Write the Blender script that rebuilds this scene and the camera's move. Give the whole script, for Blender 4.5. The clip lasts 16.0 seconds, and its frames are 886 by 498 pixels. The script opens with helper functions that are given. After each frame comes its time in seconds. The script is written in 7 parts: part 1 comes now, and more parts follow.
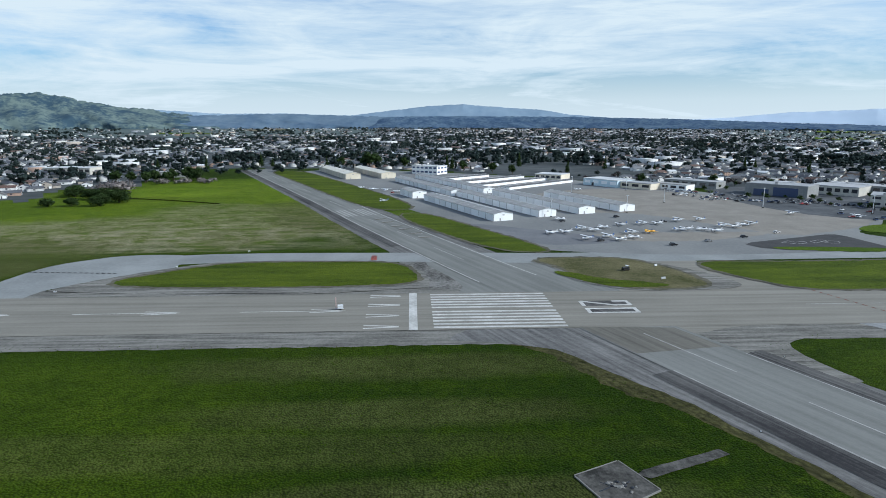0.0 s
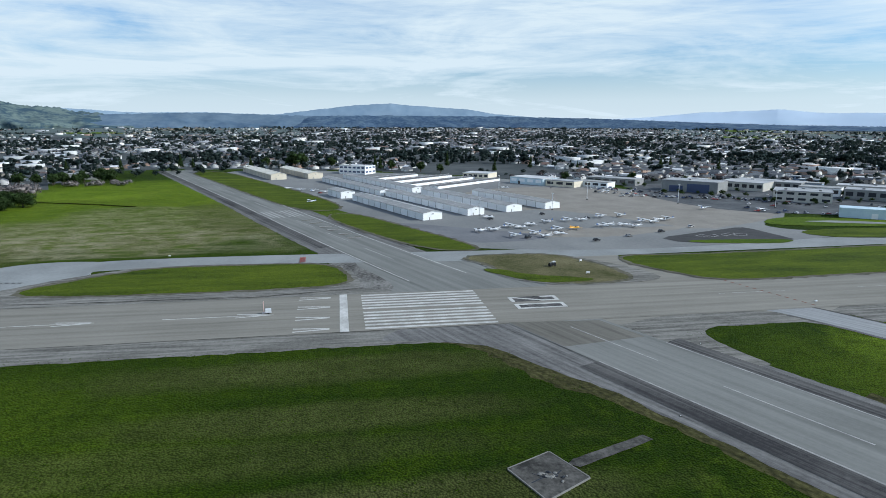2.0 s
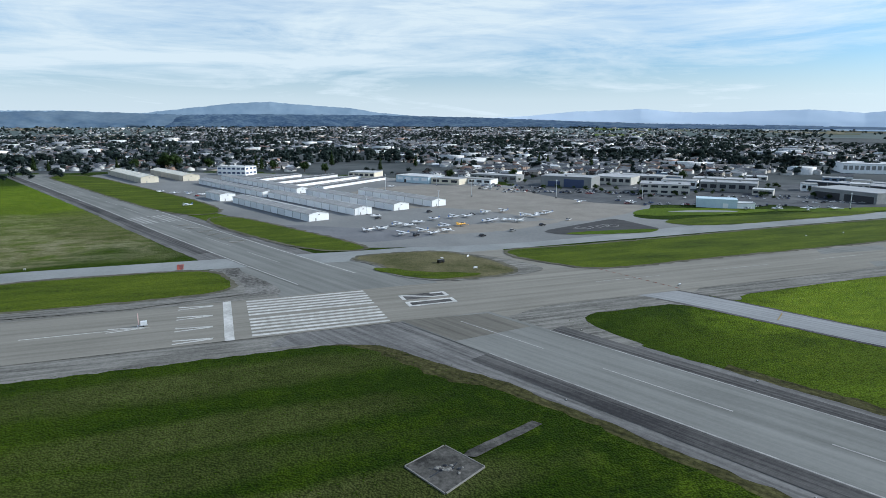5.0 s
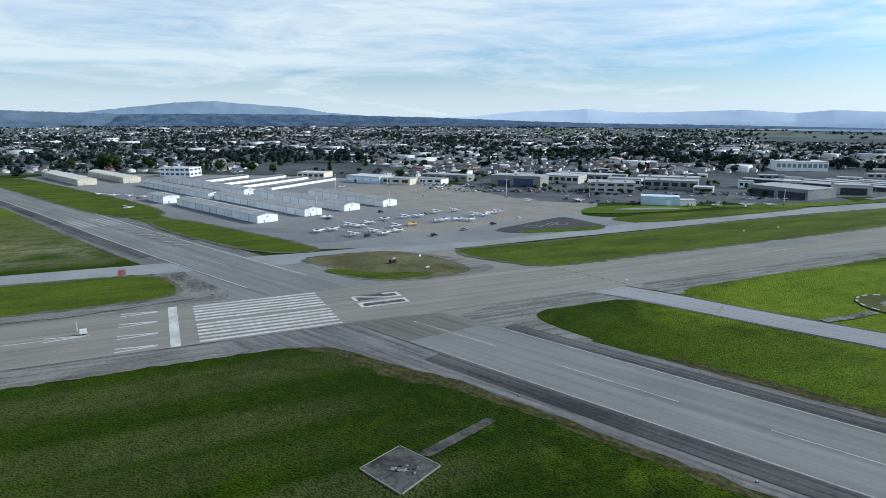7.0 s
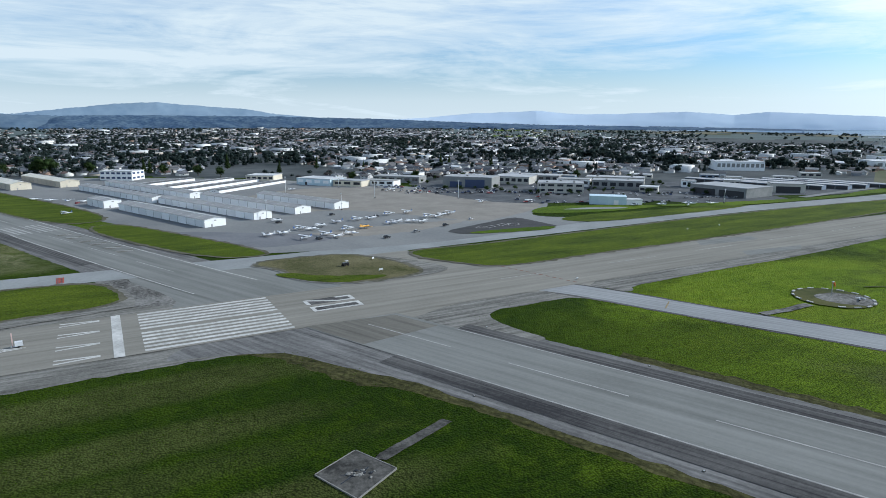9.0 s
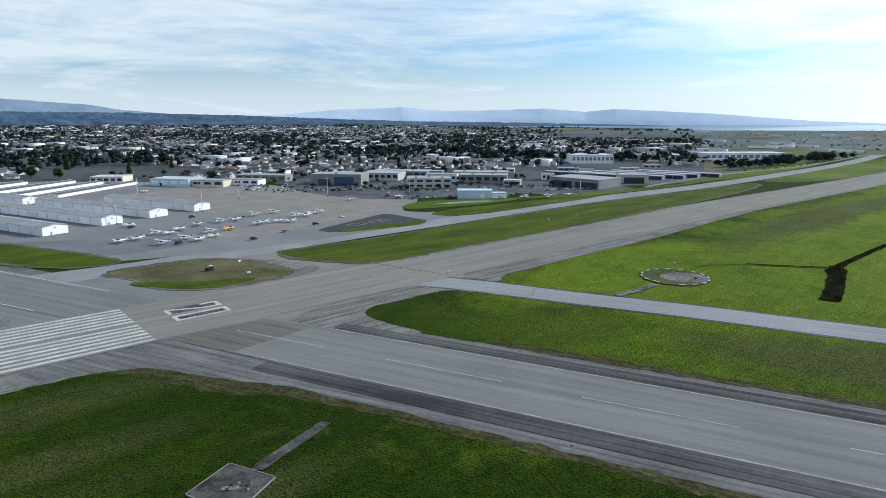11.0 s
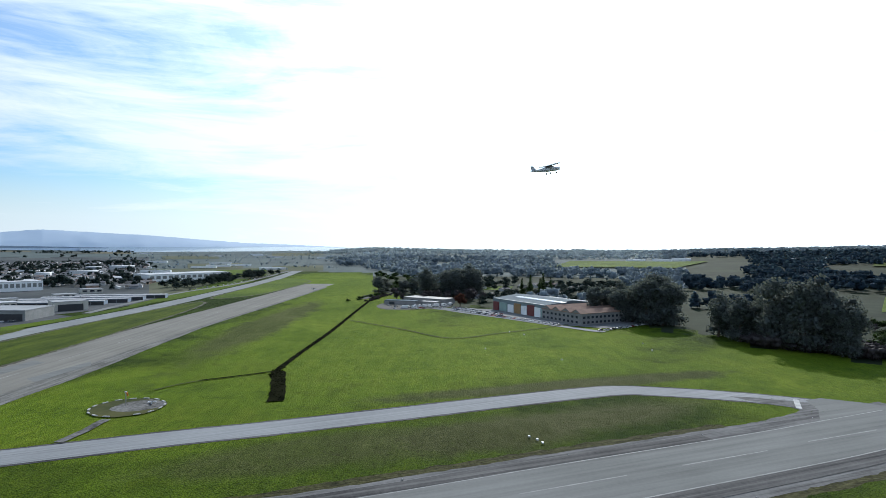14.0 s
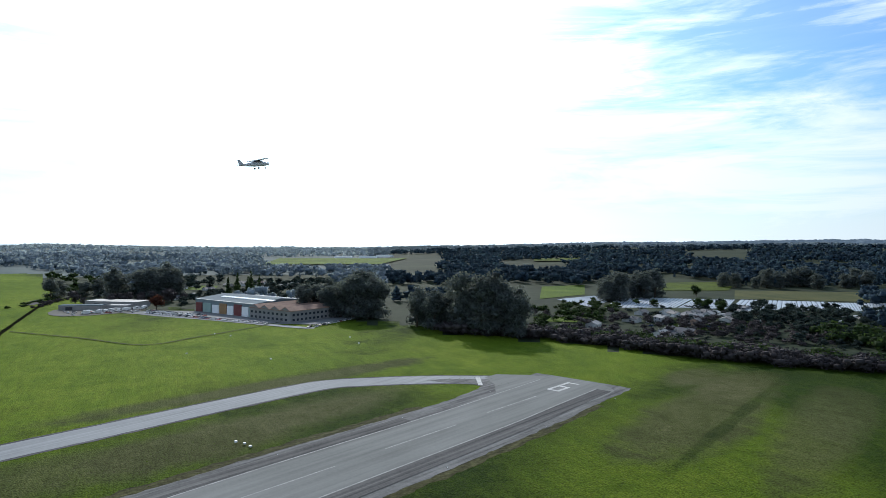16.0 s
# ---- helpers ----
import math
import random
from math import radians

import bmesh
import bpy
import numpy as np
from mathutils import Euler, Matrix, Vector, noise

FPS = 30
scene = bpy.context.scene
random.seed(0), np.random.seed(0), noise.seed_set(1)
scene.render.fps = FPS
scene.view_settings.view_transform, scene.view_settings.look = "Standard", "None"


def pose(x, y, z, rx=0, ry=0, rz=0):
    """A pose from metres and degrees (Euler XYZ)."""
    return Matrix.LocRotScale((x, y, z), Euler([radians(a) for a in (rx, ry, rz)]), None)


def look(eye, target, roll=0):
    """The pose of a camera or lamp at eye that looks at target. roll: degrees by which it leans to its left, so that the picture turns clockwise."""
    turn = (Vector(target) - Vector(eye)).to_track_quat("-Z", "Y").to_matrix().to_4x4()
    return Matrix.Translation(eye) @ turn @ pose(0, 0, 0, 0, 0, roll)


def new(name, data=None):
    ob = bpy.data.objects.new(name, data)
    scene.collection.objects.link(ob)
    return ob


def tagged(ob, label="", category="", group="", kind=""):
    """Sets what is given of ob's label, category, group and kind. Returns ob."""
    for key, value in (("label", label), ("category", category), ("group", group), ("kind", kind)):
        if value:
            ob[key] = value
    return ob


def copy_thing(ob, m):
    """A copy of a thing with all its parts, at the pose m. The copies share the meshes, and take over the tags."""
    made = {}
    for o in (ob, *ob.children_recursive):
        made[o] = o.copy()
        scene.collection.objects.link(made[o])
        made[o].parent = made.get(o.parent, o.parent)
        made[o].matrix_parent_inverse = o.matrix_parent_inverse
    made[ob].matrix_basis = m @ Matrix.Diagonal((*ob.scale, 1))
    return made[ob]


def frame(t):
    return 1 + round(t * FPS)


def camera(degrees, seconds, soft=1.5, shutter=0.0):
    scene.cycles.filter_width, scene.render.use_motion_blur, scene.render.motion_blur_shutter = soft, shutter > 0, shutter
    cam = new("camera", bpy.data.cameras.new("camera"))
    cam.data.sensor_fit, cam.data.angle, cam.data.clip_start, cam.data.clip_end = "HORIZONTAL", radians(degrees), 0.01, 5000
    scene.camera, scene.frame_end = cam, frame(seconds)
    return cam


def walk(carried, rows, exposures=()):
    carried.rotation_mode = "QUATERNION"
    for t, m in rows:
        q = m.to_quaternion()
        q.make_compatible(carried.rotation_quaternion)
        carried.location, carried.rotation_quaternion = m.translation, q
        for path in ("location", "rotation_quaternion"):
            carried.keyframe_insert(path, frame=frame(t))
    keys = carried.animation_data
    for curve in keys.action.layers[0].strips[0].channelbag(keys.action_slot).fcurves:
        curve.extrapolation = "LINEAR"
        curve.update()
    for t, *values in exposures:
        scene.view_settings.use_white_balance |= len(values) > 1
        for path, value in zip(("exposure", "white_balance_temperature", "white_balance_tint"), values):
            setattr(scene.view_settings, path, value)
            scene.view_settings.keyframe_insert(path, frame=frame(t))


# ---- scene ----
cam = camera(71.35, 16.0, 0.65)

PATH = [
    (0.0, pose(0, 0, 68, 78.50, -0.09, -0.00)),
    (0.5, pose(0, 0, 68, 78.49, -0.16, -1.41)),
    (1.0, pose(0, 0, 68, 78.47, -0.10, -3.02)),
    (1.5, pose(0, 0, 68, 78.47, -0.06, -4.69)),
    (2.0, pose(0, 0, 68, 78.46, -0.15, -6.60)),
    (2.5, pose(0, 0, 68, 78.44, -0.11, -8.74)),
    (3.0, pose(0, 0, 68, 78.43, -0.08, -10.90)),
    (3.5, pose(0, 0, 68, 78.42, -0.07, -13.37)),
    (4.0, pose(0, 0, 68, 78.40, -0.08, -15.02)),
    (6.5, pose(0, 0, 68, 78.36, -0.05, -20.21)),
    (7.0, pose(0, 0, 68, 78.36, -0.08, -21.67)),
    (7.5, pose(0, 0, 68, 78.36, -0.09, -22.94)),
    (8.0, pose(0, 0, 68, 78.34, -0.03, -24.07)),
    (10.5, pose(0, 0, 68, 78.26, -0.01, -33.26)),
    (11.0, pose(0, 0, 68, 78.20, 0.01, -38.19)),
    (11.5, pose(0, 0, 68, 80.90, 0.06, -44.57)),
    (12.0, pose(0, 0, 68, 83.84, 0.11, -50.67)),
    (12.5, pose(0, 0, 68, 86.76, 0.09, -57.71)),
    (13.0, pose(0, 0, 68, 89.63, 0.04, -66.13)),
    (13.5, pose(0, 0, 68, 89.55, -0.08, -76.01)),
    (14.0, pose(0, 0, 68, 89.42, -0.17, -86.47)),
    (14.5, pose(0, 0, 68, 89.40, -0.26, -94.91)),
    (15.0, pose(0, 0, 68, 89.35, -0.36, -102.59)),
    (15.5, pose(0, 0, 68, 89.33, -0.46, -108.42)),
    (16.0, pose(0, 0, 68, 89.33, -0.54, -112.96)),
]
walk(cam, PATH, [(0.0, 0.0, 6030, 8), (8.0, 0.0, 6030, 8), (12.0, 0.0, 6150, 10), (16.0, 0.0, 6150, 10)])

# ---- world, sun, exposure ----
SUN_AZ, SUN_EL = 101.5, 30.0
SUN_DIR = Vector((math.sin(radians(SUN_AZ)) * math.cos(radians(SUN_EL)), math.cos(radians(SUN_AZ)) * math.cos(radians(SUN_EL)), math.sin(radians(SUN_EL))))
scene.view_settings.exposure = 0.0


def node(nt, kind, **sets):
    n = nt.nodes.new(kind)
    for key, value in sets.items():
        if key == "op":
            n.operation = value
        elif key == "blend":
            n.blend_type = value
        elif key == "kind":
            n.sky_type = value
    return n


def wire(nt, a, b):
    nt.links.new(a, b)


def ramp(nt, fac, stops):
    n = nt.nodes.new("ShaderNodeValToRGB")
    while len(n.color_ramp.elements) < len(stops):
        n.color_ramp.elements.new(0.5)
    for e, (p, c) in zip(n.color_ramp.elements, stops):
        e.position, e.color = p, (*c, 1) if len(c) == 3 else c
    wire(nt, fac, n.inputs[0])
    return n.outputs[0]


def calc(nt, op, a, b=None, clamp=False):
    n = nt.nodes.new("ShaderNodeMath")
    n.operation, n.use_clamp = op, clamp
    for i, v in enumerate((a, b)):
        if v is None:
            continue
        if isinstance(v, (int, float)):
            n.inputs[i].default_value = v
        else:
            wire(nt, v, n.inputs[i])
    return n.outputs[0]


def blend(nt, fac, a, b, how="MIX"):
    n = nt.nodes.new("ShaderNodeMix")
    n.data_type, n.blend_type = "RGBA", how
    for i, v in ((0, fac), (6, a), (7, b)):
        if isinstance(v, (int, float)):
            n.inputs[i].default_value = v
        elif isinstance(v, tuple):
            n.inputs[i].default_value = (*v, 1)
        else:
            wire(nt, v, n.inputs[i])
    return n.outputs[2]


def noise_tex(nt, vec, scale, detail=4.0, rough=0.55, distort=0.0):
    n = nt.nodes.new("ShaderNodeTexNoise")
    n.inputs["Scale"].default_value, n.inputs["Detail"].default_value = scale, detail
    n.inputs["Roughness"].default_value, n.inputs["Distortion"].default_value = rough, distort
    wire(nt, vec, n.inputs["Vector"])
    return n.outputs[0]


def mapped(nt, vec, scale=(1, 1, 1), turn=0.0, place=(0, 0, 0)):
    n = nt.nodes.new("ShaderNodeMapping")
    n.inputs["Scale"].default_value, n.inputs["Rotation"].default_value = scale, (0, 0, radians(turn))
    n.inputs["Location"].default_value = place
    wire(nt, vec, n.inputs["Vector"])
    return n.outputs[0]


def make_world():
    w = bpy.data.worlds.new("sky")
    scene.world, w.use_nodes = w, True
    nt = w.node_tree
    nt.nodes.clear()
    out, bg = nt.nodes.new("ShaderNodeOutputWorld"), nt.nodes.new("ShaderNodeBackground")
    sky = nt.nodes.new("ShaderNodeTexSky")
    sky.sky_type, sky.sun_disc = "NISHITA", False
    sky.sun_elevation, sky.sun_rotation = radians(SUN_EL), radians(SUN_AZ)
    sky.altitude, sky.air_density, sky.dust_density, sky.ozone_density = 50, 1.0, 1.6, 2.0
    co = nt.nodes.new("ShaderNodeTexCoord").outputs["Generated"]
    sep = nt.nodes.new("ShaderNodeSeparateXYZ")
    wire(nt, co, sep.inputs[0])
    big = noise_tex(nt, mapped(nt, co, (2.2, 2.2, 15.0), 0, (0.3, 0.1, 0.4)), 1.0, 8, 0.62, 0.7)
    fine = noise_tex(nt, mapped(nt, co, (5.0, 5.0, 46.0), 0, (1.3, 0.7, 0.2)), 1.0, 7, 0.66, 1.0)
    cover = calc(nt, "ADD", calc(nt, "MULTIPLY", big, 0.74), calc(nt, "MULTIPLY", fine, 0.26))
    mask = ramp(nt, cover, [(0.365, (0.20,) * 3), (0.465, (0.62,) * 3), (0.575, (1,) * 3)])
    low = ramp(nt, sep.outputs[2], [(0.0, (0.95,) * 3), (0.035, (0.80,) * 3), (0.11, (0.0,) * 3)])
    # a clear gap in the cloud, south of the sun
    gap = nt.nodes.new("ShaderNodeVectorMath")
    gap.operation = "DISTANCE"
    wire(nt, mapped(nt, co, (1.0, 1.0, 2.2)), gap.inputs[0])
    gap.inputs[1].default_value = (0.60, -0.76, 0.66)
    clear = ramp(nt, calc(nt, "ADD", gap.outputs["Value"], calc(nt, "MULTIPLY", calc(nt, "SUBTRACT", cover, 0.5), 0.9)), [(0.10, (0.12,) * 3), (0.27, (1,) * 3)])
    mask = calc(nt, "MULTIPLY", mask, clear)
    # high cloud thins overhead (short way through); unseen part, set to lower the fill
    mask = calc(nt, "MULTIPLY", mask, ramp(nt, sep.outputs[2], [(0.38, (1,) * 3), (0.62, (0.45,) * 3), (1.0, (0.22,) * 3)]))
    mask = calc(nt, "MAXIMUM", mask, low)
    # brighter cloud towards the sun
    dot = nt.nodes.new("ShaderNodeVectorMath")
    dot.operation = "DOT_PRODUCT"
    wire(nt, co, dot.inputs[0])
    dot.inputs[1].default_value = SUN_DIR
    near = calc(nt, "POWER", calc(nt, "MAXIMUM", dot.outputs["Value"], 0.0), 5.0)
    bright = calc(nt, "ADD", calc(nt, "MULTIPLY", near, CLOUD_GLOW), CLOUD)
    tint = blend(nt, 1.0, (0.835, 0.945, 1.0), bright, "MULTIPLY")
    blue = blend(nt, 1.0, sky.outputs[0], (SKY * 0.62, SKY, SKY * 1.35), "MULTIPLY")
    halo = calc(nt, "MULTIPLY", calc(nt, "MULTIPLY", near, 0.75, True), clear)
    cover2 = calc(nt, "MAXIMUM", mask, halo)
    wire(nt, blend(nt, cover2, blue, tint), bg.inputs[0])
    bg.inputs[1].default_value = 1.0
    wire(nt, bg.outputs[0], out.inputs[0])


SKY, CLOUD, CLOUD_GLOW = 0.11, 0.88, 1.3
make_world()
sun = new("sun", bpy.data.lights.new("sun", "SUN"))
sun.data.energy, sun.data.angle, sun.data.color = 4.3, radians(0.8), (1.0, 0.94, 0.86)
sun.matrix_world = look((0, 0, 300), Vector((0, 0, 300)) - SUN_DIR)


# ---- materials ----
def surface(name, low, high, grain=0.5, big=0.02, rough=0.9, bump=0.0, streak=None, spread=(0.35, 0.65), metal=0.0, isle=0.0, per=0.0, fine=0.35, clump=0.0):
    """low, high: the two colours; grain and big: noise scales per metre; streak: (angle, along, across); clump: tufts
    per metre, with shade painted between them.
    """
    m = bpy.data.materials.new(name)
    m.use_nodes = True
    nt = m.node_tree
    b = nt.nodes["Principled BSDF"]
    co = nt.nodes.new("ShaderNodeTexCoord").outputs["Object"]
    n1 = noise_tex(nt, co, big, 5, 0.6, 0.4)
    n2 = noise_tex(nt, co, grain, 4, 0.65)
    mix = calc(nt, "ADD", calc(nt, "MULTIPLY", n1, 1 - fine), calc(nt, "MULTIPLY", n2, fine))
    if streak:
        a, along, across = streak
        n3 = noise_tex(nt, mapped(nt, mapped(nt, co, (1, 1, 1), -a), (along, across, 1)), 1.0, 5, 0.6)
        mix = calc(nt, "ADD", calc(nt, "MULTIPLY", mix, 0.45), calc(nt, "MULTIPLY", n3, 0.55))
    col = ramp(nt, mix, [(spread[0], low), (spread[1], high)])
    if isle:
        g = nt.nodes.new("ShaderNodeNewGeometry").outputs["Random Per Island"]
        col = blend(nt, 1.0, col, ramp(nt, g, [(0, (1 - isle,) * 3), (1, (1 + isle * 0.5,) * 3)]), "MULTIPLY")
    if per:
        g = nt.nodes.new("ShaderNodeObjectInfo").outputs["Random"]
        col = blend(nt, 1.0, col, ramp(nt, g, [(0, (1 - per,) * 3), (1, (1,) * 3)]), "MULTIPLY")
    if clump:
        cells = nt.nodes.new("ShaderNodeTexVoronoi")
        cells.inputs["Scale"].default_value = clump
        wire(nt, blend(nt, 0.18, co, noise_tex(nt, co, clump * 0.8, 3, 0.6)), cells.inputs["Vector"])
        # shade between tufts put into the colour: cell rims darker, centres lighter
        col = blend(nt, 1.0, col, ramp(nt, cells.outputs["Distance"], [(0.12, (1.14,) * 3), (0.45, (1.0,) * 3), (0.80, (0.66,) * 3)]), "MULTIPLY")
        n2 = calc(nt, "SUBTRACT", n2, calc(nt, "MULTIPLY", cells.outputs["Distance"], 0.5))
    wire(nt, col, b.inputs["Base Color"])
    b.inputs["Roughness"].default_value, b.inputs["Metallic"].default_value = rough, metal
    if rough > 0.79:
        b.inputs["Specular IOR Level"].default_value = 0.07
    if bump:
        bn = nt.nodes.new("ShaderNodeBump")
        bn.inputs["Strength"].default_value, bn.inputs["Distance"].default_value = min(1, bump), 0.3
        wire(nt, n2, bn.inputs["Height"])
        wire(nt, bn.outputs[0], b.inputs["Normal"])
    return m


A20, A27 = 2.9, -64.2  # directions of the two runways, degrees from +x
M = {}


def field_grass():
    """Grass whose growth changes softly from place to place: (x, y, half length, half width, degrees, strength) zones."""
    m = bpy.data.materials.new("grass")
    m.use_nodes = True
    nt = m.node_tree
    bs = nt.nodes["Principled BSDF"]
    co = nt.nodes.new("ShaderNodeTexCoord").outputs["Object"]
    wide, mid, small = noise_tex(nt, co, 0.011, 6, 0.62, 0.6), noise_tex(nt, co, 0.07, 5, 0.65, 0.5), noise_tex(nt, co, 0.30, 6, 0.78)
    rows = noise_tex(nt, mapped(nt, mapped(nt, co, (1, 1, 1), -A20), (0.015, 0.16, 1)), 1.0, 4, 0.6)
    rough = calc(nt, "ADD", calc(nt, "MULTIPLY", mid, 0.5), calc(nt, "MULTIPLY", small, 0.5))
    tone = calc(nt, "ADD", calc(nt, "ADD", calc(nt, "MULTIPLY", wide, 0.34), calc(nt, "MULTIPLY", rows, 0.12)), calc(nt, "MULTIPLY", rough, 0.54))
    lush = ramp(nt, tone, [(0.36, (0.0024, 0.0082, 0.0002)), (0.48, (0.0098, 0.0245, 0.0006)), (0.60, (0.029, 0.051, 0.0016))])
    bright = ramp(nt, tone, [(0.34, (0.036, 0.066, 0.003)), (0.48, (0.092, 0.142, 0.007)), (0.64, (0.170, 0.212, 0.017))])
    tan = ramp(nt, tone, [(0.38, (0.066, 0.068, 0.026)), (0.48, (0.142, 0.130, 0.074)), (0.60, (0.29, 0.262, 0.185))])
    thin = ramp(nt, tone, [(0.36, (0.026, 0.030, 0.010)), (0.48, (0.055, 0.058, 0.020)), (0.62, (0.100, 0.098, 0.045))])
    warp = calc(nt, "MULTIPLY", calc(nt, "SUBTRACT", calc(nt, "ADD", calc(nt, "MULTIPLY", wide, 0.62), calc(nt, "MULTIPLY", mid, 0.38)), 0.5), 2.3)

    def zone(x, y, a, b, turn, strength):
        p = mapped(nt, mapped(nt, co, (1, 1, 1), 0, (-x, -y, 0)), (1, 1, 1), -turn)
        p = mapped(nt, p, (1 / a, 1 / b, 0))
        ln = nt.nodes.new("ShaderNodeVectorMath")
        ln.operation = "LENGTH"
        wire(nt, p, ln.inputs[0])
        d = calc(nt, "ADD", ln.outputs["Value"], warp)
        return ramp(nt, d, [(0.62, (strength,) * 3), (1.0, (0,) * 3)])

    def spread(col, over, zones, patchy=False):
        f = None
        for z in zones:
            q = zone(*z)
            f = q if f is None else calc(nt, "MAXIMUM", f, q)
        if patchy:
            f = calc(nt, "MULTIPLY", f, ramp(nt, calc(nt, "ADD", calc(nt, "MULTIPLY", mid, 0.6), calc(nt, "MULTIPLY", rows, 0.4)), [(0.41, (0.25,) * 3), (0.53, (1,) * 3)]))
        return blend(nt, f, col, over)

    col = spread(lush, bright, BRIGHT_ZONES)
    col = spread(col, tan, TAN_ZONES, True)
    col = spread(col, thin, THIN_ZONES)
    col = spread(col, lush, [(178, -202, 105, 3.2, -62, 0.6)])
    # shade in the gaps between the clumps painted as dark cell rims, and drilled rows
    cells = nt.nodes.new("ShaderNodeTexVoronoi")
    cells.inputs["Scale"].default_value = 2.4
    cells.inputs["Randomness"].default_value = 1.0
    shift = noise_tex(nt, co, 1.6, 3, 0.6)
    wire(nt, blend(nt, 0.18, co, shift), cells.inputs["Vector"])
    gaps = ramp(nt, cells.outputs["Distance"], [(0.12, (1.25,) * 3), (0.45, (0.97,) * 3), (0.80, (0.45,) * 3)])
    drill = noise_tex(nt, mapped(nt, mapped(nt, co, (1, 1, 1), -A20), (0.05, 1.1, 1)), 1.0, 3, 0.6)
    gaps = blend(nt, 1.0, gaps, ramp(nt, drill, [(0.32, (0.86,) * 3), (0.62, (1.12,) * 3)]), "MULTIPLY")
    col = blend(nt, 1.0, col, gaps, "MULTIPLY")
    wire(nt, col, bs.inputs["Base Color"])
    bs.inputs["Roughness"].default_value, bs.inputs["Specular IOR Level"].default_value = 0.95, 0.045
    # blades catch the low light at a flat view
    bs.inputs["Sheen Weight"].default_value, bs.inputs["Sheen Roughness"].default_value = 0.045, 0.45
    bs.inputs["Sheen Tint"].default_value = (0.42, 0.66, 0.06, 1)
    rough = calc(nt, "SUBTRACT", rough, calc(nt, "MULTIPLY", cells.outputs["Distance"], 0.5))
    bn = nt.nodes.new("ShaderNodeBump")
    bn.inputs["Strength"].default_value, bn.inputs["Distance"].default_value = 1.0, 0.5
    wire(nt, rough, bn.inputs["Height"])
    wire(nt, bn.outputs[0], bs.inputs["Normal"])
    return m


BRIGHT_ZONES = [(1120, 270, 330, 120, 12, 1.0), (640, 130, 560, 120, 4, 1.0), (420, 0, 260, 150, -30, 1.0), (330, -190, 170, 120, -40, 0.9), (190, 60, 150, 45, -62, 0.4), (250, 170, 120, 45, 6, 1.0), (225, 120, 60, 60, 0, 0.8), (-235, 650, 130, 130, 20, 0.75), (-110, 560, 260, 40, -64, 0.5), (-330, 560, 120, 110, 0, 0.5), (-215, 470, 230, 170, 0, 0.65), (-270, 610, 95, 62, -10, 1.0), (-150, 590, 60, 150, 24, 0.7), (150, -150, 120, 60, -50, 0.6), (-110, 118, 90, 60, 0, 0.22)]
TAN_ZONES = [(-215, 400, 200, 60, 16, 0.75), (-190, 338, 190, 22, 5, 0.6), (-120, 450, 60, 80, 24, 0.55), (-150, 440, 110, 85, 24, 0.45), (-165, 372, 150, 48, 14, 0.95), (-205, 412, 70, 14, 24, 0.8), (-150, 330, 90, 10, 6, 0.8), (-110, 400, 45, 50, 30, 0.55), (-180, 480, 55, 60, 0, 0.6), (-300, 380, 120, 60, 10, 0.6), (-75, 392, 70, 18, -62, 0.6)]
THIN_ZONES = [(185, -190, 80, 24, -62, 0.9), (150, -212, 75, 16, -62, 0.7), (-95, 470, 45, 120, 24, 0.6), (214, -238, 52, 24, -62, 1.0), (238, -238, 36, 16, -62, 0.9), (165, -240, 70, 20, -60, 0.6), (298, -40, 110, 13, -68, 0.9), (235, -30, 100, 22, -62, 0.95), (200, 50, 60, 18, -62, 0.7), (520, 178, 220, 24, 4, 0.8), (-15, 166, 75, 12, 3, 0.5), (-12, 137, 55, 10, 3, 0.45), (-60, 118, 110, 10, 3, 0.35), (5, 101, 60, 10, 3, 0.55), (-270, 320, 130, 50, 0, 0.6), (-215, 275, 40, 25, 60, 0.8)]
M["grass"] = field_grass()
M["verge"] = surface("verge_grass", (0.018, 0.036, 0.002), (0.092, 0.124, 0.008), 0.35, 0.03, 0.95, 0.8, (A20, 0.02, 0.10), fine=0.5, clump=1.6)
M["meadow"] = surface("meadow_grass", (0.035, 0.07, 0.004), (0.11, 0.16, 0.01), 0.3, 0.01, 0.95, 0.7, clump=1.3)
M["dry"] = surface("dry_grass", (0.07, 0.075, 0.04), (0.20, 0.18, 0.13), 0.25, 0.03, 0.95, 0.4)
M["asphalt20"] = surface("old_asphalt", (0.130, 0.125, 0.108), (0.256, 0.246, 0.216), 0.8, 0.02, 0.9, 0.1, (A20, 0.010, 0.32), spread=(0.30, 0.70))
M["asphalt27"] = surface("grey_asphalt", (0.118, 0.122, 0.115), (0.206, 0.211, 0.200), 0.8, 0.02, 0.9, 0.1, (A27, 0.01, 0.3))
M["dark"] = surface("dark_asphalt", (0.030, 0.030, 0.032), (0.150, 0.148, 0.142), 0.8, 0.03, 0.9, 0.2, (A27, 0.008, 0.75), spread=(0.40, 0.66))
M["gravel"] = surface("gravel_shoulder", (0.045, 0.044, 0.041), (0.215, 0.212, 0.200), 0.7, 0.06, 0.95, 0.6, fine=0.55, spread=(0.38, 0.62))
M["concrete"] = surface("taxiway_concrete", (0.172, 0.182, 0.182), (0.262, 0.275, 0.274), 0.7, 0.03, 0.85, 0.1)
M["apron"] = surface("apron_asphalt", (0.138, 0.144, 0.146), (0.222, 0.226, 0.220), 0.5, 0.012, 0.9, 0.1)
M["paint"] = surface("white_paint", (0.30, 0.30, 0.285), (0.56, 0.56, 0.54), 1.2, 0.15, 0.8, 0.0)
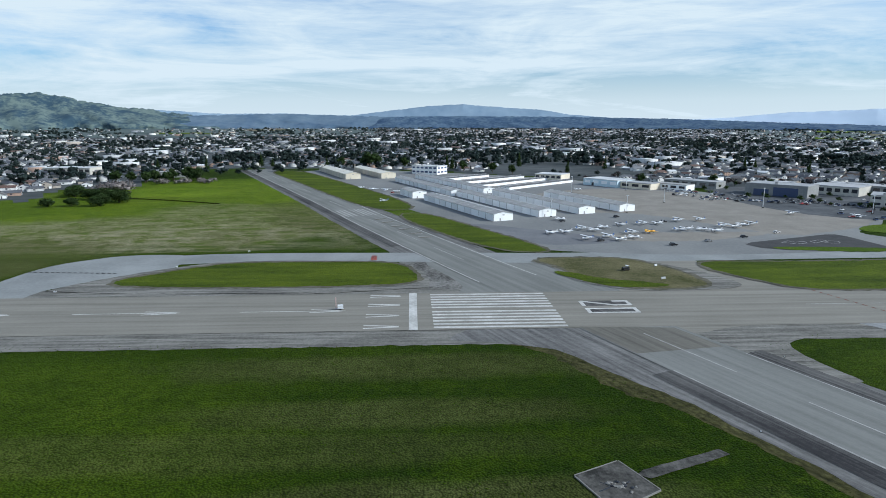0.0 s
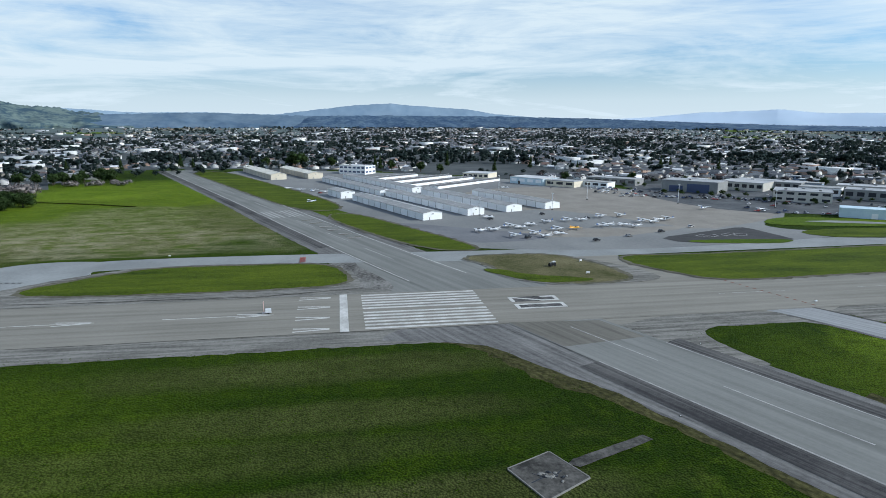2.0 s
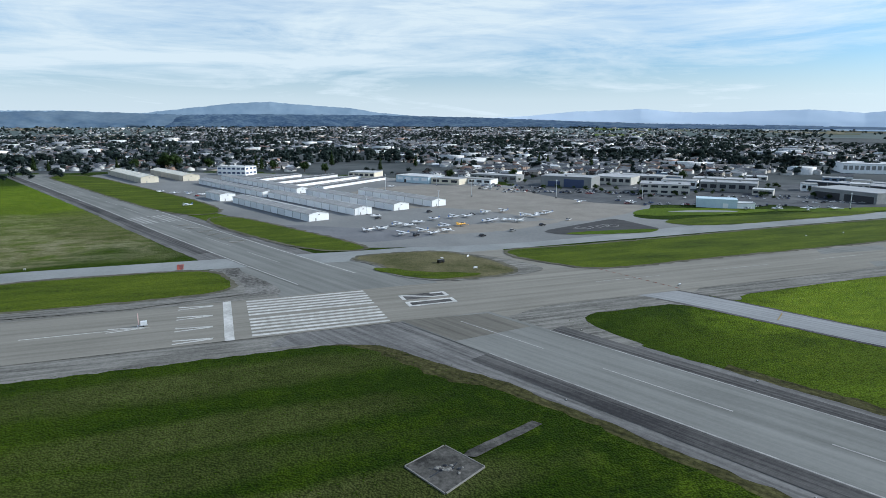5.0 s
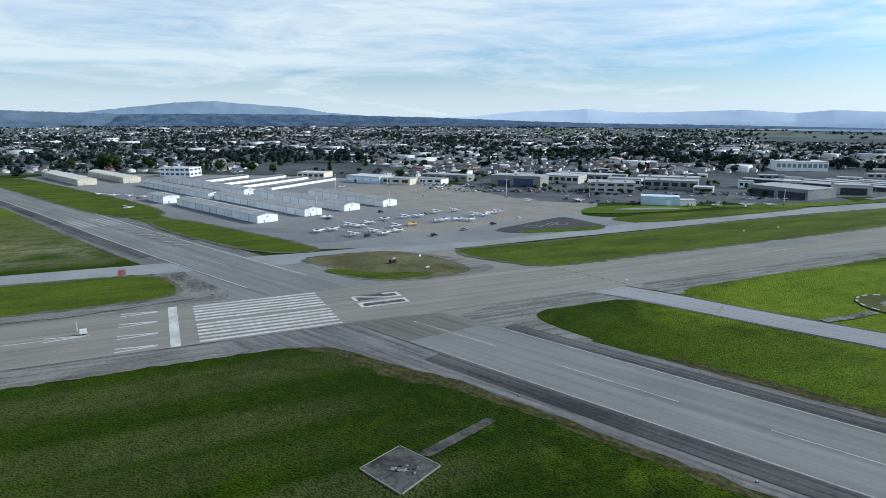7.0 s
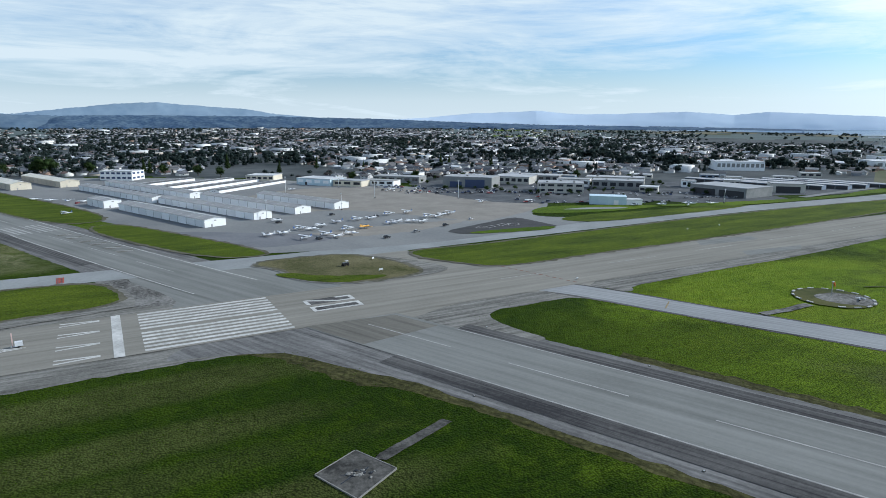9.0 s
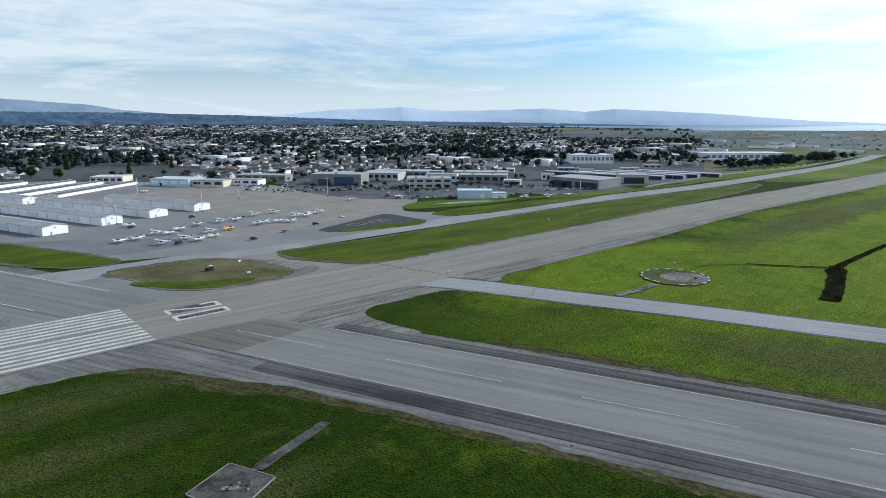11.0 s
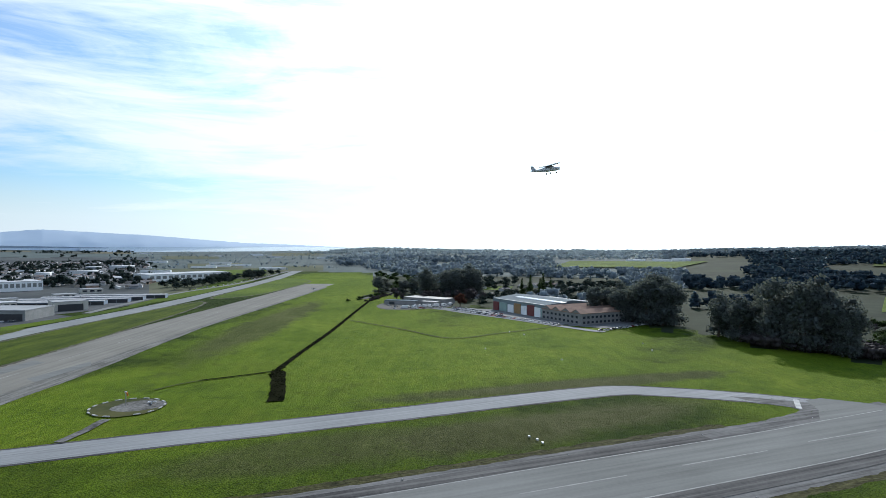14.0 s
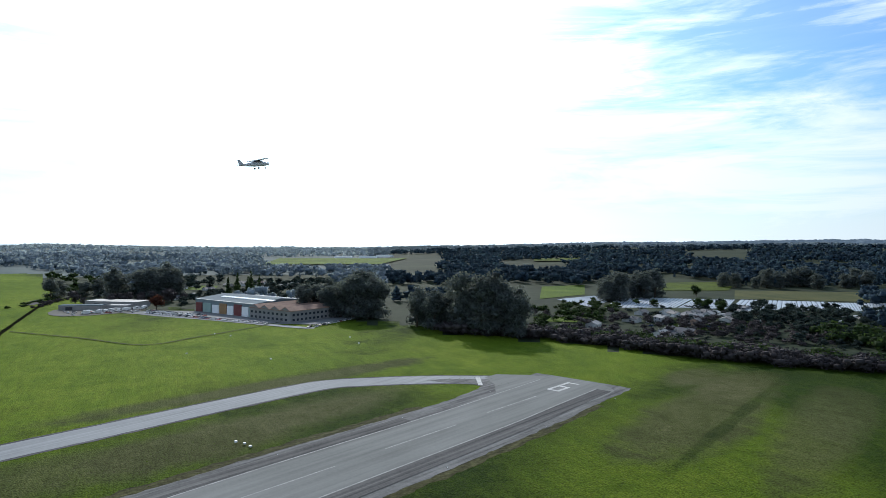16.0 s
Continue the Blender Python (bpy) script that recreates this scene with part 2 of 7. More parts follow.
M["black"] = surface("black_paint", (0.04, 0.04, 0.042), (0.07, 0.07, 0.07), 0.8, 0.1, 0.8)
M["pad"] = surface("weathered_concrete", (0.028, 0.028, 0.026), (0.125, 0.121, 0.112), 1.1, 0.22, 0.95, 0.5, spread=(0.38, 0.64))
M["wall_white"] = surface("white_sheet_wall", (0.76, 0.78, 0.79), (0.86, 0.87, 0.87), 0.8, 0.1, 0.6)
M["wall_beige"] = surface("beige_sheet_wall", (0.55, 0.50, 0.40), (0.68, 0.62, 0.50), 0.8, 0.1, 0.6)
M["roof_metal"] = surface("metal_roof", (0.195, 0.192, 0.184), (0.30, 0.295, 0.283), 0.5, 0.06, 0.5)
M["roof_white"] = surface("white_roof", (0.36, 0.37, 0.38), (0.56, 0.56, 0.56), 0.5, 0.06, 0.5)
M["roof_dark"] = surface("dark_roof", (0.060, 0.062, 0.066), (0.120, 0.122, 0.124), 0.5, 0.06, 0.7)
M["roof_grey"] = surface("grey_roof", (0.22, 0.225, 0.23), (0.34, 0.345, 0.35), 0.5, 0.06, 0.6)
# town ground leans to blue: haze over the town painted in
M["town_ground"] = surface("town_ground", (0.025, 0.033, 0.035), (0.098, 0.106, 0.108), 0.04, 0.006, 0.95)
M["farm"] = surface("farm_fields", (0.05, 0.065, 0.03), (0.13, 0.13, 0.085), 0.01, 0.003, 0.95)
M["wood_floor"] = surface("woodland_ground", (0.009, 0.016, 0.008), (0.032, 0.044, 0.022), 0.05, 0.008, 0.95)

M["gravel20"] = surface("streaked_gravel", (0.050, 0.049, 0.044), (0.25, 0.245, 0.225), 0.7, 0.06, 0.95, 0.6, (A20, 0.03, 0.5), fine=0.5)
M["gravel27"] = surface("dark_streaked_gravel", (0.050, 0.050, 0.050), (0.205, 0.203, 0.198), 0.6, 0.05, 0.95, 0.4, (A27, 0.025, 0.55), fine=0.5)
M["fringe"] = surface("brown_grass_fringe", (0.012, 0.014, 0.004), (0.085, 0.082, 0.032), 0.7, 0.08, 0.95, 1.0, (A27, 0.12, 0.7), fine=0.6, clump=0.9)
M["dry_verge"] = surface("dry_island_grass", (0.05, 0.055, 0.018), (0.15, 0.135, 0.075), 0.5, 0.05, 0.95, 0.6, clump=1.6)
M["dry2"] = surface("thin_grass", (0.035, 0.045, 0.015), (0.085, 0.085, 0.03), 0.25, 0.02, 0.95, 0.4)
M["concrete2"] = surface("narrow_taxiway_concrete", (0.175, 0.182, 0.186), (0.295, 0.305, 0.308), 0.6, 0.03, 0.85, 0.1, (-60, 0.01, 0.9))
M["apron_tan"] = surface("tan_asphalt", (0.18, 0.168, 0.148), (0.25, 0.235, 0.21), 0.5, 0.05, 0.9)
M["apron_dark"] = surface("blue_grey_asphalt", (0.12, 0.124, 0.133), (0.175, 0.18, 0.19), 0.5, 0.03, 0.9)
M["yard_dark"] = surface("dark_yard_asphalt", (0.045, 0.050, 0.056), (0.120, 0.126, 0.132), 0.3, 0.04, 0.9)
M["old_dark"] = surface("brown_asphalt", (0.085, 0.082, 0.072), (0.160, 0.153, 0.134), 0.6, 0.04, 0.9, 0.1, (A27, 0.02, 0.5))
M["paint_worn"] = surface("worn_white_paint", (0.20, 0.20, 0.195), (0.38, 0.38, 0.365), 0.8, 0.15, 0.8)
M["yellow"] = surface("yellow_paint", (0.22, 0.17, 0.09), (0.32, 0.25, 0.14), 0.8, 0.2, 0.8)
M["rim"] = surface("worn_dirt_rim", (0.045, 0.045, 0.030), (0.135, 0.128, 0.098), 0.5, 0.06, 0.95, 0.4, fine=0.5)
M["red_worn"] = surface("worn_red_paint", (0.12, 0.05, 0.04), (0.20, 0.10, 0.08), 0.8, 0.2, 0.8)
M["red"] = surface("red_paint", (0.25, 0.06, 0.04), (0.40, 0.10, 0.07), 0.8, 0.2, 0.8)


def plain(name, colour, rough=0.5, metal=0.0, per=0.0):
    return surface(name, tuple(c * 0.85 for c in colour), colour, 3.0, 0.4, rough, metal=metal, per=per)


M["glass"] = plain("dark_window_glass", (0.03, 0.035, 0.045), 0.12)
M["tyre"] = plain("tyre_rubber", (0.03, 0.03, 0.03), 0.85)
M["white"] = plain("white_gloss_paint", (0.66, 0.68, 0.70), 0.3)
M["steel"] = plain("galvanised_steel", (0.45, 0.46, 0.47), 0.45, 0.6)
M["orange"] = plain("orange_cloth", (0.75, 0.22, 0.06), 0.8)
M["aero_yellow"] = plain("yellow_aircraft_paint", (0.75, 0.38, 0.03), 0.35)
M["aero_blue"] = plain("blue_trim_paint", (0.06, 0.12, 0.28), 0.35)
M["aero_grey"] = plain("grey_aircraft_paint", (0.40, 0.41, 0.43), 0.35)
M["car_black"] = plain("black_car_paint", (0.02, 0.021, 0.024), 0.25)
M["car_white"] = plain("white_car_paint", (0.72, 0.72, 0.72), 0.25)
M["car_grey"] = plain("silver_car_paint", (0.34, 0.35, 0.36), 0.3, 0.4)
M["car_red"] = plain("red_car_paint", (0.30, 0.03, 0.025), 0.3)
M["car_blue"] = plain("blue_car_paint", (0.04, 0.07, 0.16), 0.3)
M["bark"] = surface("tree_bark", (0.05, 0.04, 0.03), (0.14, 0.115, 0.09), 2.0, 0.3, 0.95)
# leaf colour lifted towards blue-grey, with haze and backlight painted in
M["euc"] = surface("eucalyptus_leaves", (0.075, 0.094, 0.098), (0.160, 0.182, 0.176), 0.3, 0.06, 0.8, isle=0.5)
M["leaf"] = surface("dark_green_leaves", (0.020, 0.040, 0.014), (0.060, 0.095, 0.032), 0.3, 0.06, 0.8, isle=0.6)
M["twig"] = surface("bare_grey_twigs", (0.034, 0.030, 0.032), (0.080, 0.070, 0.070), 0.3, 0.06, 0.9, isle=0.2)
M["rust_leaf"] = surface("rust_red_leaves", (0.05, 0.02, 0.015), (0.12, 0.05, 0.035), 0.3, 0.06, 0.9, isle=0.5)
# leaf colour shifted to blue-green to carry the town haze
M["town_leaf"] = surface("town_tree_leaves", (0.016, 0.030, 0.030), (0.052, 0.072, 0.068), 0.05, 0.01, 0.85, isle=0.6)
M["thicket"] = surface("pale_grey_twigs", (0.11, 0.098, 0.10), (0.21, 0.19, 0.185), 0.3, 0.06, 0.9, isle=0.4)
# distance haze painted into these three woods: base colour bluer and paler with range
M["wood_far"] = surface("haze_blue_forest", (0.150, 0.200, 0.260), (0.300, 0.360, 0.430), 0.05, 0.010, 0.95, isle=0.25, spread=(0.38, 0.62))
M["wood_haze"] = surface("haze_pale_forest", (0.30, 0.36, 0.43), (0.46, 0.52, 0.59), 0.05, 0.010, 0.95)
M["forest"] = surface("haze_tinted_forest_leaves", (0.018, 0.038, 0.062), (0.066, 0.104, 0.142), 0.03, 0.009, 0.9, isle=0.5)


def by_isle(name, stops, rough=0.8, attr="isle"):
    m = bpy.data.materials.new(name)
    m.use_nodes = True
    nt = m.node_tree
    if attr == "isle":
        g = nt.nodes.new("ShaderNodeNewGeometry").outputs["Random Per Island"]
    else:
        g = nt.nodes.new("ShaderNodeObjectInfo").outputs["Random"]
    c = ramp(nt, g, stops)
    c.node.color_ramp.interpolation = "CONSTANT"
    n = noise_tex(nt, nt.nodes.new("ShaderNodeTexCoord").outputs["Object"], 0.4, 3)
    c = blend(nt, 1.0, c, ramp(nt, n, [(0.3, (0.75,) * 3), (0.7, (1,) * 3)]), "MULTIPLY")
    wire(nt, c, nt.nodes["Principled BSDF"].inputs["Base Color"])
    nt.nodes["Principled BSDF"].inputs["Roughness"].default_value = rough
    return m


WALLS = [(0, (0.56, 0.57, 0.57)), (0.3, (0.74, 0.75, 0.75)), (0.5, (0.40, 0.36, 0.31)), (0.65, (0.30, 0.32, 0.35)), (0.8, (0.75, 0.74, 0.70)), (0.92, (0.40, 0.28, 0.22))]
# grey roof tones hold some blue for the haze over the town
ROOFS = [(0, (0.056, 0.064, 0.078)), (0.25, (0.092, 0.098, 0.112)), (0.45, (0.042, 0.048, 0.060)), (0.62, (0.125, 0.120, 0.118)), (0.76, (0.12, 0.072, 0.058)), (0.84, (0.19, 0.20, 0.21)), (0.94, (0.60, 0.62, 0.64))]
M["far_walls"], M["far_roofs"] = by_isle("town_walls", WALLS), by_isle("town_roofs", ROOFS)
M["house_walls"], M["house_roofs"] = by_isle("house_walls", WALLS, 0.8, "ob"), by_isle("house_roofs", ROOFS, 0.85, "ob")
M["door_grey"] = surface("grey_door_panel", (0.80, 0.82, 0.84), (0.90, 0.91, 0.92), 0.8, 0.1, 0.6, per=0.2)
M["door_beige"] = surface("beige_door_panel", (0.45, 0.41, 0.33), (0.56, 0.51, 0.42), 0.8, 0.1, 0.6, per=0.2)
# dark doors; open bays also get their inner shade as this flat colour
M["door_dark"] = plain("dark_door_and_bay_shade", (0.035, 0.037, 0.042), 0.7)
M["door_blue"] = plain("dark_blue_door", (0.035, 0.06, 0.14), 0.45)
M["wall_beige2"] = surface("pale_beige_roof", (0.55, 0.52, 0.43), (0.66, 0.63, 0.54), 0.6, 0.08, 0.6)
M["wall_grey"] = surface("grey_wall", (0.17, 0.18, 0.18), (0.27, 0.275, 0.27), 0.8, 0.1, 0.7)
M["wall_cream"] = surface("cream_wall", (0.40, 0.39, 0.35), (0.54, 0.52, 0.47), 0.8, 0.1, 0.7)
M["wall_paleblue"] = surface("pale_blue_wall", (0.42, 0.55, 0.62), (0.54, 0.66, 0.72), 0.8, 0.1, 0.6)
M["wall_blue"] = surface("blue_grey_wall", (0.14, 0.19, 0.27), (0.22, 0.28, 0.36), 0.8, 0.1, 0.6)
M["roof_paleblue"] = surface("pale_blue_roof", (0.38, 0.50, 0.58), (0.50, 0.62, 0.69), 0.6, 0.08, 0.5)
M["pad_pale"] = plain("pale_broken_concrete", (0.22, 0.215, 0.20), 0.95)
M["red_white"] = plain("red_and_white_paint", (0.65, 0.45, 0.42), 0.6)
# five ridge colours with the blue of distance haze mixed in
M["hill_green"] = surface("haze_green_slopes", (0.036, 0.066, 0.092), (0.122, 0.162, 0.152), 0.030, 0.007, 0.95, spread=(0.43, 0.57), fine=0.5)
M["hill_mid"] = surface("haze_blue_slopes", (0.165, 0.24, 0.32), (0.235, 0.315, 0.395), 0.02, 0.005, 0.95)
M["hill_pale"] = surface("haze_pale_slopes", (0.53, 0.64, 0.75), (0.58, 0.68, 0.79), 0.01, 0.003, 0.95)
M["hill_dark"] = surface("haze_dark_woods", (0.034, 0.066, 0.122), (0.098, 0.145, 0.195), 0.05, 0.012, 0.95, spread=(0.42, 0.60), fine=0.45)
M["hill_blue"] = surface("haze_blue_woods", (0.07, 0.115, 0.175), (0.125, 0.175, 0.225), 0.03, 0.005, 0.95, spread=(0.38, 0.62))
M["roof_low"] = surface("weathered_grey_roof", (0.27, 0.275, 0.285), (0.40, 0.405, 0.41), 0.5, 0.06, 0.7)
M["sea"] = surface("bay_water", (0.10, 0.16, 0.20), (0.14, 0.20, 0.24), 0.01, 0.003, 0.12)
# far fields with the blue-grey of haze put into the base colour
M["plain"] = surface("haze_tinted_plain_fields", (0.052, 0.074, 0.076), (0.122, 0.148, 0.140), 0.012, 0.004, 0.95, 0.0, (10, 0.001, 0.012))
M["ditch"] = surface("dark_ditch", (0.004, 0.005, 0.003), (0.022, 0.023, 0.012), 0.8, 0.1, 0.95, 0.5)
M["reed"] = surface("dark_reeds", (0.008, 0.011, 0.004), (0.034, 0.038, 0.014), 0.5, 0.1, 0.95, isle=0.5)
M["tuft"] = surface("grass_blades", (0.020, 0.048, 0.002), (0.055, 0.095, 0.004), 0.3, 0.015, 0.95, isle=0.6)
M["plastic"] = surface("pale_plastic_film", (0.22, 0.26, 0.31), (0.32, 0.37, 0.42), 0.3, 0.05, 0.55)
M["wall_green"] = surface("grey_green_wall", (0.13, 0.18, 0.20), (0.20, 0.25, 0.27), 0.6, 0.1, 0.6)
M["wall_green2"] = surface("pale_green_wall", (0.22, 0.32, 0.30), (0.30, 0.40, 0.37), 0.6, 0.1, 0.6)
M["wall_taupe"] = surface("taupe_render", (0.20, 0.20, 0.20), (0.29, 0.285, 0.28), 0.6, 0.1, 0.8)
M["roof_teal"] = surface("teal_grey_roof", (0.09, 0.125, 0.145), (0.13, 0.17, 0.19), 0.6, 0.1, 0.85)
M["roof_brown"] = surface("brown_tile_roof", (0.20, 0.13, 0.10), (0.32, 0.21, 0.16), 0.8, 0.1, 0.8)
# near-white sheet with the glint of a bright roof put into its colour
M["roof_glint"] = plain("white_glint_sheet", (0.75, 0.77, 0.8), 0.25)
M["bay_red"] = plain("dark_red_cladding", (0.16, 0.035, 0.035), 0.6)
M["bay_ochre"] = plain("ochre_cladding", (0.32, 0.19, 0.08), 0.6)


def leafy(key, share):
    """Let part of the light through the leaves."""
    nt = M[key].node_tree
    b = nt.nodes["Principled BSDF"]
    col = b.inputs["Base Color"].links[0].from_socket
    tr = nt.nodes.new("ShaderNodeBsdfTranslucent")
    mx = nt.nodes.new("ShaderNodeMixShader")
    wire(nt, blend(nt, 1.0, col, (1.25, 1.2, 0.9), "MULTIPLY"), tr.inputs["Color"])
    mx.inputs[0].default_value = share
    out = nt.nodes["Material Output"]
    wire(nt, b.outputs[0], mx.inputs[1])
    wire(nt, tr.outputs[0], mx.inputs[2])
    wire(nt, mx.outputs[0], out.inputs["Surface"])


for key in ("ditch", "reed"):
    M[key].node_tree.nodes["Principled BSDF"].inputs["Specular IOR Level"].default_value = 0.0
for key in ("euc", "leaf", "town_leaf", "forest", "wood_far", "wood_haze", "rust_leaf", "tuft"):
    leafy(key, 0.4)


# ---- helpers for shapes ----
def link(name, bm, mat, parent=None, label=""):
    me = bpy.data.meshes.new(name)
    bm.normal_update()
    bm.to_mesh(me)
    bm.free()
    ob = new(name, me)
    for m in mat if isinstance(mat, list) else [mat]:
        me.materials.append(m)
    ob.parent = parent
    return tagged(ob, label=label)


part = link


def empty(name, label, category, group="", m=None):
    ob = new(name)
    ob.empty_display_size = 1
    if m is not None:
        ob.matrix_basis = m
    return tagged(ob, label, category, group)


def setting(ob, label):
    return tagged(ob, label, "", "", "structure")


def curve(pts, steps=6):
    """Catmull-Rom through the points."""
    p = [np.array(q, float) for q in pts]
    p = [2 * p[0] - p[1]] + p + [2 * p[-1] - p[-2]]
    out = []
    for i in range(1, len(p) - 2):
        for k in range(steps):
            t = k / steps
            out.append(0.5 * ((2 * p[i]) + (p[i + 1] - p[i - 1]) * t + (2 * p[i - 1] - 5 * p[i] + 4 * p[i + 1] - p[i + 2]) * t * t + (3 * p[i] - p[i - 1] - 3 * p[i + 1] + p[i + 2]) * t ** 3))
    return out + [p[-2]]


def soft(pts, rounds=3):
    """A closed outline with its corners cut round."""
    p = [np.array(q, float) for q in pts]
    for _ in range(rounds):
        p = [q for a, b in zip(p, p[1:] + p[:1]) for q in (a * 0.75 + b * 0.25, a * 0.25 + b * 0.75)]
    return p


def ragged(pts, step=2.5, amount=0.8, seed=1):
    out = []
    for a, b in zip(pts, pts[1:] + pts[:1]):
        n = max(1, int(np.linalg.norm(b - a) / step))
        for k in range(n):
            q = a + (b - a) * k / n
            v = noise.noise_vector(Vector((q[0] * 0.21, q[1] * 0.21, seed))) + noise.noise_vector(Vector((q[0] * 0.7, q[1] * 0.7, seed))) * 0.5
            out.append(q + np.array((v.x, v.y)) * amount)
    return out


def patch(name, pts, z, mat, label, rough=0.0, thick=0.0):
    pts = ragged(pts, 2.5, rough, len(pts)) if rough else pts
    bm = bmesh.new()
    f = bm.faces.new([bm.verts.new((p[0], p[1], z)) for p in pts])
    if f.calc_area() and f.normal.z < 0:
        f.normal_flip()
    f.normal_update()
    if f.normal.z < 0:
        f.normal_flip()
    bmesh.ops.triangulate(bm, faces=bm.faces[:])
    return setting(link(name, bm, mat), label) if label else link(name, bm, mat)


def sides(pts, left, right):
    """The outline of a band along pts, from its right side to its left."""
    a, b = [], []
    for i, p in enumerate(pts):
        d = pts[min(i + 1, len(pts) - 1)] - pts[max(i - 1, 0)]
        n = np.array((-d[1], d[0])) / np.linalg.norm(d)
        a.append(p + n * left)
        b.append(p - n * right)
    return a, b


def band(name, pts, left, right, z, mat, label, rough=0.0):
    a, b = sides(pts, left, right)
    if rough:
        return patch(name, a + b[::-1], z, mat, label, rough)
    bm = bmesh.new()
    va, vb = [bm.verts.new((*q, z)) for q in a], [bm.verts.new((*q, z)) for q in b]
    for i in range(len(a) - 1):
        bm.faces.new((vb[i], vb[i + 1], va[i + 1], va[i]))
    ob = link(name, bm, mat)
    return setting(ob, label) if label else ob


def box(bm, x0, x1, y0, y1, z0, z1):
    v = [bm.verts.new((x, y, z)) for z in (z0, z1) for y in (y0, y1) for x in (x0, x1)]
    return [bm.faces.new([v[i] for i in f]) for f in ((0, 2, 3, 1), (4, 5, 7, 6), (0, 1, 5, 4), (2, 6, 7, 3), (0, 4, 6, 2), (1, 3, 7, 5))]


# ---- ground ----
NEAR = [(-180, 480), (-60, 480), (-36, 642), (-32, 730), (-26.5, 770), (-21.8, 1000), (-14.5, 985), (-8, 940), (0, 880), (10, 790), (17, 735), (25, 700), (45, 690), (57, 780), (61, 780), (68, 1120), (73, 1500), (79.5, 1400), (81, 840), (86.5, 690), (92, 620), (100, 560), (105, 540), (113, 472), (124, 430), (134, 400), (149, 407), (180, 480)]
FARZ = [(-180, 20), (-60, 34), (-30, 36), (0, 36), (30, 34), (50, 18), (60, 3), (76, 8), (80, 22), (84, 17), (88, 11), (92, 9), (100, 11), (108, 17), (113, 25), (120, 38), (134, 56), (150, 66), (180, 20)]


def ground_z(x, y):
    r, az = math.hypot(x, y), math.degrees(math.atan2(x, y))
    k = min(1, max(0, (az - 70) / 14)) * min(1, max(0, (176 - az) / 12))
    t = min(1, max(0, (r - (2000 - 1050 * k)) / (2800 - 800 * k)))
    bump = k * t * 9 * noise.noise(Vector((x / 420, y / 420, 3.1)))
    return float(np.interp(az, *zip(*FARZ))) * t * t * (3 - 2 * t) + bump


def near_r(az):
    return float(np.interp(az, *zip(*NEAR)))


def make_ground():
    rs = [0.0, 60, 120, 200, 300, 360] + [400 + 25 * i for i in range(44)] + [1500 * 1.045 ** i for i in range(1, 28)]
    n = 360
    bm = bmesh.new()
    rings = []
    for r in rs[1:]:
        ring = []
        for k in range(n):
            a = 2 * math.pi * k / n
            x, y = r * math.sin(a), r * math.cos(a)
            ring.append(bm.verts.new((x, y, ground_z(x, y))))
        rings.append(ring)
    c = bm.verts.new((0, 0, 0))
    for k in range(n):
        bm.faces.new((c, rings[0][(k + 1) % n], rings[0][k]))
    for i in range(len(rings) - 1):
        for k in range(n):
            j = (k + 1) % n
            f = bm.faces.new((rings[i][k], rings[i][j], rings[i + 1][j], rings[i + 1][k]))
            az = (k + 0.5) * 360 / n
            az = az - 360 if az > 180 else az
            r = (rs[i + 1] + rs[i + 2]) / 2
            if r > near_r(az) + 12 * math.sin(az * 1.7) + 10 * math.sin(az * 5.3):
                # index 4, the haze-tinted plain, covers the far ground
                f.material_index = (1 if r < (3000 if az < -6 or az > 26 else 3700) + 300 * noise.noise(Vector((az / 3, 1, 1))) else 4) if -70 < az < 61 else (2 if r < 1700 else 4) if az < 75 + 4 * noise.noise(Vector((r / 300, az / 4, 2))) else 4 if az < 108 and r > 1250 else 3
    for f in bm.faces:
        if f.normal.z < 0:
            f.normal_flip()
    bm.normal_update()
    for f in bm.faces:
        if f.normal.z < 0:
            f.normal_flip()
    ob = link("ground", bm, [M["grass"], M["town_ground"], M["farm"], M["wood_floor"], M["plain"]])
    setting(ob, "green winter grass airfield and wide flat valley land")


make_ground()

# ---- runways, taxiways, apron ----
U27, N27, C27 = np.array((0.4353, -0.9003)), np.array((0.9003, 0.4353)), np.array((24.0, 247.0))


def on27(u, n):
    return C27 + U27 * u + N27 * n


R20 = curve([(-420, 199), (-180, 211), (-10, 220), (200, 231), (430, 246), (700, 252), (995, 262)], 4)
R27 = curve([on27(u, n) for u, n in ((-745, 24), (-536, 22), (-330, 19), (-180, 15), (-40, 13.6), (50, 15.1), (240, 15.2), (316, 16.7), (397, 17.4), (437, 19.1), (487, 21))], 4)


def along(line, start, stop):
    """The stretch of a line between two lengths from its first point."""
    seg = [0.0]
    for a, b in zip(line, line[1:]):
        seg.append(seg[-1] + float(np.linalg.norm(b - a)))
    def at(s):
        return np.array((np.interp(s, seg, [p[0] for p in line]), np.interp(s, seg, [p[1] for p in line])))
    return [at(start)] + [p for p, s in zip(line, seg) if start < s < stop] + [at(stop)]



# layers lie a hand apart in height so that no two share a plane
LAYER = [0.02]


def lay():
    LAYER[0] += 0.005
    return LAYER[0]


# meadows and bare ground
band("shoulder_20", [p for p in R20 if p[0] < 90], 35, 37, lay(), M["gravel20"], "grey gravel and old asphalt shoulder beside the wide runway", 1.2)
band("shoulder_20_far", [p for p in R20 if p[0] > 120][:-1], 24.5, 27, lay(), M["gravel20"], "grey gravel shoulder along the far half of the runway", 0.3)
band("shoulder_27", R27, 24.5, 27, lay(), M["gravel27"], "grey gravel shoulder beside the narrow runway", 1.0)
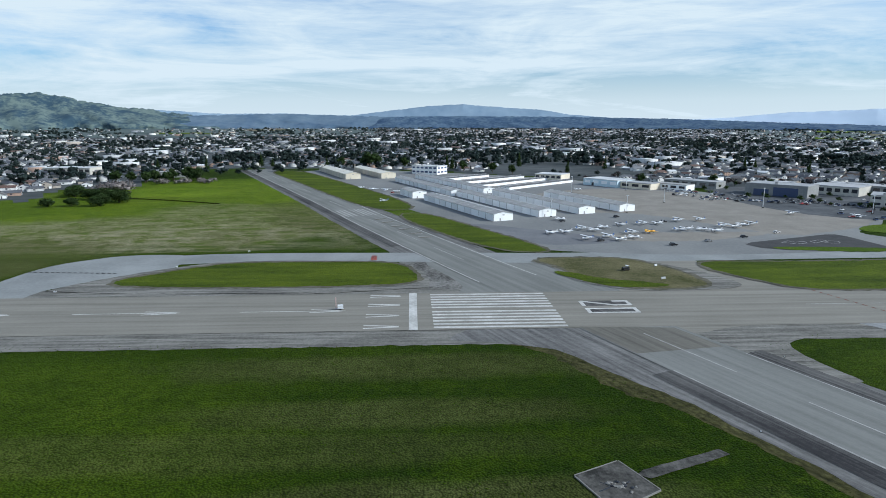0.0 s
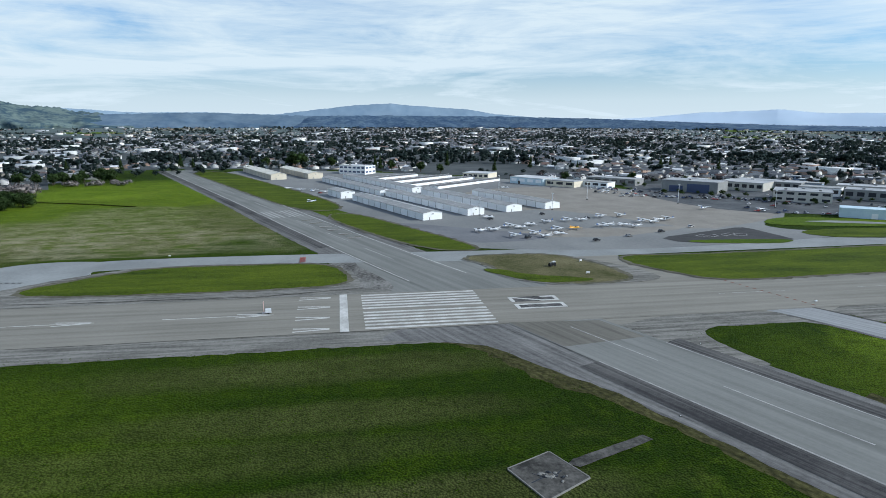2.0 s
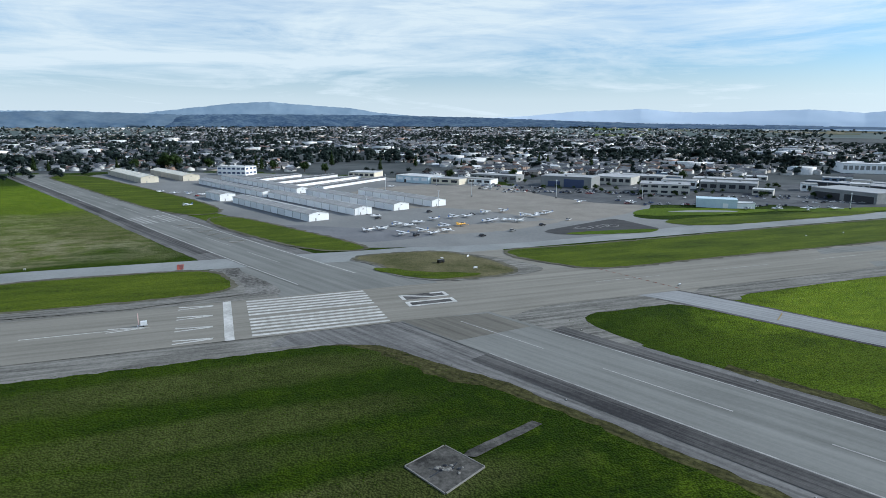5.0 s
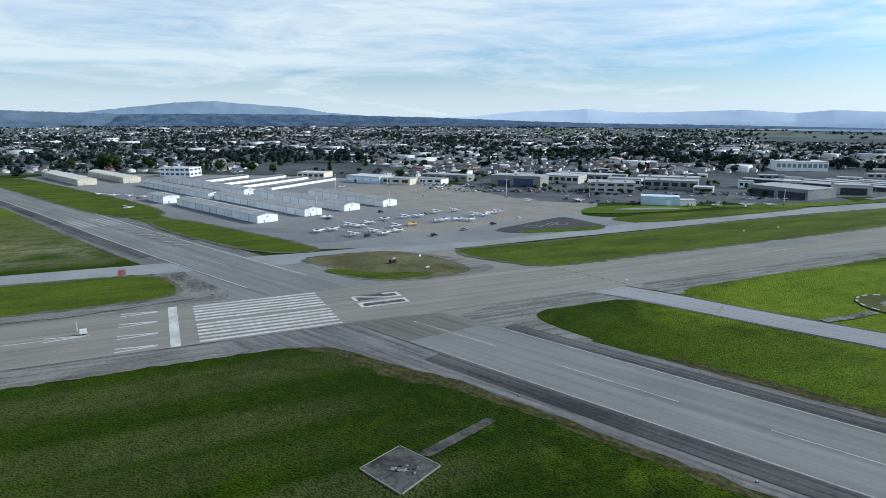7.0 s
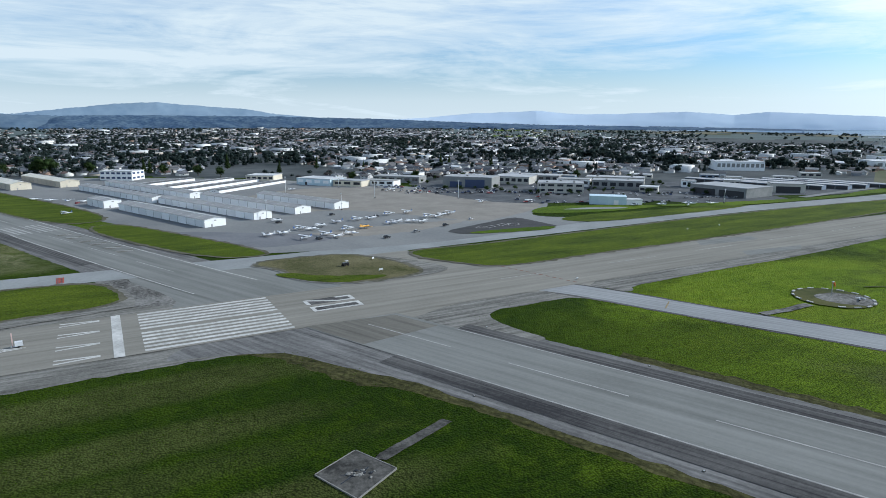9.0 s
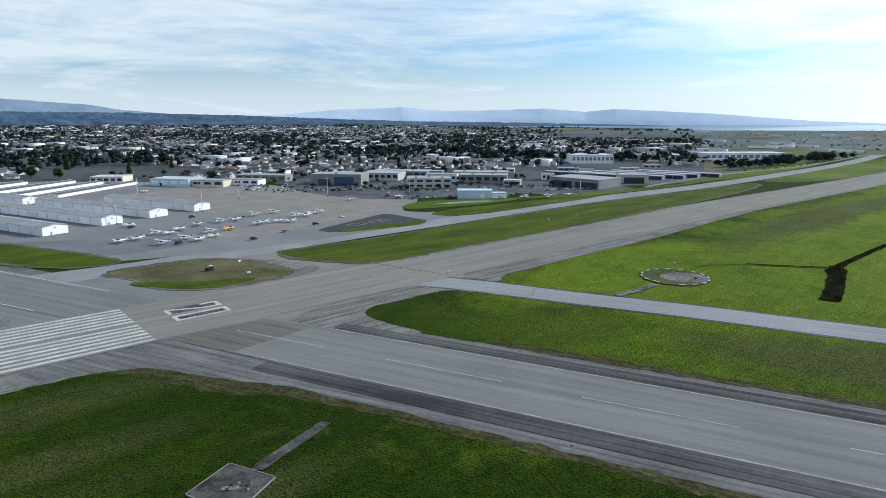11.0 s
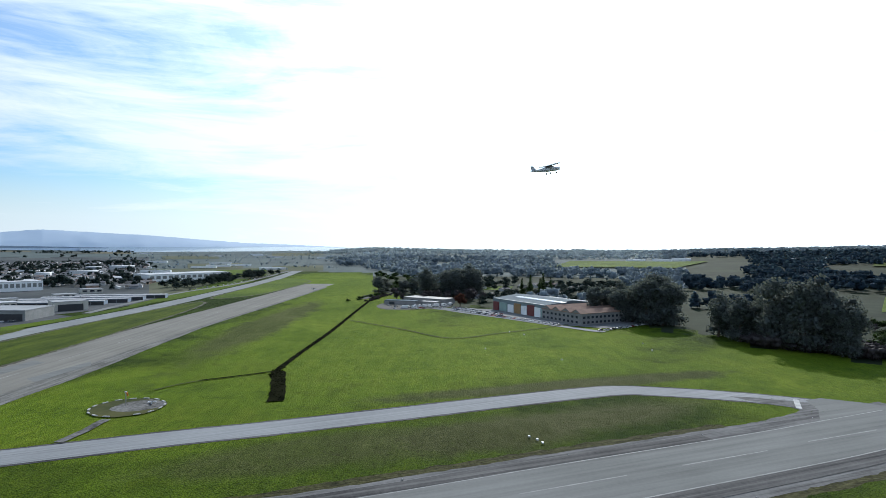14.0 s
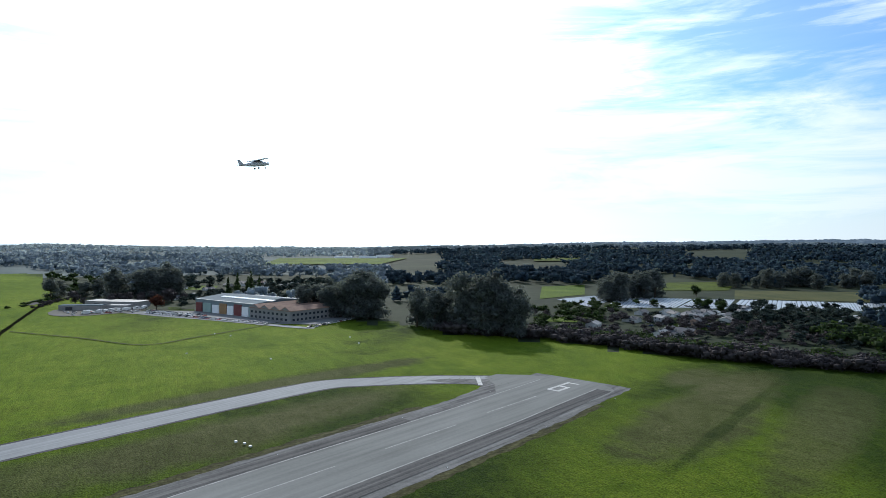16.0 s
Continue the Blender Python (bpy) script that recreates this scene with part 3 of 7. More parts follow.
patch("gravel_corner_1", soft([on27(30, -14), on27(42, -49), on27(50, -36), on27(58, -26), on27(68, -18), on27(90, -16), on27(107, -12), on27(126, -10), on27(165, -10), on27(165, 0), on27(60, 0)], 1), lay(), M["gravel27"], "loose gravel in the corner of the runways", 0.8)
patch("gravel_corner_2", soft([(-30, 258), (-19, 290), (-24, 302), (-8, 305), (2, 283), (13, 262), (20, 246)], 1), lay(), M["gravel"], "worn gravel at the corner of the runways", 0.8)

patch("gravel_corner_3", soft([(60, 250), (150, 262), (185, 225), (176, 206), (167, 182), (161, 176), (155, 188), (147, 191.5), (126, 189.5), (115, 189.5), (108.5, 184), (108, 177), (110.5, 167), (114.5, 152), (95, 160)], 1), lay(), M["gravel20"], "loose gravel round the tip of the grass", 0.8)
patch("gravel_corner_4", soft([(160, 214), (170, 203), (176, 188), (181, 188), (184, 193.5), (205, 195.5), (245, 199), (303, 201.5), (388, 211.5), (500, 222.5), (500, 232), (300, 226), (190, 222)], 1), lay(), M["gravel20"], "gravel margin where the taxiway leaves the runway", 0.4)
patch("fringe_corner", soft([on27(40, -52), on27(54, -33), on27(60, -25.5), on27(70, -23.5), on27(96, -23.5), on27(112, -17), on27(130, -14.5), on27(130, 0), on27(50, 0)], 1), 0.014, M["fringe"], "rough brownish grass in the corner of the runways", 1.6)
band("fringe_1", [p for p in R27 if -150 < p[1] < 175], -24, 30.5, 0.018, M["fringe"], "rough brownish grass fringe along the gravel", 1.6)
band("fringe_2", [p for p in R27 if -110 < p[1] < 165], 29, -23, 0.016, M["fringe"], "rough brownish grass fringe along the gravel", 1.6)
TAX_L = curve([(-186, 200), (-180, 240), (-175, 275), (-140, 302), (-99, 310), (-28, 312.5), (30, 312)], 5)
TAX_P = curve([(20, 312), (60, 312), (110, 316), (160, 320), (235, 326), (430, 341), (625, 341), (850, 356), (1120, 382), (1560, 455)], 5)
TAX_5 = curve([(148, 214), (158, 201), (166.5, 186.5), (172.5, 174), (186.5, 145.5), (204.5, 111.5), (222, 74), (242.5, 33.5), (265, -10), (282.4, -45.6), (289.3, -65), (287.5, -84), (281.5, -112), (270, -142), (258, -160)], 5)
patch("pavement_fan", soft([(80, 322), (128, 318), (128, 296), (150, 262), (175, 255), (186, 215), (174, 205), (160, 196), (148, 203.5), (130, 205.5), (112, 204.5), (98, 201), (84, 194), (60, 195), (60, 240)], 1), lay(), M["asphalt20"], "worn asphalt joining the runways", 0.5)
patch("runway_flare_1", soft([on27(-75, 20), (40, 318), (52, 304), (57, 270), (67, 257), (76, 250), (66, 236), on27(15, 20)], 1), lay(), M["asphalt27"], "grey asphalt widening the runway towards the crossing", 0.3)
patch("runway_flare_2", soft([on27(-78, 6), on27(-62, -8), on27(-36, -8), on27(-14, -9.5), on27(-4, -18), on27(14, -22), on27(14, 6)], 1), lay(), M["asphalt27"], "grey asphalt widening the runway towards the crossing", 0.3)
edge = lay()
band("taxiway_edge", [p for p in TAX_5 if p[1] < 205], 9.6, 9.6, edge, M["dark"], "dark worn edge of the narrow taxiway", 0.7)
patch("taxiway_fan", soft([(-191, 225), (-193, 258), (-192, 281), (-188, 294), (-180, 303), (-168, 314), (-150, 318), (-132, 316), (-128, 290), (-129, 284), (-140, 272.6), (-155, 259), (-162, 250), (-165.5, 244.6), (-166, 225)], 1), lay(), M["concrete"], "wide mouth of the pale taxiway at the runway")
band("taxiway_1", TAX_L, 11, 11, lay(), M["concrete"], "pale concrete taxiway curving to the wide runway", 0.3)
band("taxiway_2", TAX_P, 12, 12, lay(), M["concrete"], "pale taxiway parallel to the wide runway", 0.3)
band("taxiway_3", TAX_5, 8, 8, lay(), M["concrete2"], "narrow pale concrete taxiway with worn dark edges", 0.2)
patch("apron", soft([(50, 330), (52, 345), (-12, 465), (-60, 555), (-125, 705), (-215, 880), (-160, 940), (20, 870), (150, 770), (215, 705), (300, 570), (352, 495), (300, 412), (262, 392), (275, 366), (330, 357), (250, 335), (140, 316)], 2), lay(), M["apron"], "wide grey asphalt parking apron")
patch("apron_far", ragged(soft([(44, 500), (60, 540), (110, 640), (200, 660), (286, 570), (335, 470), (300, 425), (262, 398), (214, 372), (195, 408), (171, 445), (144, 480), (94, 473)], 1), 6, 3, 5), lay(), M["apron_tan"], "pale tan weathered asphalt over the far half of the apron")
patch("apron_dirt", ragged(soft([(75, 372), (130, 352), (190, 372), (215, 392), (150, 388), (105, 384)], 2), 4, 3, 2), lay(), M["apron_tan"], "tan stained strip on the parking apron")
patch("apron_dark", soft([(52, 350), (66, 345), (100, 352), (108, 368), (70, 392), (20, 425), (10, 420)], 2), lay(), M["apron_dark"], "darker resurfaced part of the parking apron")
patch("car_park", soft([(420, 405), (470, 352), (560, 372), (520, 470), (470, 560), (400, 600), (360, 520), (380, 470)], 1), lay(), M["yard_dark"], "grey asphalt yard between the airport buildings")
patch("yard_asphalt", soft([(262, 520), (285, 452), (345, 432), (430, 400), (420, 520), (440, 620), (380, 680), (300, 680), (262, 600)], 1), lay(), M["yard_dark"], "dark asphalt yard around the large hangar", 0.6)
patch("car_park_far", soft([(560, 372), (760, 380), (740, 520), (560, 560), (500, 470)], 1), lay(), M["yard_dark"], "grey asphalt yard around rows of hangars")
patch("gravel_corner_5", soft([(225, -100), (243, -107), (254, -125), (262, -132), (271, -118), (284, -108), (268, -152), (240, -140)], 1), lay(), M["gravel27"], "loose gravel round the end of the grass", 0.6)
patch("threshold_fan", soft([(228, -116), (254, -137), (284, -142), (270, -171), (240, -188), (226, -182), (205, -130)], 1), lay(), M["asphalt27"], "grey asphalt turning area at the runway end", 0.3)

band("runway_27", R27, 15.5, 15.5, lay(), M["asphalt27"], "long narrow grey asphalt runway")
z27 = lay()
setting(band("dark_strip_1", [p for p in R27 if p[1] < 195 and p[1] > -178], -15.3, 22.5, z27, M["dark"], ""), "dark asphalt strip along the runway edge")
setting(band("dark_strip_2", [p for p in R27 if p[1] < 175 and p[1] > -95], 21.5, -15.3, z27, M["dark"], ""), "dark asphalt strip along the runway edge")
setting(band("dark_strip_3", [p for p in R27 if p[1] > 318], -15.3, 23.5, z27, M["dark"], ""), "dark asphalt strip along the runway edge")
band("runway_20", R20, 22.8, 22.8, lay(), M["asphalt20"], "wide worn beige-grey asphalt runway")
patch("old_asphalt_1", [on27(51, 0.2), on27(66, 28.8), on27(86, 28.8), on27(79, 0.2)], lay(), M["old_dark"], "older brown-grey asphalt where the runways cross")
patch("pale_patch_1", [(292, 256), (336, 254), (331, 244), (284, 245)], lay(), M["asphalt27"], "pale resurfaced rectangle on the runway")
patch("pale_patch_2", [(291, 224), (336, 220.5), (326, 213.5), (284, 214.5)], lay(), M["asphalt27"], "pale resurfaced rectangle on the runway")
MARK = lay() + 0.01
LAYER[0] = MARK + 0.04
dark_tri = lay()
patch("dark_triangle", [(174, 348), (180, 354), (240, 381), (246, 381), (249, 374), (252, 338), (245, 333), (190, 332), (178, 338)], dark_tri, M["black"], "black asphalt triangle beside the apron")

patch("island_gravel", soft([(-166, 240), (-156, 259), (-130, 287), (-105, 303), (-22, 303.5), (-6, 275), (-6, 244)], 1), lay(), M["gravel20"], "grey gravel around the grass island", 0.8)

patch("island_gravel_2", soft([(40, 306), (54, 290), (55, 270), (67, 254), (85, 246.5), (106, 248.5), (126, 252.5), (130, 260), (125, 276), (114, 291), (96, 312), (68, 313)], 1), lay(), M["gravel20"], "grey gravel around the dry grass island", 0.6)
# grass islands
GRASS_Z = lay() + 0.02
ISLES = [
    ("grass_island_1", [(-150, 256), (-121, 285), (-105, 298), (-60, 300), (-22, 301), (-11, 275), (-12, 258), (-53, 253), (-115, 251)], "verge", "bright green grass island between taxiway and runway"),
    ("grass_island_2", [(44, 308), (58, 290), (60, 271), (70, 257), (86, 250.5), (106, 252), (116, 258), (113, 278), (101, 300), (93, 310), (68, 312)], "dry_verge", "grass island with dry brown top at the runway crossing"),
    ("grass_island_3", [(118, 304), (170, 302), (235, 308), (330, 318), (460, 326), (600, 326), (700, 322), (640, 296), (480, 275), (307, 259), (218, 255), (165, 249), (146, 254)], "verge", "long grass strip between taxiway and wide runway"),
    ("grass_island_4", [(700, 326), (830, 338), (1000, 355), (1150, 372), (1080, 300), (1000, 288), (850, 284), (760, 288)], "meadow", "grass strip beside the far runway end"),
    ("grass_strip_1", [(-255, 900), (-205, 905), (-125, 738), (-52, 588), (-24, 512), (-30, 488), (-56, 495), (-97, 572), (-170, 728)], "verge", "long green grass strip beside the narrow runway"),
    ("grass_strip_2", [(-37, 462), (-16, 478), (24, 402), (60, 333), (52, 324), (30, 332), (3, 376)], "verge", "green grass strip between runway and apron"),
    ("grass_plot_1", [(185, 342), (246, 339), (250, 334), (236, 326), (184, 333)], "meadow", "green grass beside the black asphalt triangle"),
    ("grass_plot_2", [(262, 392), (300, 425), (345, 412), (400, 385), (372, 378), (318, 377)], "meadow", "green grass plot by the blue hangar"),
    ("grass_plot_3", [(264, 362), (310, 372), (360, 366), (450, 372), (470, 350), (352, 340), (285, 336)], "verge", "green grass plot along the taxiway"),
    ("grass_plot_4", [(380, 395), (440, 380), (560, 366), (700, 372), (620, 356), (480, 354), (400, 372)], "meadow", "green grass strip before the airport yard"),
    ("grass_plot_5", [(600, 372), (760, 392), (1000, 440), (1130, 452), (1100, 398), (850, 370), (700, 358)], "meadow", "green grass strip beyond the taxiway"),
]
for nm, pts, mt, lab in ISLES:
    line = soft(pts, 1 if nm == "grass_island_2" else 2)
    middle = sum(line) / len(line)
    if "island" in nm or "strip" in nm:
        rim = []
        for a, b, c in zip(line[-1:] + line[:-1], line, line[1:] + line[:1]):
            t = c - a
            n = np.array((t[1], -t[0])) / max(1e-6, np.linalg.norm(t))
            rim.append(b + n * (2.6 if n @ (b - middle) > 0 else -2.6))
        patch(nm.replace("grass", "dirt_rim"), rim, GRASS_Z - 0.002, M["rim"], "brown worn dirt rim around the grass", 2.0)
    patch(nm, line, GRASS_Z, M[mt], lab, 1.3)
    GRASS_Z += 0.004
patch("green_rim", ragged(soft([(50, 282), (58, 268), (72, 252), (89, 253.5), (100, 256), (88, 262), (70, 268), (60, 280)], 2), 3, 1.2, 2), GRASS_Z + 0.006, M["verge"], "bright green rim of the dry grass island")
LAYER[0] = GRASS_Z + 0.03

# ---- painted markings ----
R20_ROOT, R27_ROOT = bpy.data.objects["runway_20"], bpy.data.objects["runway_27"]


def quad_line(bm, a, b, w, z=None):
    a, b = np.array(a, float), np.array(b, float)
    d = (b - a) / np.linalg.norm(b - a)
    n = np.array((-d[1], d[0])) * w / 2
    f = bm.faces.new([bm.verts.new((*p, MARK if z is None else z)) for p in (a - n, b - n, b + n, a + n)])
    return f


D20 = np.array((math.cos(radians(A20)), math.sin(radians(A20))))
V20 = np.array((-D20[1], D20[0]))


def on20(s, v):
    return np.array((-10.0, 220.0)) + D20 * s + V20 * v


def mark(name, root, *lines, mat="paint", z=None):
    bm = bmesh.new()
    for a, b, w in lines:
        quad_line(bm, a, b, w, z)
    return part(name, bm, M[mat], root)


mark("threshold_bar", R20_ROOT, (on20(-1, -23), on20(-1, 23), 3.0))
for k in range(12):
    v = (k - 5.5) * 3.55 + (0.9 if k > 5 else -0.9)
    mark("threshold_stripe", R20_ROOT, (on20(6, v), on20(52, v), 1.75))
for v in (19, 6.5, -6.5, -19):
    mark("arrow_head", R20_ROOT, (on20(-18, v + 1.6), on20(-6, v + 0.2), 0.9), (on20(-18, v - 1.6), on20(-6, v - 0.3), 0.9))
for s in (-26, -86, -146, -206):
    mark("centre_arrow", R20_ROOT, (on20(s - 38, 0), on20(s, 0), 0.5), (on20(s - 13, 1.9), on20(s - 1, 0.4), 0.7), (on20(s - 13, -1.9), on20(s - 1, -0.4), 0.7))
for s in (150, 215, 280, 345, 410, 480, 560, 650):
    mark("centre_dash", R20_ROOT, (on20(s, s * 0.006), on20(s + 34, s * 0.006), 0.45), mat="paint_worn")


def digits(root, place, ax, up, strokes, w, size, back):
    """Strokes on a grid, ax across and up along the figure."""
    ax, up = np.array(ax), np.array(up)
    if back:
        mark("number_backing", root, (place - ax * 0.9 + up * size[1] / 2, place + ax * (size[0] + 0.9) + up * size[1] / 2, size[1] + 1.6), mat="dark", z=MARK + 0.004)
    bm = bmesh.new()
    for (x0, y0), (x1, y1) in strokes:
        a, b = place + ax * x0 + up * y0, place + ax * x1 + up * y1
        d = (b - a) / np.linalg.norm(b - a) * w / 2
        quad_line(bm, a - d, b + d, w, MARK + 0.01 + 0.003 * len(bm.faces))
    part("number", bm, M["paint"], root)


W0, H0 = 5.0, 18.0
digits(R20_ROOT, on20(64, 3.0) + V20 * 5, -V20, D20, [((0, 0), (W0, 0)), ((0, 1), (W0, 12)), ((W0, 12), (W0, H0)), ((0, H0), (W0, H0)), ((0, H0), (0, 13))], 1.5, (W0, H0), True)
digits(R20_ROOT, on20(64, -6.4) + V20 * 5, -V20, D20, [((0, 0), (W0, 0)), ((W0, 0), (W0, H0)), ((0, H0), (W0, H0)), ((0, 0), (0, H0))], 1.5, (W0, H0), True)
digits(R27_ROOT, on27(477, 16.5), N27, U27 * -1, [((0, 9), (W0, 9)), ((W0, 9), (W0, 18)), ((0, 18), (W0, 18)), ((0, 9), (0, 18)), ((W0, 0), (W0, 9)), ((0, 0), (W0, 0))], 1.6, (W0, H0), False)
for k, part_name in ((-14.9, "edge_line"), (14.9, "edge_line")):
    for lo, hi in (((-180, 191)), ((262, 900))):
        pts = [p for p in R27 if lo < p[1] < hi]
        a, b = sides(pts, k + 0.25, -k + 0.25)
        bm = bmesh.new()
        va, vb = [bm.verts.new((*q, MARK)) for q in a], [bm.verts.new((*q, MARK)) for q in b]
        for i in range(len(a) - 1):
            bm.faces.new((vb[i], vb[i + 1], va[i + 1], va[i]))
        part(part_name, bm, M["paint_worn"] if hi < 200 else M["paint"], R27_ROOT)
for u in [66 + 57 * i for i in range(7)] + [-95 - 57 * i for i in range(10)]:
    q = min(R27, key=lambda p: abs(float(U27 @ (p - C27)) - u - 17))
    n = float(N27 @ (q - C27))
    mark("centre_dash", R27_ROOT, (on27(u, n), on27(u + 36, n), 0.5), mat="paint_worn")
for n in (2, 5.4, 8.8, 12.2, 17, 20.4, 23.8, 27):
    mark("threshold_stripe", R27_ROOT, (on27(-262, n), on27(-226, n), 1.6), mat="paint_worn")
for j, u in enumerate((-205, -190, -172, -158, -140, -126)):
    mark("number_backing", R27_ROOT, (on27(u, 18), on27(u, 27), 5), mat="old_dark", z=MARK + 0.003)
    mark("number", R27_ROOT, (on27(u - 3, 19), on27(u + 2, 26), 1.4), mat="paint_worn", z=MARK + 0.012)
for k in range(16):
    p = np.array((-192, 278.0)) + np.array((2.7, -0.15)) * k
    mark("hold_dash", bpy.data.objects["taxiway_1"], (p, p + np.array((1.6, -0.09)), 0.9), mat="black", z=MARK + 0.05)
for k in range(12):
    p = np.array((154, 249.0)) + np.array((1.18, -3.5)) * k
    mark("hold_dash", R20_ROOT, (p, p + np.array((0.6, -1.8)), 0.8), mat="red_worn", z=MARK + 0.02)
for loop in (((198, 354), (204.5, 359), (206, 354.7), (212.6, 357.3), (211.8, 352), (205.3, 349.4)), ((216.7, 358), (224.6, 362), (228, 360.4), (216.6, 352.2)), ((223.3, 354.8), (229, 359.6), (233.3, 357.4), (231.4, 352.6), (224.8, 351.7))):
    for a, b in zip(loop, loop[1:] + loop[:1]):
        mark("painted_line", bpy.data.objects["dark_triangle"], (a, b, 0.55), mat="paint_worn", z=MARK + 0.05)
mark("hold_bar", bpy.data.objects["taxiway_3"], ((262, -131), (277, -137), 2.2), z=MARK)
mark("hold_bar", bpy.data.objects["taxiway_3"], ((173, 163), (181, 169), 0.5), mat="yellow", z=MARK)
bm = bmesh.new()
for i in range(6):
    quad_line(bm, (-36 + 0.5 * i, 304.5), (-37 + 0.5 * i, 316), 0.3, MARK + 0.06)
part("hold_letters", bm, M["red"], bpy.data.objects["taxiway_1"])

# ---- aircraft, vehicles ----
def loft(bm, rings, n=10, cap=True):
    """Rings (x, z, half width, half height) along x, joined to a skin."""
    prev, first = None, None
    for x, z, w, h in rings:
        ring = []
        for k in range(n):
            a = 2 * math.pi * (k + 0.5) / n
            c, s = math.cos(a), math.sin(a)
            sq = 0.82
            ring.append(bm.verts.new((x, w * math.copysign(abs(c) ** sq, c), z + h * math.copysign(abs(s) ** sq, s))))
        if prev:
            for k in range(n):
                bm.faces.new((prev[k], prev[(k + 1) % n], ring[(k + 1) % n], ring[k]))
        else:
            first = ring
        prev = ring
    if cap:
        bm.faces.new(first)
        bm.faces.new(prev[::-1])


def slab(bm, pts, z0, z1, tip=0.0):
    """An upright-sided plate over a plan outline."""
    lo, hi = [bm.verts.new((x, y, z0 + abs(y) * tip)) for x, y in pts], [bm.verts.new((x, y, z1 + abs(y) * tip)) for x, y in pts]
    n = len(pts)
    for i in range(n):
        bm.faces.new((lo[i], lo[(i + 1) % n], hi[(i + 1) % n], hi[i]))
    bm.faces.new(lo[::-1])
    bm.faces.new(hi)


def wheel_mesh(bm, x, y, z, r, w, n=12):
    a = [bm.verts.new((x + r * math.cos(2 * math.pi * k / n), y - w / 2, z + r * math.sin(2 * math.pi * k / n))) for k in range(n)]
    b = [bm.verts.new((v.co.x, y + w / 2, v.co.z)) for v in a]
    for k in range(n):
        bm.faces.new((a[k], a[(k + 1) % n], b[(k + 1) % n], b[k]))
    bm.faces.new(a[::-1])
    bm.faces.new(b)


def rod(bm, a, b, r, n=6):
    a, b = Vector(a), Vector(b)
    q = (b - a).to_track_quat("Z", "Y")
    ra = [bm.verts.new(a + q @ Vector((r * math.cos(2 * math.pi * k / n), r * math.sin(2 * math.pi * k / n), 0))) for k in range(n)]
    rb = [bm.verts.new(b + q @ Vector((r * math.cos(2 * math.pi * k / n), r * math.sin(2 * math.pi * k / n), 0))) for k in range(n)]
    for k in range(n):
        bm.faces.new((ra[k], ra[(k + 1) % n], rb[(k + 1) % n], rb[k]))
    bm.faces.new(ra[::-1])
    bm.faces.new(rb)


def airplane(paint, trim, high, label, m, group="parked light airplanes", name="light_airplane"):
    root = empty(name, label, "airplane", group, m)
    bm = bmesh.new()
    loft(bm, [(3.9, 1.25, 0.30, 0.32), (3.6, 1.25, 0.48, 0.45), (2.5, 1.3, 0.56, 0.56), (1.6, 1.45, 0.60, 0.72), (0.0, 1.45, 0.58, 0.74), (-1.2, 1.35, 0.46, 0.52), (-3.2, 1.3, 0.20, 0.28), (-4.3, 1.32, 0.07, 0.16)])
    part("fuselage", bm, M[paint], root)
    z = 2.18 if high else 0.95
    bm = bmesh.new()
    slab(bm, [(1.55, -5.4), (1.7, -2.5), (1.7, 2.5), (1.55, 5.4), (0.6, 5.5), (0.1, 2.5), (0.1, -2.5), (0.6, -5.5)], z, z + 0.17, 0.03 if high else 0.09)
    part("wing", bm, M["white" if paint == "aero_grey" else paint], root)
    bm = bmesh.new()
    slab(bm, [(-3.2, -1.65), (-3.2, 1.65), (-4.2, 1.6), (-4.3, 0), (-4.2, -1.6)], 1.42, 1.50)
    part("tailplane", bm, M[paint], root)
    bm = bmesh.new()
    v = [bm.verts.new((x, y, zz)) for y in (-0.05, 0.05) for x, zz in ((-2.9, 1.5), (-3.9, 2.75), (-4.55, 2.75), (-4.35, 1.4))]
    for f in ((0, 1, 2, 3), (7, 6, 5, 4), (0, 4, 5, 1), (1, 5, 6, 2), (2, 6, 7, 3), (3, 7, 4, 0)):
        bm.faces.new([v[i] for i in f])
    part("fin", bm, M[trim], root)
    bm = bmesh.new()
    loft(bm, [(2.3, 1.75, 0.45, 0.22), (1.7, 1.9, 0.58, 0.36), (0.4, 1.9, 0.60, 0.40), (-0.8, 1.7, 0.42, 0.22)])
    part("cabin_window", bm, M["glass"], root)
    bm = bmesh.new()
    slab(bm, [(3.0, -0.585), (3.0, 0.585), (-2.2, 0.42), (-2.2, -0.42)], 1.18, 1.36)
    part("trim_stripe", bm, M[trim], root)
    for y in (-1.15, 1.15):
        bm = bmesh.new()
        wheel_mesh(bm, 0.5, y, 0.22, 0.22, 0.16)
        part("wheel", bm, M["tyre"], root)
        bm = bmesh.new()
        rod(bm, (0.5, y * 0.4, 1.0), (0.5, y, 0.25), 0.05)
        part("gear_leg", bm, M[paint], root)
        if high:
            bm = bmesh.new()
            rod(bm, (0.9, y * 0.45, 0.85), (0.9, y * 2.4, 2.22), 0.05)
            part("wing_strut", bm, M[paint], root)
    bm = bmesh.new()
    wheel_mesh(bm, 2.9, 0, 0.19, 0.19, 0.14)
    part("wheel", bm, M["tyre"], root)
    bm = bmesh.new()
    rod(bm, (2.9, 0, 0.9), (2.9, 0, 0.2), 0.05)
    part("gear_leg", bm, M["steel"], root)
    bm = bmesh.new()
    loft(bm, [(4.25, 1.25, 0.03, 0.03), (4.1, 1.25, 0.14, 0.14), (3.9, 1.25, 0.18, 0.18)])
    box(bm, 4.0, 4.05, -0.07, 0.07, 0.35, 2.15)
    part("propeller", bm, M["tyre"], root)
    return root


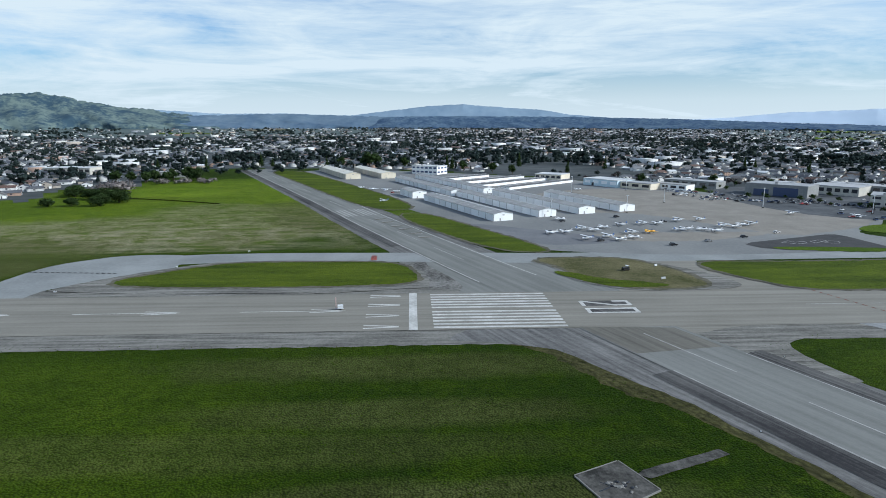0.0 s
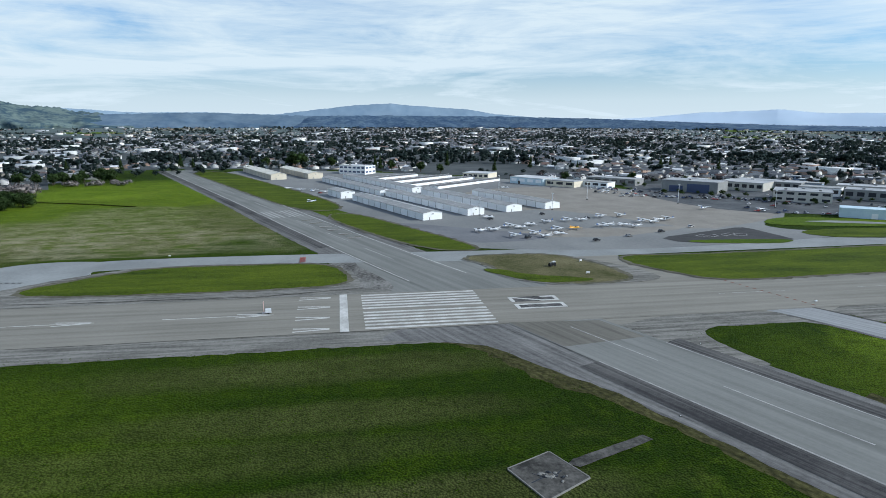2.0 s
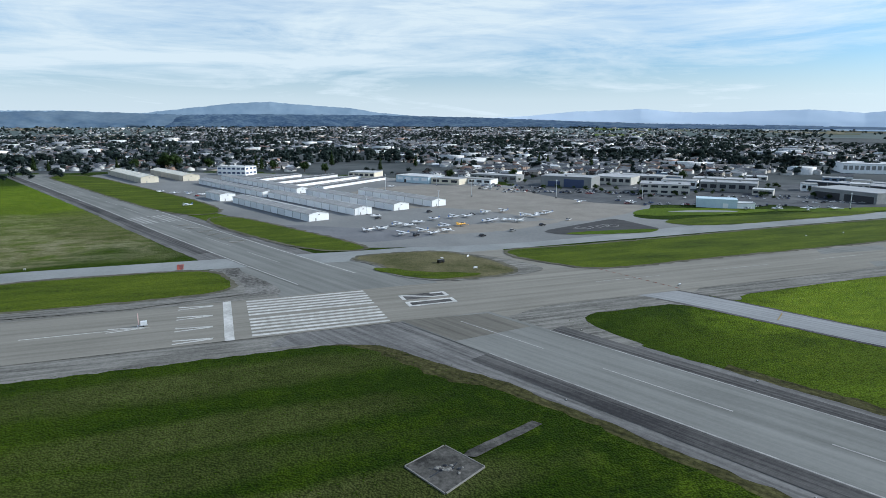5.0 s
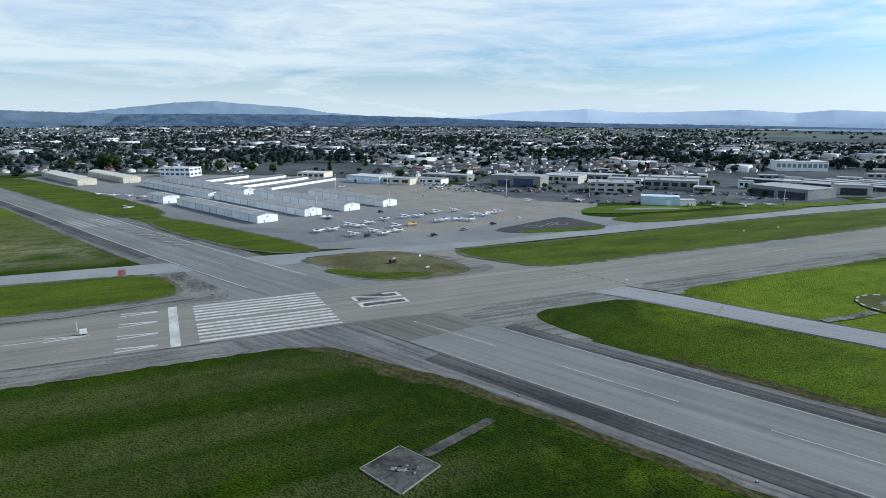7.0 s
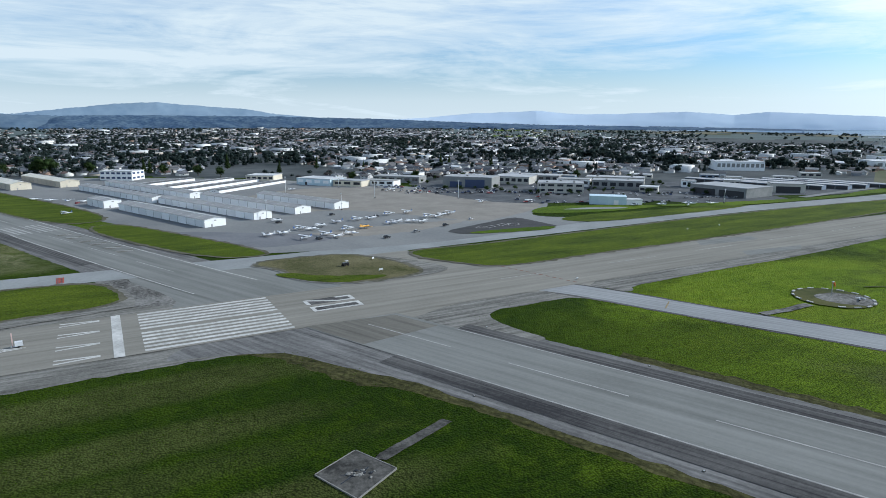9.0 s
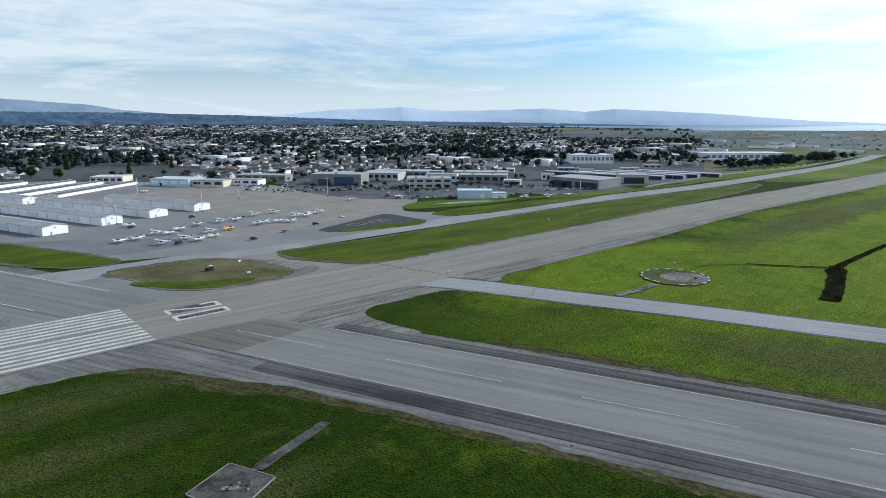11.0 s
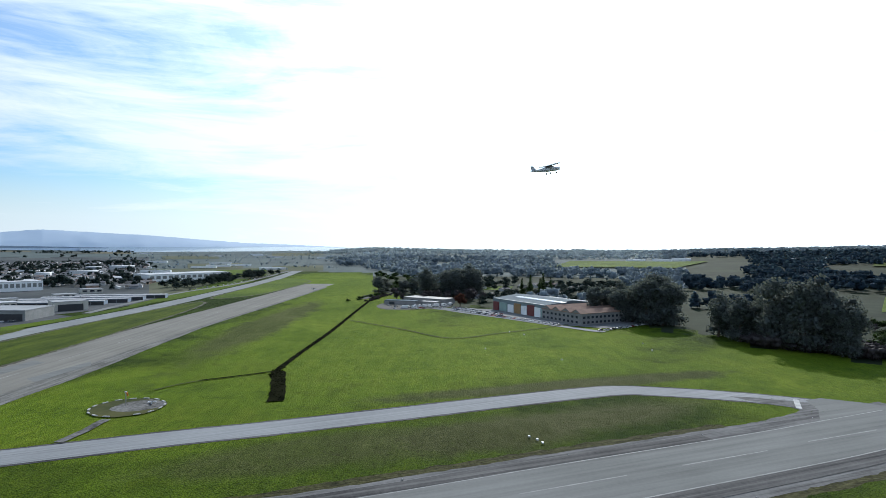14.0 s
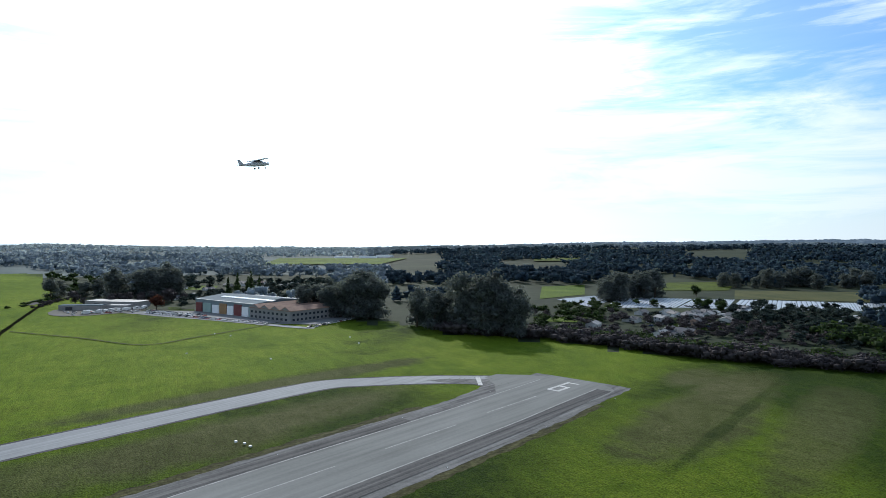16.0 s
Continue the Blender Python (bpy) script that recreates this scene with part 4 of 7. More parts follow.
def car(paint, label, m, tall=False, group="parked cars", name="car"):
    root = empty(name, label, "car", group, m)
    h, top = (0.98, 1.75) if tall else (0.85, 1.42)
    def profile(bm, pts, w, inset):
        a = [bm.verts.new((x, -w + inset * (zz > h), zz)) for x, zz in pts]
        b = [bm.verts.new((x, w - inset * (zz > h), zz)) for x, zz in pts]
        n = len(pts)
        for i in range(n):
            bm.faces.new((a[i], b[i], b[(i + 1) % n], a[(i + 1) % n]))
        bm.faces.new(a)
        bm.faces.new(b[::-1])
    bm = bmesh.new()
    profile(bm, [(-2.2, 0.32), (-2.25, 0.7), (-2.1, h), (0.9, h), (2.0, h - 0.12), (2.25, 0.65), (2.2, 0.32)], 0.9, 0)
    part("body", bm, M[paint], root)
    bm = bmesh.new()
    profile(bm, [(-2.0, h + 0.001), (-1.65, top - 0.06), (0.1, top - 0.06), (0.95, h + 0.001)], 0.84, 0.1)
    part("cabin_window", bm, M["glass"], root)
    bm = bmesh.new()
    box(bm, -1.6, 0.05, -0.7, 0.7, top - 0.07, top)
    part("roof", bm, M[paint], root)
    for x in (-1.35, 1.4):
        for y in (-0.85, 0.85):
            bm = bmesh.new()
            wheel_mesh(bm, x, y, 0.33, 0.33, 0.22, 10)
            part("wheel", bm, M["tyre"], root)
    return root


AZ = lay()
PLANES = {}
for key, (paint, trim, high, label) in {
    "high": ("white", "aero_blue", True, "white high-wing light airplane tied down on the apron"),
    "low": ("white", "aero_grey", False, "white low-wing light airplane tied down on the apron"),
    "grey": ("aero_grey", "aero_blue", False, "grey low-wing light airplane parked on the apron"),
    "yellow": ("aero_yellow", "aero_yellow", False, "bright yellow low-wing airplane parked on the apron"),
}.items():
    PLANES[key] = (paint, trim, high, label)
made_planes = {}
for key, x, y, turn in (("low", 68, 381, 200), ("low", 78, 384, 205), ("high", 90, 396, 25), ("low", 97, 391, 30), ("high", 86, 361, 205), ("high", 100, 368, 200), ("low", 105, 359, 210), ("low", 115, 365, 25),
                        ("high", 118, 381, 20), ("yellow", 131, 384, 28), ("low", 106, 402, 25), ("grey", 121, 413, 200), ("high", 136, 417, 20), ("low", 148, 419, 205), ("high", 166, 432, 25), ("high", 183, 435, 200),
                        ("grey", 152, 392, 24), ("low", 159, 396, 204), ("low", 168, 394, 20), ("low", 175, 389, 200), ("high", 188, 409, 25), ("low", 195, 406, 205), ("low", 202, 413, 22), ("high", 211, 416, 200), ("low", 84, 437, 25),
                        ("high", 266, 467, 35), ("low", 309, 456, 30), ("low", -86, 655, 60), ("low", -72, 640, 80), ("high", -58, 628, 70), ("low", -45, 618, 75), ("low", 140, 640, 20), ("low", 235, 600, 15), ("low", 395, 385, 100), ("high", 412, 372, 40), ("low", 425, 380, 130), ("grey", 372, 392, 80), ("low", 440, 372, 20), ("high", -52, 540, 210)):
    m = pose(x, y, AZ, 0, 0, turn)
    if key in made_planes:
        copy_thing(made_planes[key], m)
    else:
        paint, trim, high, label = PLANES[key]
        made_planes[key] = airplane(paint, trim, high, label, m)
az, el, d = radians(96.0), radians(6.7), 172
airplane("white", "aero_grey", True, "white high-wing airplane climbing in the air above the meadow", pose(d * math.cos(el) * math.sin(az), d * math.cos(el) * math.cos(az), 68 + d * math.sin(el) - 1.4, 0, -9, -70), "", "flying_airplane")

CARS = {}


def put_car(kind, x, y, turn, z=None):
    paint, tall, label = {"black": ("car_black", True, "black car parked on the asphalt"), "white": ("car_white", False, "white car parked on the asphalt"), "silver": ("car_grey", False, "silver car parked on the asphalt"),
                          "red": ("car_red", False, "dark red car parked on the asphalt"), "blue": ("car_blue", True, "dark blue car parked on the asphalt"), "van": ("car_white", True, "tall white car parked on the asphalt")}[kind]
    m = pose(x, y, AZ if z is None else z, 0, 0, turn)
    if kind in CARS:
        return copy_thing(CARS[kind], m)
    CARS[kind] = car(paint, label, m, tall)


for kind, x, y, turn in (("black", 84, 430, 20), ("black", 128, 451, 25), ("black", 131, 344, 10), ("silver", 156, 356, 15), ("white", 212, 386, 20), ("black", 183, 369, 10), ("black", 93, 357, 30), ("black", 155, 428, 20), ("red", -50, 612, 60)):
    put_car(kind, x, y, turn)
rnd = random.Random(4)
KINDS = ["white", "white", "silver", "black", "silver", "blue", "van", "white", "red"]
for k in range(26):
    put_car(rnd.choice(KINDS), 224 + 3.6 * k * 0.8, 600 - 3.1 * k * 0.8 + rnd.uniform(-6, 6), 40 + rnd.uniform(-15, 15))
for k in range(22):
    put_car(rnd.choice(KINDS), 420 + 4.2 * k, 452 - 1.2 * k + rnd.choice((0, 14)), rnd.choice((60, 240)) + rnd.uniform(-6, 6))
for k in range(10):
    put_car(rnd.choice(KINDS), 455 + 6 * k, 415 - 2.2 * k + rnd.uniform(-3, 3), 150 + rnd.uniform(-20, 20))


# ---- hangars and airport buildings ----
def frame_pose(p, q):
    """The pose with its origin at p and x towards q."""
    a = math.degrees(math.atan2(q[1] - p[1], q[0] - p[0]))
    return pose(p[0], p[1], 0, 0, 0, a)


def gable_walls(bm, w, l, e, r):
    """Walls of a long hall, w across in x, l deep in y, eaves e, ridge r."""
    lo = [bm.verts.new(c) for c in ((0, 0, -0.3), (w, 0, -0.3), (w, l, -0.3), (0, l, -0.3))]
    hi = [bm.verts.new(c) for c in ((0, 0, e), (w, 0, e), (w, l, e), (0, l, e))]
    t0, t1 = bm.verts.new((w / 2, 0, r)), bm.verts.new((w / 2, l, r))
    for f in ((lo[0], lo[1], hi[1], t0, hi[0]), (lo[1], lo[2], hi[2], hi[1]), (lo[2], lo[3], hi[3], t1, hi[2]), (lo[3], lo[0], hi[0], hi[3])):
        bm.faces.new(f)


def gable_roof(bm, w, l, e, r, o=0.5, t=0.18):
    s = (r - e) / (w / 2)
    pts = [(-o, e - o * s + 0.03), (w / 2, r + 0.03), (w + o, e - o * s + 0.03), (w + o, e - o * s + t), (w / 2, r + t), (-o, e - o * s + t)]
    a = [bm.verts.new((x, -o, z)) for x, z in pts]
    b = [bm.verts.new((x, l + o, z)) for x, z in pts]
    for i in range(6):
        bm.faces.new((a[i], b[i], b[(i + 1) % 6], a[(i + 1) % 6]))
    bm.faces.new((a[0], a[1], a[4], a[5])), bm.faces.new((a[1], a[2], a[3], a[4]))
    bm.faces.new((b[5], b[4], b[1], b[0])), bm.faces.new((b[4], b[3], b[2], b[1]))


PIECES = {}


def piece(name, key, size, mat, parent, place):
    """A thin box piece, alike ones sharing one mesh."""
    k = (name, size, mat.name)
    if k not in PIECES:
        bm = bmesh.new()
        box(bm, 0, size[0], 0, size[1], 0, size[2])
        me = bpy.data.meshes.new(name)
        bm.normal_update()
        bm.to_mesh(me)
        bm.free()
        me.materials.append(mat)
        PIECES[k] = me
    ob = new(name, PIECES[k])
    ob.parent, ob.location = parent, place
    return ob


def hangar(p, q, length, e, r, wall, roof, door, label, bay=12.0, group="hangar rows", name="hangar"):
    w = math.hypot(q[0] - p[0], q[1] - p[1])
    root = empty(name, label, "hangar", group, frame_pose(p, q))
    bm = bmesh.new()
    gable_walls(bm, w, length, e, r)
    part("wall", bm, M[wall], root)
    bm = bmesh.new()
    gable_roof(bm, w, length, e, r)
    roof_ob = part("roof", bm, M[roof], root)
    n = int(length / bay)
    step = length / n
    for k in range(n):
        piece("door_panel", 0, (0.08, step - 0.5, e - 0.7), M[door], root, (-0.07, k * step + 0.25, 0))
        piece("door_panel", 0, (0.08, step - 0.5, e - 0.7), M[door], root, (w - 0.01, k * step + 0.25, 0))
        piece("post", 0, (0.16, 0.3, e - 0.3), M["roof_grey"], root, (-0.14, k * step - 0.15 + 0.15, 0))
        piece("roof_seam", 0, (w / 2 - 0.4, 0.12, 0.10), M["roof_white"], roof_ob, (0.1, k * step, e + 0.20)).rotation_euler = (0, -math.atan2(r - e, w / 2), 0)
        piece("roof_seam", 0, (w / 2 - 0.4, 0.12, 0.10), M["roof_white"], roof_ob, (w / 2 + 0.2, k * step, r + 0.16)).rotation_euler = (0, math.atan2(r - e, w / 2), 0)
    piece("door", 0, (1.0, 0.06, 2.1), M["roof_grey"], root, (w * 0.3, -0.05, 0))
    piece("vent", 0, (1.6, 0.06, 0.7), M["roof_grey"], root, (w * 0.45, -0.05, e - 1.2))
    piece("ridge_cap", 0, (0.7, length + 0.8, 0.14), M["roof_white"], roof_ob, (w / 2 - 0.35, -0.4, r + 0.12))
    return root


DIR = np.array((-0.396, 0.918))
ACR = np.array((0.918, 0.396))
for p, w, l, e in (((36, 432), 15.5, 134, 5.2), ((71, 452), 15, 146, 5.2), ((104, 468), 15, 142, 5.2), ((139, 482), 15, 110, 5.2), ((8, 588), 14, 165, 5.0), ((40, 609), 13, 190, 5.0)):
    p = np.array(p, float)
    hangar(p, p + ACR * w, l, e, e + 1.5, "wall_white", "roof_metal", "door_grey", "long white sheet-metal hangar row with grey gabled roof")
p = np.array((-28, 568.0))
hangar(p, p + ACR * 14, 34, 6.0, 7.2, "wall_white", "roof_metal", "door_grey", "small white hangar with low grey roof", 11)
for p, l in (((-120, 764), 150), ((-77, 776), 128)):
    p = np.array(p, float)
    hangar(p, p + ACR * 19, l, 6.5, 8.5, "wall_beige", "wall_beige2", "door_beige", "long beige hangar with pale gabled roof", 14)
for p, l in (((-13, 742), 95), ((13, 708), 120), ((36, 678), 130), ((62, 650), 122)):
    p = np.array(p, float)
    d = np.array((0.72, -0.69))
    hangar(p - d * 1, p + d * 10, l, 3.0, 3.9, "wall_white", "roof_dark", "door_grey", "low white hangar row with almost flat dark roof", 11)


def building(name, p, q, depth, h, wall, roof, label, rows=0, cols=0, win="glass", side_cols=0, doors=(), parapet=0.5, roofs=0, category="building", group="", z=0.0):
    w = math.hypot(q[0] - p[0], q[1] - p[1])
    m = frame_pose(p, q)
    m.translation.z = z
    root = empty(name, label, category, group, m)
    bm = bmesh.new()
    box(bm, 0, w, 0, depth, -0.5, h)
    part("wall", bm, M[wall], root)
    bm = bmesh.new()
    box(bm, -0.2, w + 0.2, -0.2, depth + 0.2, h, h + 0.25)
    if parapet:
        for b in ((-0.25, w + 0.25, -0.25, 0.05), (-0.25, w + 0.25, depth - 0.05, depth + 0.25), (-0.25, 0.05, 0.05, depth - 0.05), (w - 0.05, w + 0.25, 0.05, depth - 0.05)):
            box(bm, *b, h - 0.1, h + parapet)
    part("roof", bm, M[roof], root)
    for r in range(rows):
        zz = h * (r + 0.38) / rows
        for c in range(cols):
            piece("window", 0, (w / cols * 0.66, 0.12, h / rows * 0.42), M[win], root, (w / cols * (c + 0.17), -0.08, zz))
        for c in range(side_cols):
            piece("window", 0, (0.12, depth / side_cols * 0.62, h / rows * 0.42), M[win], root, (w - 0.04, depth / side_cols * (c + 0.19), zz))
            piece("window", 0, (0.12, depth / side_cols * 0.62, h / rows * 0.42), M[win], root, (-0.08, depth / side_cols * (c + 0.19), zz))
    for x, dw, dh, mt in doors:
        piece("door", 0, (dw, 0.2, dh), M[mt], root, (x, -0.14, 0))
    for k in range(roofs):
        piece("roof_unit", 0, (2.4, 2.0, 1.2), M["roof_metal"], root, (w * (k + 0.6) / (roofs + 0.4), depth * (0.3 + 0.4 * (k % 2)), h + 0.24))
    return root


building("office_building", (-43, 858), (-8, 836), 26, 11, "wall_white", "roof_white", "white two-storey office building with dark windows", 2, 6, "door_blue", 3, roofs=2)
building("terminal_building", (114, 768), (143, 750), 30, 7, "wall_beige", "roof_white", "low beige building with flat white roof", 1, 5)
building("shop_building", (160, 704), (188, 666), 30, 7.5, "wall_paleblue", "roof_white", "pale blue and white workshop with flat roof", 1, 4, "wall_white", doors=((12, 3, 3.5, "door_dark"),))
building("shop_building", (192, 668), (216, 642), 22, 6.5, "wall_beige", "roof_grey", "low beige workshop with grey roof", 1, 3)
building("large_hangar", (300, 612), (338, 571), 32, 11, "wall_grey", "roof_grey", "large grey hangar with dark blue doors and pale roof", 0, 0, doors=((26, 22, 8.5, "door_blue"), (8, 14, 6, "door_blue")), roofs=1, category="hangar")
building("warehouse", (367, 618), (395, 585), 40, 8.5, "wall_cream", "roof_low", "long cream warehouse with flat grey roof", 1, 6)
building("warehouse", (395, 640), (440, 590), 30, 8, "wall_grey", "roof_low", "broad grey warehouse with a flat roof", 1, 8, roofs=2)
building("office_building", (358, 515), (394, 487), 34, 9.7, "wall_cream", "roof_grey", "two-storey cream office block with rows of dark windows", 2, 5, "glass", 4, roofs=3)
building("blue_hangar", (346, 419), (370, 400), 16, 7, "wall_paleblue", "roof_paleblue", "pale blue metal hangar with lean-to", 0, 0, doors=((20, 4, 4, "wall_white"),), parapet=0, category="hangar")
building("lean_to", (370, 400), (381, 393), 12, 4.5, "wall_white", "roof_white", "white lean-to shed beside the blue hangar", 0, 0)
building("workshop", (433, 522), (470, 485), 28, 9, "wall_grey", "roof_grey", "grey workshop with grey flat roof", 1, 6, roofs=2)
building("workshop", (455, 560), (500, 515), 26, 9, "wall_cream", "roof_low", "cream workshop with grey flat roof", 1, 6, roofs=3)
building("workshop", (415, 560), (440, 535), 24, 8, "wall_white", "roof_metal", "white workshop with metal roof", 1, 4)
building("workshop", (250, 700), (290, 655), 22, 7, "wall_grey", "roof_grey", "low grey workshop with grey roof", 1, 6)
building("workshop", (225, 662), (250, 634), 18, 6, "wall_white", "roof_metal", "low white workshop with metal roof", 1, 4)
building("large_warehouse", (774, 652), (826, 611), 60, 13, "wall_white", "roof_white", "very large white warehouse with flat roof", 1, 10, "wall_grey")
building("large_warehouse", (1010, 560), (1130, 470), 60, 12, "wall_white", "roof_white", "long white industrial hall far behind trees", 1, 14, "wall_grey")
# open fronts are near-black panels on the wall, shade inside painted
building("open_hangar", (497, 448), (503, 388), 42, 9, "wall_grey", "roof_grey", "wide grey hangar with dark open front", 0, 0, doors=((4, 24, 6, "door_dark"), (32, 26, 6, "door_dark")), category="hangar")
building("large_hangar", (572, 413), (594, 392), 24, 9, "wall_cream", "roof_grey", "cream hangar with dark open door", 0, 0, doors=((4, 22, 6.5, "door_dark"),), category="hangar")
for k, (x, y0, y1) in enumerate(((615, 545, 448), (640, 522, 405), (668, 515, 395), (694, 500, 392), (722, 480, 380))):
    p, q = np.array((x, y1 + 0.0)), np.array((x + 12.0, y1 + 3.0))
    hangar(p, q, y0 - y1, 4.4, 5.0, "wall_blue", "roof_low", "door_dark", "long low hangar row with grey roof and dark bays", 12, "far hangar rows")


def light_mast(x, y, h):
    root = empty("light_mast", "tall pale steel light mast standing on the apron", "lamp post", "light masts", pose(x, y, AZ - 0.02))
    bm = bmesh.new()
    rod(bm, (0, 0, 0), (0, 0, h), 0.22, 8)
    part("pole", bm, M["white"], root)
    bm = bmesh.new()
    box(bm, -0.6, 0.6, -0.6, 0.6, 0, 0.7)
    part("base", bm, M["pad"], root)
    bm = bmesh.new()
    box(bm, -0.9, 0.9, -0.25, 0.25, h, h + 0.4)
    part("lamp_head", bm, M["white"], root)


for x, y, h in ((128, 613, 16), (143, 476, 13), (80, 452, 13), (194, 539, 15), (263, 504, 16), (330, 470, 14), (190, 640, 14), (455, 372, 12)):
    light_mast(x, y, h)


# ---- small things on the airfield ----
def windsock():
    root = empty("windsock", "orange windsock on a tall pole in the marked circle", "windsock", "", pose(246, 146.4, 0.1))
    bm = bmesh.new()
    rod(bm, (0, 0, 0), (0, 0, 5.8), 0.16, 8)
    part("pole", bm, M["steel"], root)
    bm = bmesh.new()
    loft(bm, [(0.2, 5.5, 0.5, 0.5), (0.8, 5.2, 0.42, 0.42), (1.3, 4.6, 0.32, 0.32), (1.6, 3.8, 0.22, 0.22)])
    part("sock", bm, M["orange"], root)
    bm = bmesh.new()
    box(bm, -0.35, 0.35, -0.35, 0.35, 5.7, 6.1)
    part("lamp_head", bm, M["white"], root)


CIRC = np.array((243.6, 144.3))
patch("circle_ground", ragged([CIRC + np.array((math.cos(a), math.sin(a))) * 14.8 for a in np.linspace(0, 2 * math.pi, 24, endpoint=False)], 2.5, 0.9, 3), lay(), M["dry2"], "worn ground inside the marked circle")
patch("circle_gravel", ragged(soft([(236, 138), (248, 128), (258, 140), (250, 150), (238, 150)], 2), 2, 1, 3), lay(), M["gravel"], "pale gravel inside the marked circle")
band("circle_path", [np.array(p) for p in ((199, 142.0), (212, 141.5), (226, 142.5))], 1.8, 1.8, lay(), M["gravel"], "gravel path from taxiway to the circle", 0.4)
windsock()
for k in range(16):
    if k in (9,):
        continue
    a = 2 * math.pi * k / 16
    root = tagged(new("circle_marker"), "white-painted curved kerb marker in the grass", "marker", "circle markers")
    root.matrix_basis = pose(*(CIRC + np.array((math.cos(a), math.sin(a))) * 14.0), LAYER[0], 0, 0, math.degrees(a) + 90)
    piece("slab", 0, (2.6, 0.8, 0.25), M["paint"], root, (-1.5, -0.45, 0))
tee = empty("wind_tee", "dark wind direction frame on the gravel", "marker", "", pose(249, 137, LAYER[0], 0, 0, 25))
piece("arm", 0, (5.0, 0.5, 0.4), M["car_black"], tee, (-2.5, -0.25, 0.3))
piece("bar", 0, (0.5, 3.4, 0.4), M["white"], tee, (1.6, -1.7, 0.3))
piece("foot", 0, (0.4, 0.4, 0.4), M["car_black"], tee, (-0.2, -0.2, 0))


def beacon_box(x, y, turn=0):
    root = empty("light_unit", "low white runway approach light box in the grass", "runway light", "approach lights", pose(x, y, 0.1, 0, 0, turn) @ Matrix.Scale(0.62, 4))
    piece("housing", 0, (1.5, 1.1, 0.7), M["white"], root, (-0.75, -0.55, 0.5))
    piece("lens", 0, (0.9, 0.06, 0.4), M["glass"], root, (-0.45, -0.6, 0.65))
    for sx in (-0.6, 0.5):
        piece("leg", 0, (0.1, 0.1, 0.5), M["steel"], root, (sx, -0.05, 0))


for x, y in ((216, -17), (213, -19.5), (209.5, -21), (394, -3), (360, -47), (423, -109), (396, -108), (457, -32), (-104, 324.8), (-127, 287), (-158, 243), (470, -22), (171, 213), (320, 288), (352, 290)):
    beacon_box(x, y, 20)
for k in range(14):
    x, y = on27(100 + 28 * k, -9 if k % 2 else 38)
    root = empty("edge_light", "small pale runway edge light on gravel", "runway light", "edge lights", pose(x, y, 0.1) @ Matrix.Scale(0.6, 4))
    piece("base", 0, (0.9, 0.9, 0.12), M["pad"], root, (-0.45, -0.45, 0))
    piece("lamp", 0, (0.3, 0.3, 0.35), M["white"], root, (-0.15, -0.15, 0.12))

cart = empty("marker_trailer", "white equipment trailer with a lattice mast on the runway", "trailer", "", pose(-38.5, 220, MARK + 0.02, 0, 0, 8) @ Matrix.Scale(0.78, 4))
piece("housing", 0, (2.6, 1.8, 1.7), M["white"], cart, (-0.6, -0.9, 0.6))
piece("chassis", 0, (4.2, 1.5, 0.18), M["steel"], cart, (-2.0, -0.75, 0.42))
for y in (-0.95, 0.95):
    bm = bmesh.new()
    wheel_mesh(bm, 0.6, y, 0.34, 0.34, 0.2)
    part("wheel", bm, M["tyre"], cart)
piece("mast", 0, (0.35, 0.35, 5.4), M["red_white"], cart, (-1.5, -0.17, 0.6))
piece("jockey_wheel", 0, (0.2, 0.2, 0.42), M["tyre"], cart, (-1.9, -0.1, 0))

sweep = empty("mower", "dark mower standing on the dry grass island", "mower", "", pose(86, 283, GRASS_Z + 0.02, 0, 0, 20))
piece("body", 0, (3.4, 1.5, 1.1), M["car_black"], sweep, (-1.6, -0.75, 0.5))
piece("canopy", 0, (1.4, 1.5, 0.12), M["white"], sweep, (0.2, -0.75, 2.2))
for sx in (0.25, 1.45):
    piece("canopy_post", 0, (0.1, 0.1, 0.65), M["car_black"], sweep, (sx, -0.05, 1.57))
for sx, sy in ((-1.1, -0.8), (-1.1, 0.8), (1.2, -0.8), (1.2, 0.8)):
    bm = bmesh.new()
    wheel_mesh(bm, sx, sy, 0.5, 0.5, 0.35)
    part("wheel", bm, M["tyre"], sweep)
for x, y, t in ((98, 266, 10), (103, 291, 40)):
    root = empty("airfield_sign", "low airfield sign board on the grass", "sign", "airfield signs", pose(x, y, GRASS_Z + 0.02, 0, 0, t))
    piece("board", 0, (2.0, 0.25, 0.8), M["white"], root, (-1, -0.12, 0.3))
    for sx in (-0.8, 0.7):
        piece("leg", 0, (0.1, 0.1, 0.3), M["steel"], root, (sx, -0.05, 0))

# foreground concrete pad with its broken centre and path
pad_root = setting(patch("concrete_pad", ragged([np.array(p, float) for p in ((26, 110), (36, 115.4), (41.2, 105.2), (31, 98.8))], 0.7, 0.12, 2), 0.22, M["pad"], "x"), "weathered square concrete pad with broken middle in the grass")
patch("pad_path", ragged([np.array(p, float) for p in ((38.6, 110.6), (40.2, 112.2), (58.8, 120.2), (60.3, 118), (40.6, 109))], 0.7, 0.12, 3), 0.20, M["pad"], "weathered concrete path leading to the square pad")
for (x0, y0), (x1, y1) in (((26, 110), (36, 115.4)), ((36, 115.4), (41.2, 105.2)), ((41.2, 105.2), (31, 98.8)), ((31, 98.8), (26, 110))):
    d = math.hypot(x1 - x0, y1 - y0)
    piece("kerb", 0, (round(d - 0.1, 2), 0.22, 0.3), M["pad_pale"], pad_root, (x0, y0, 0)).rotation_euler = (0, 0, math.atan2(y1 - y0, x1 - x0))
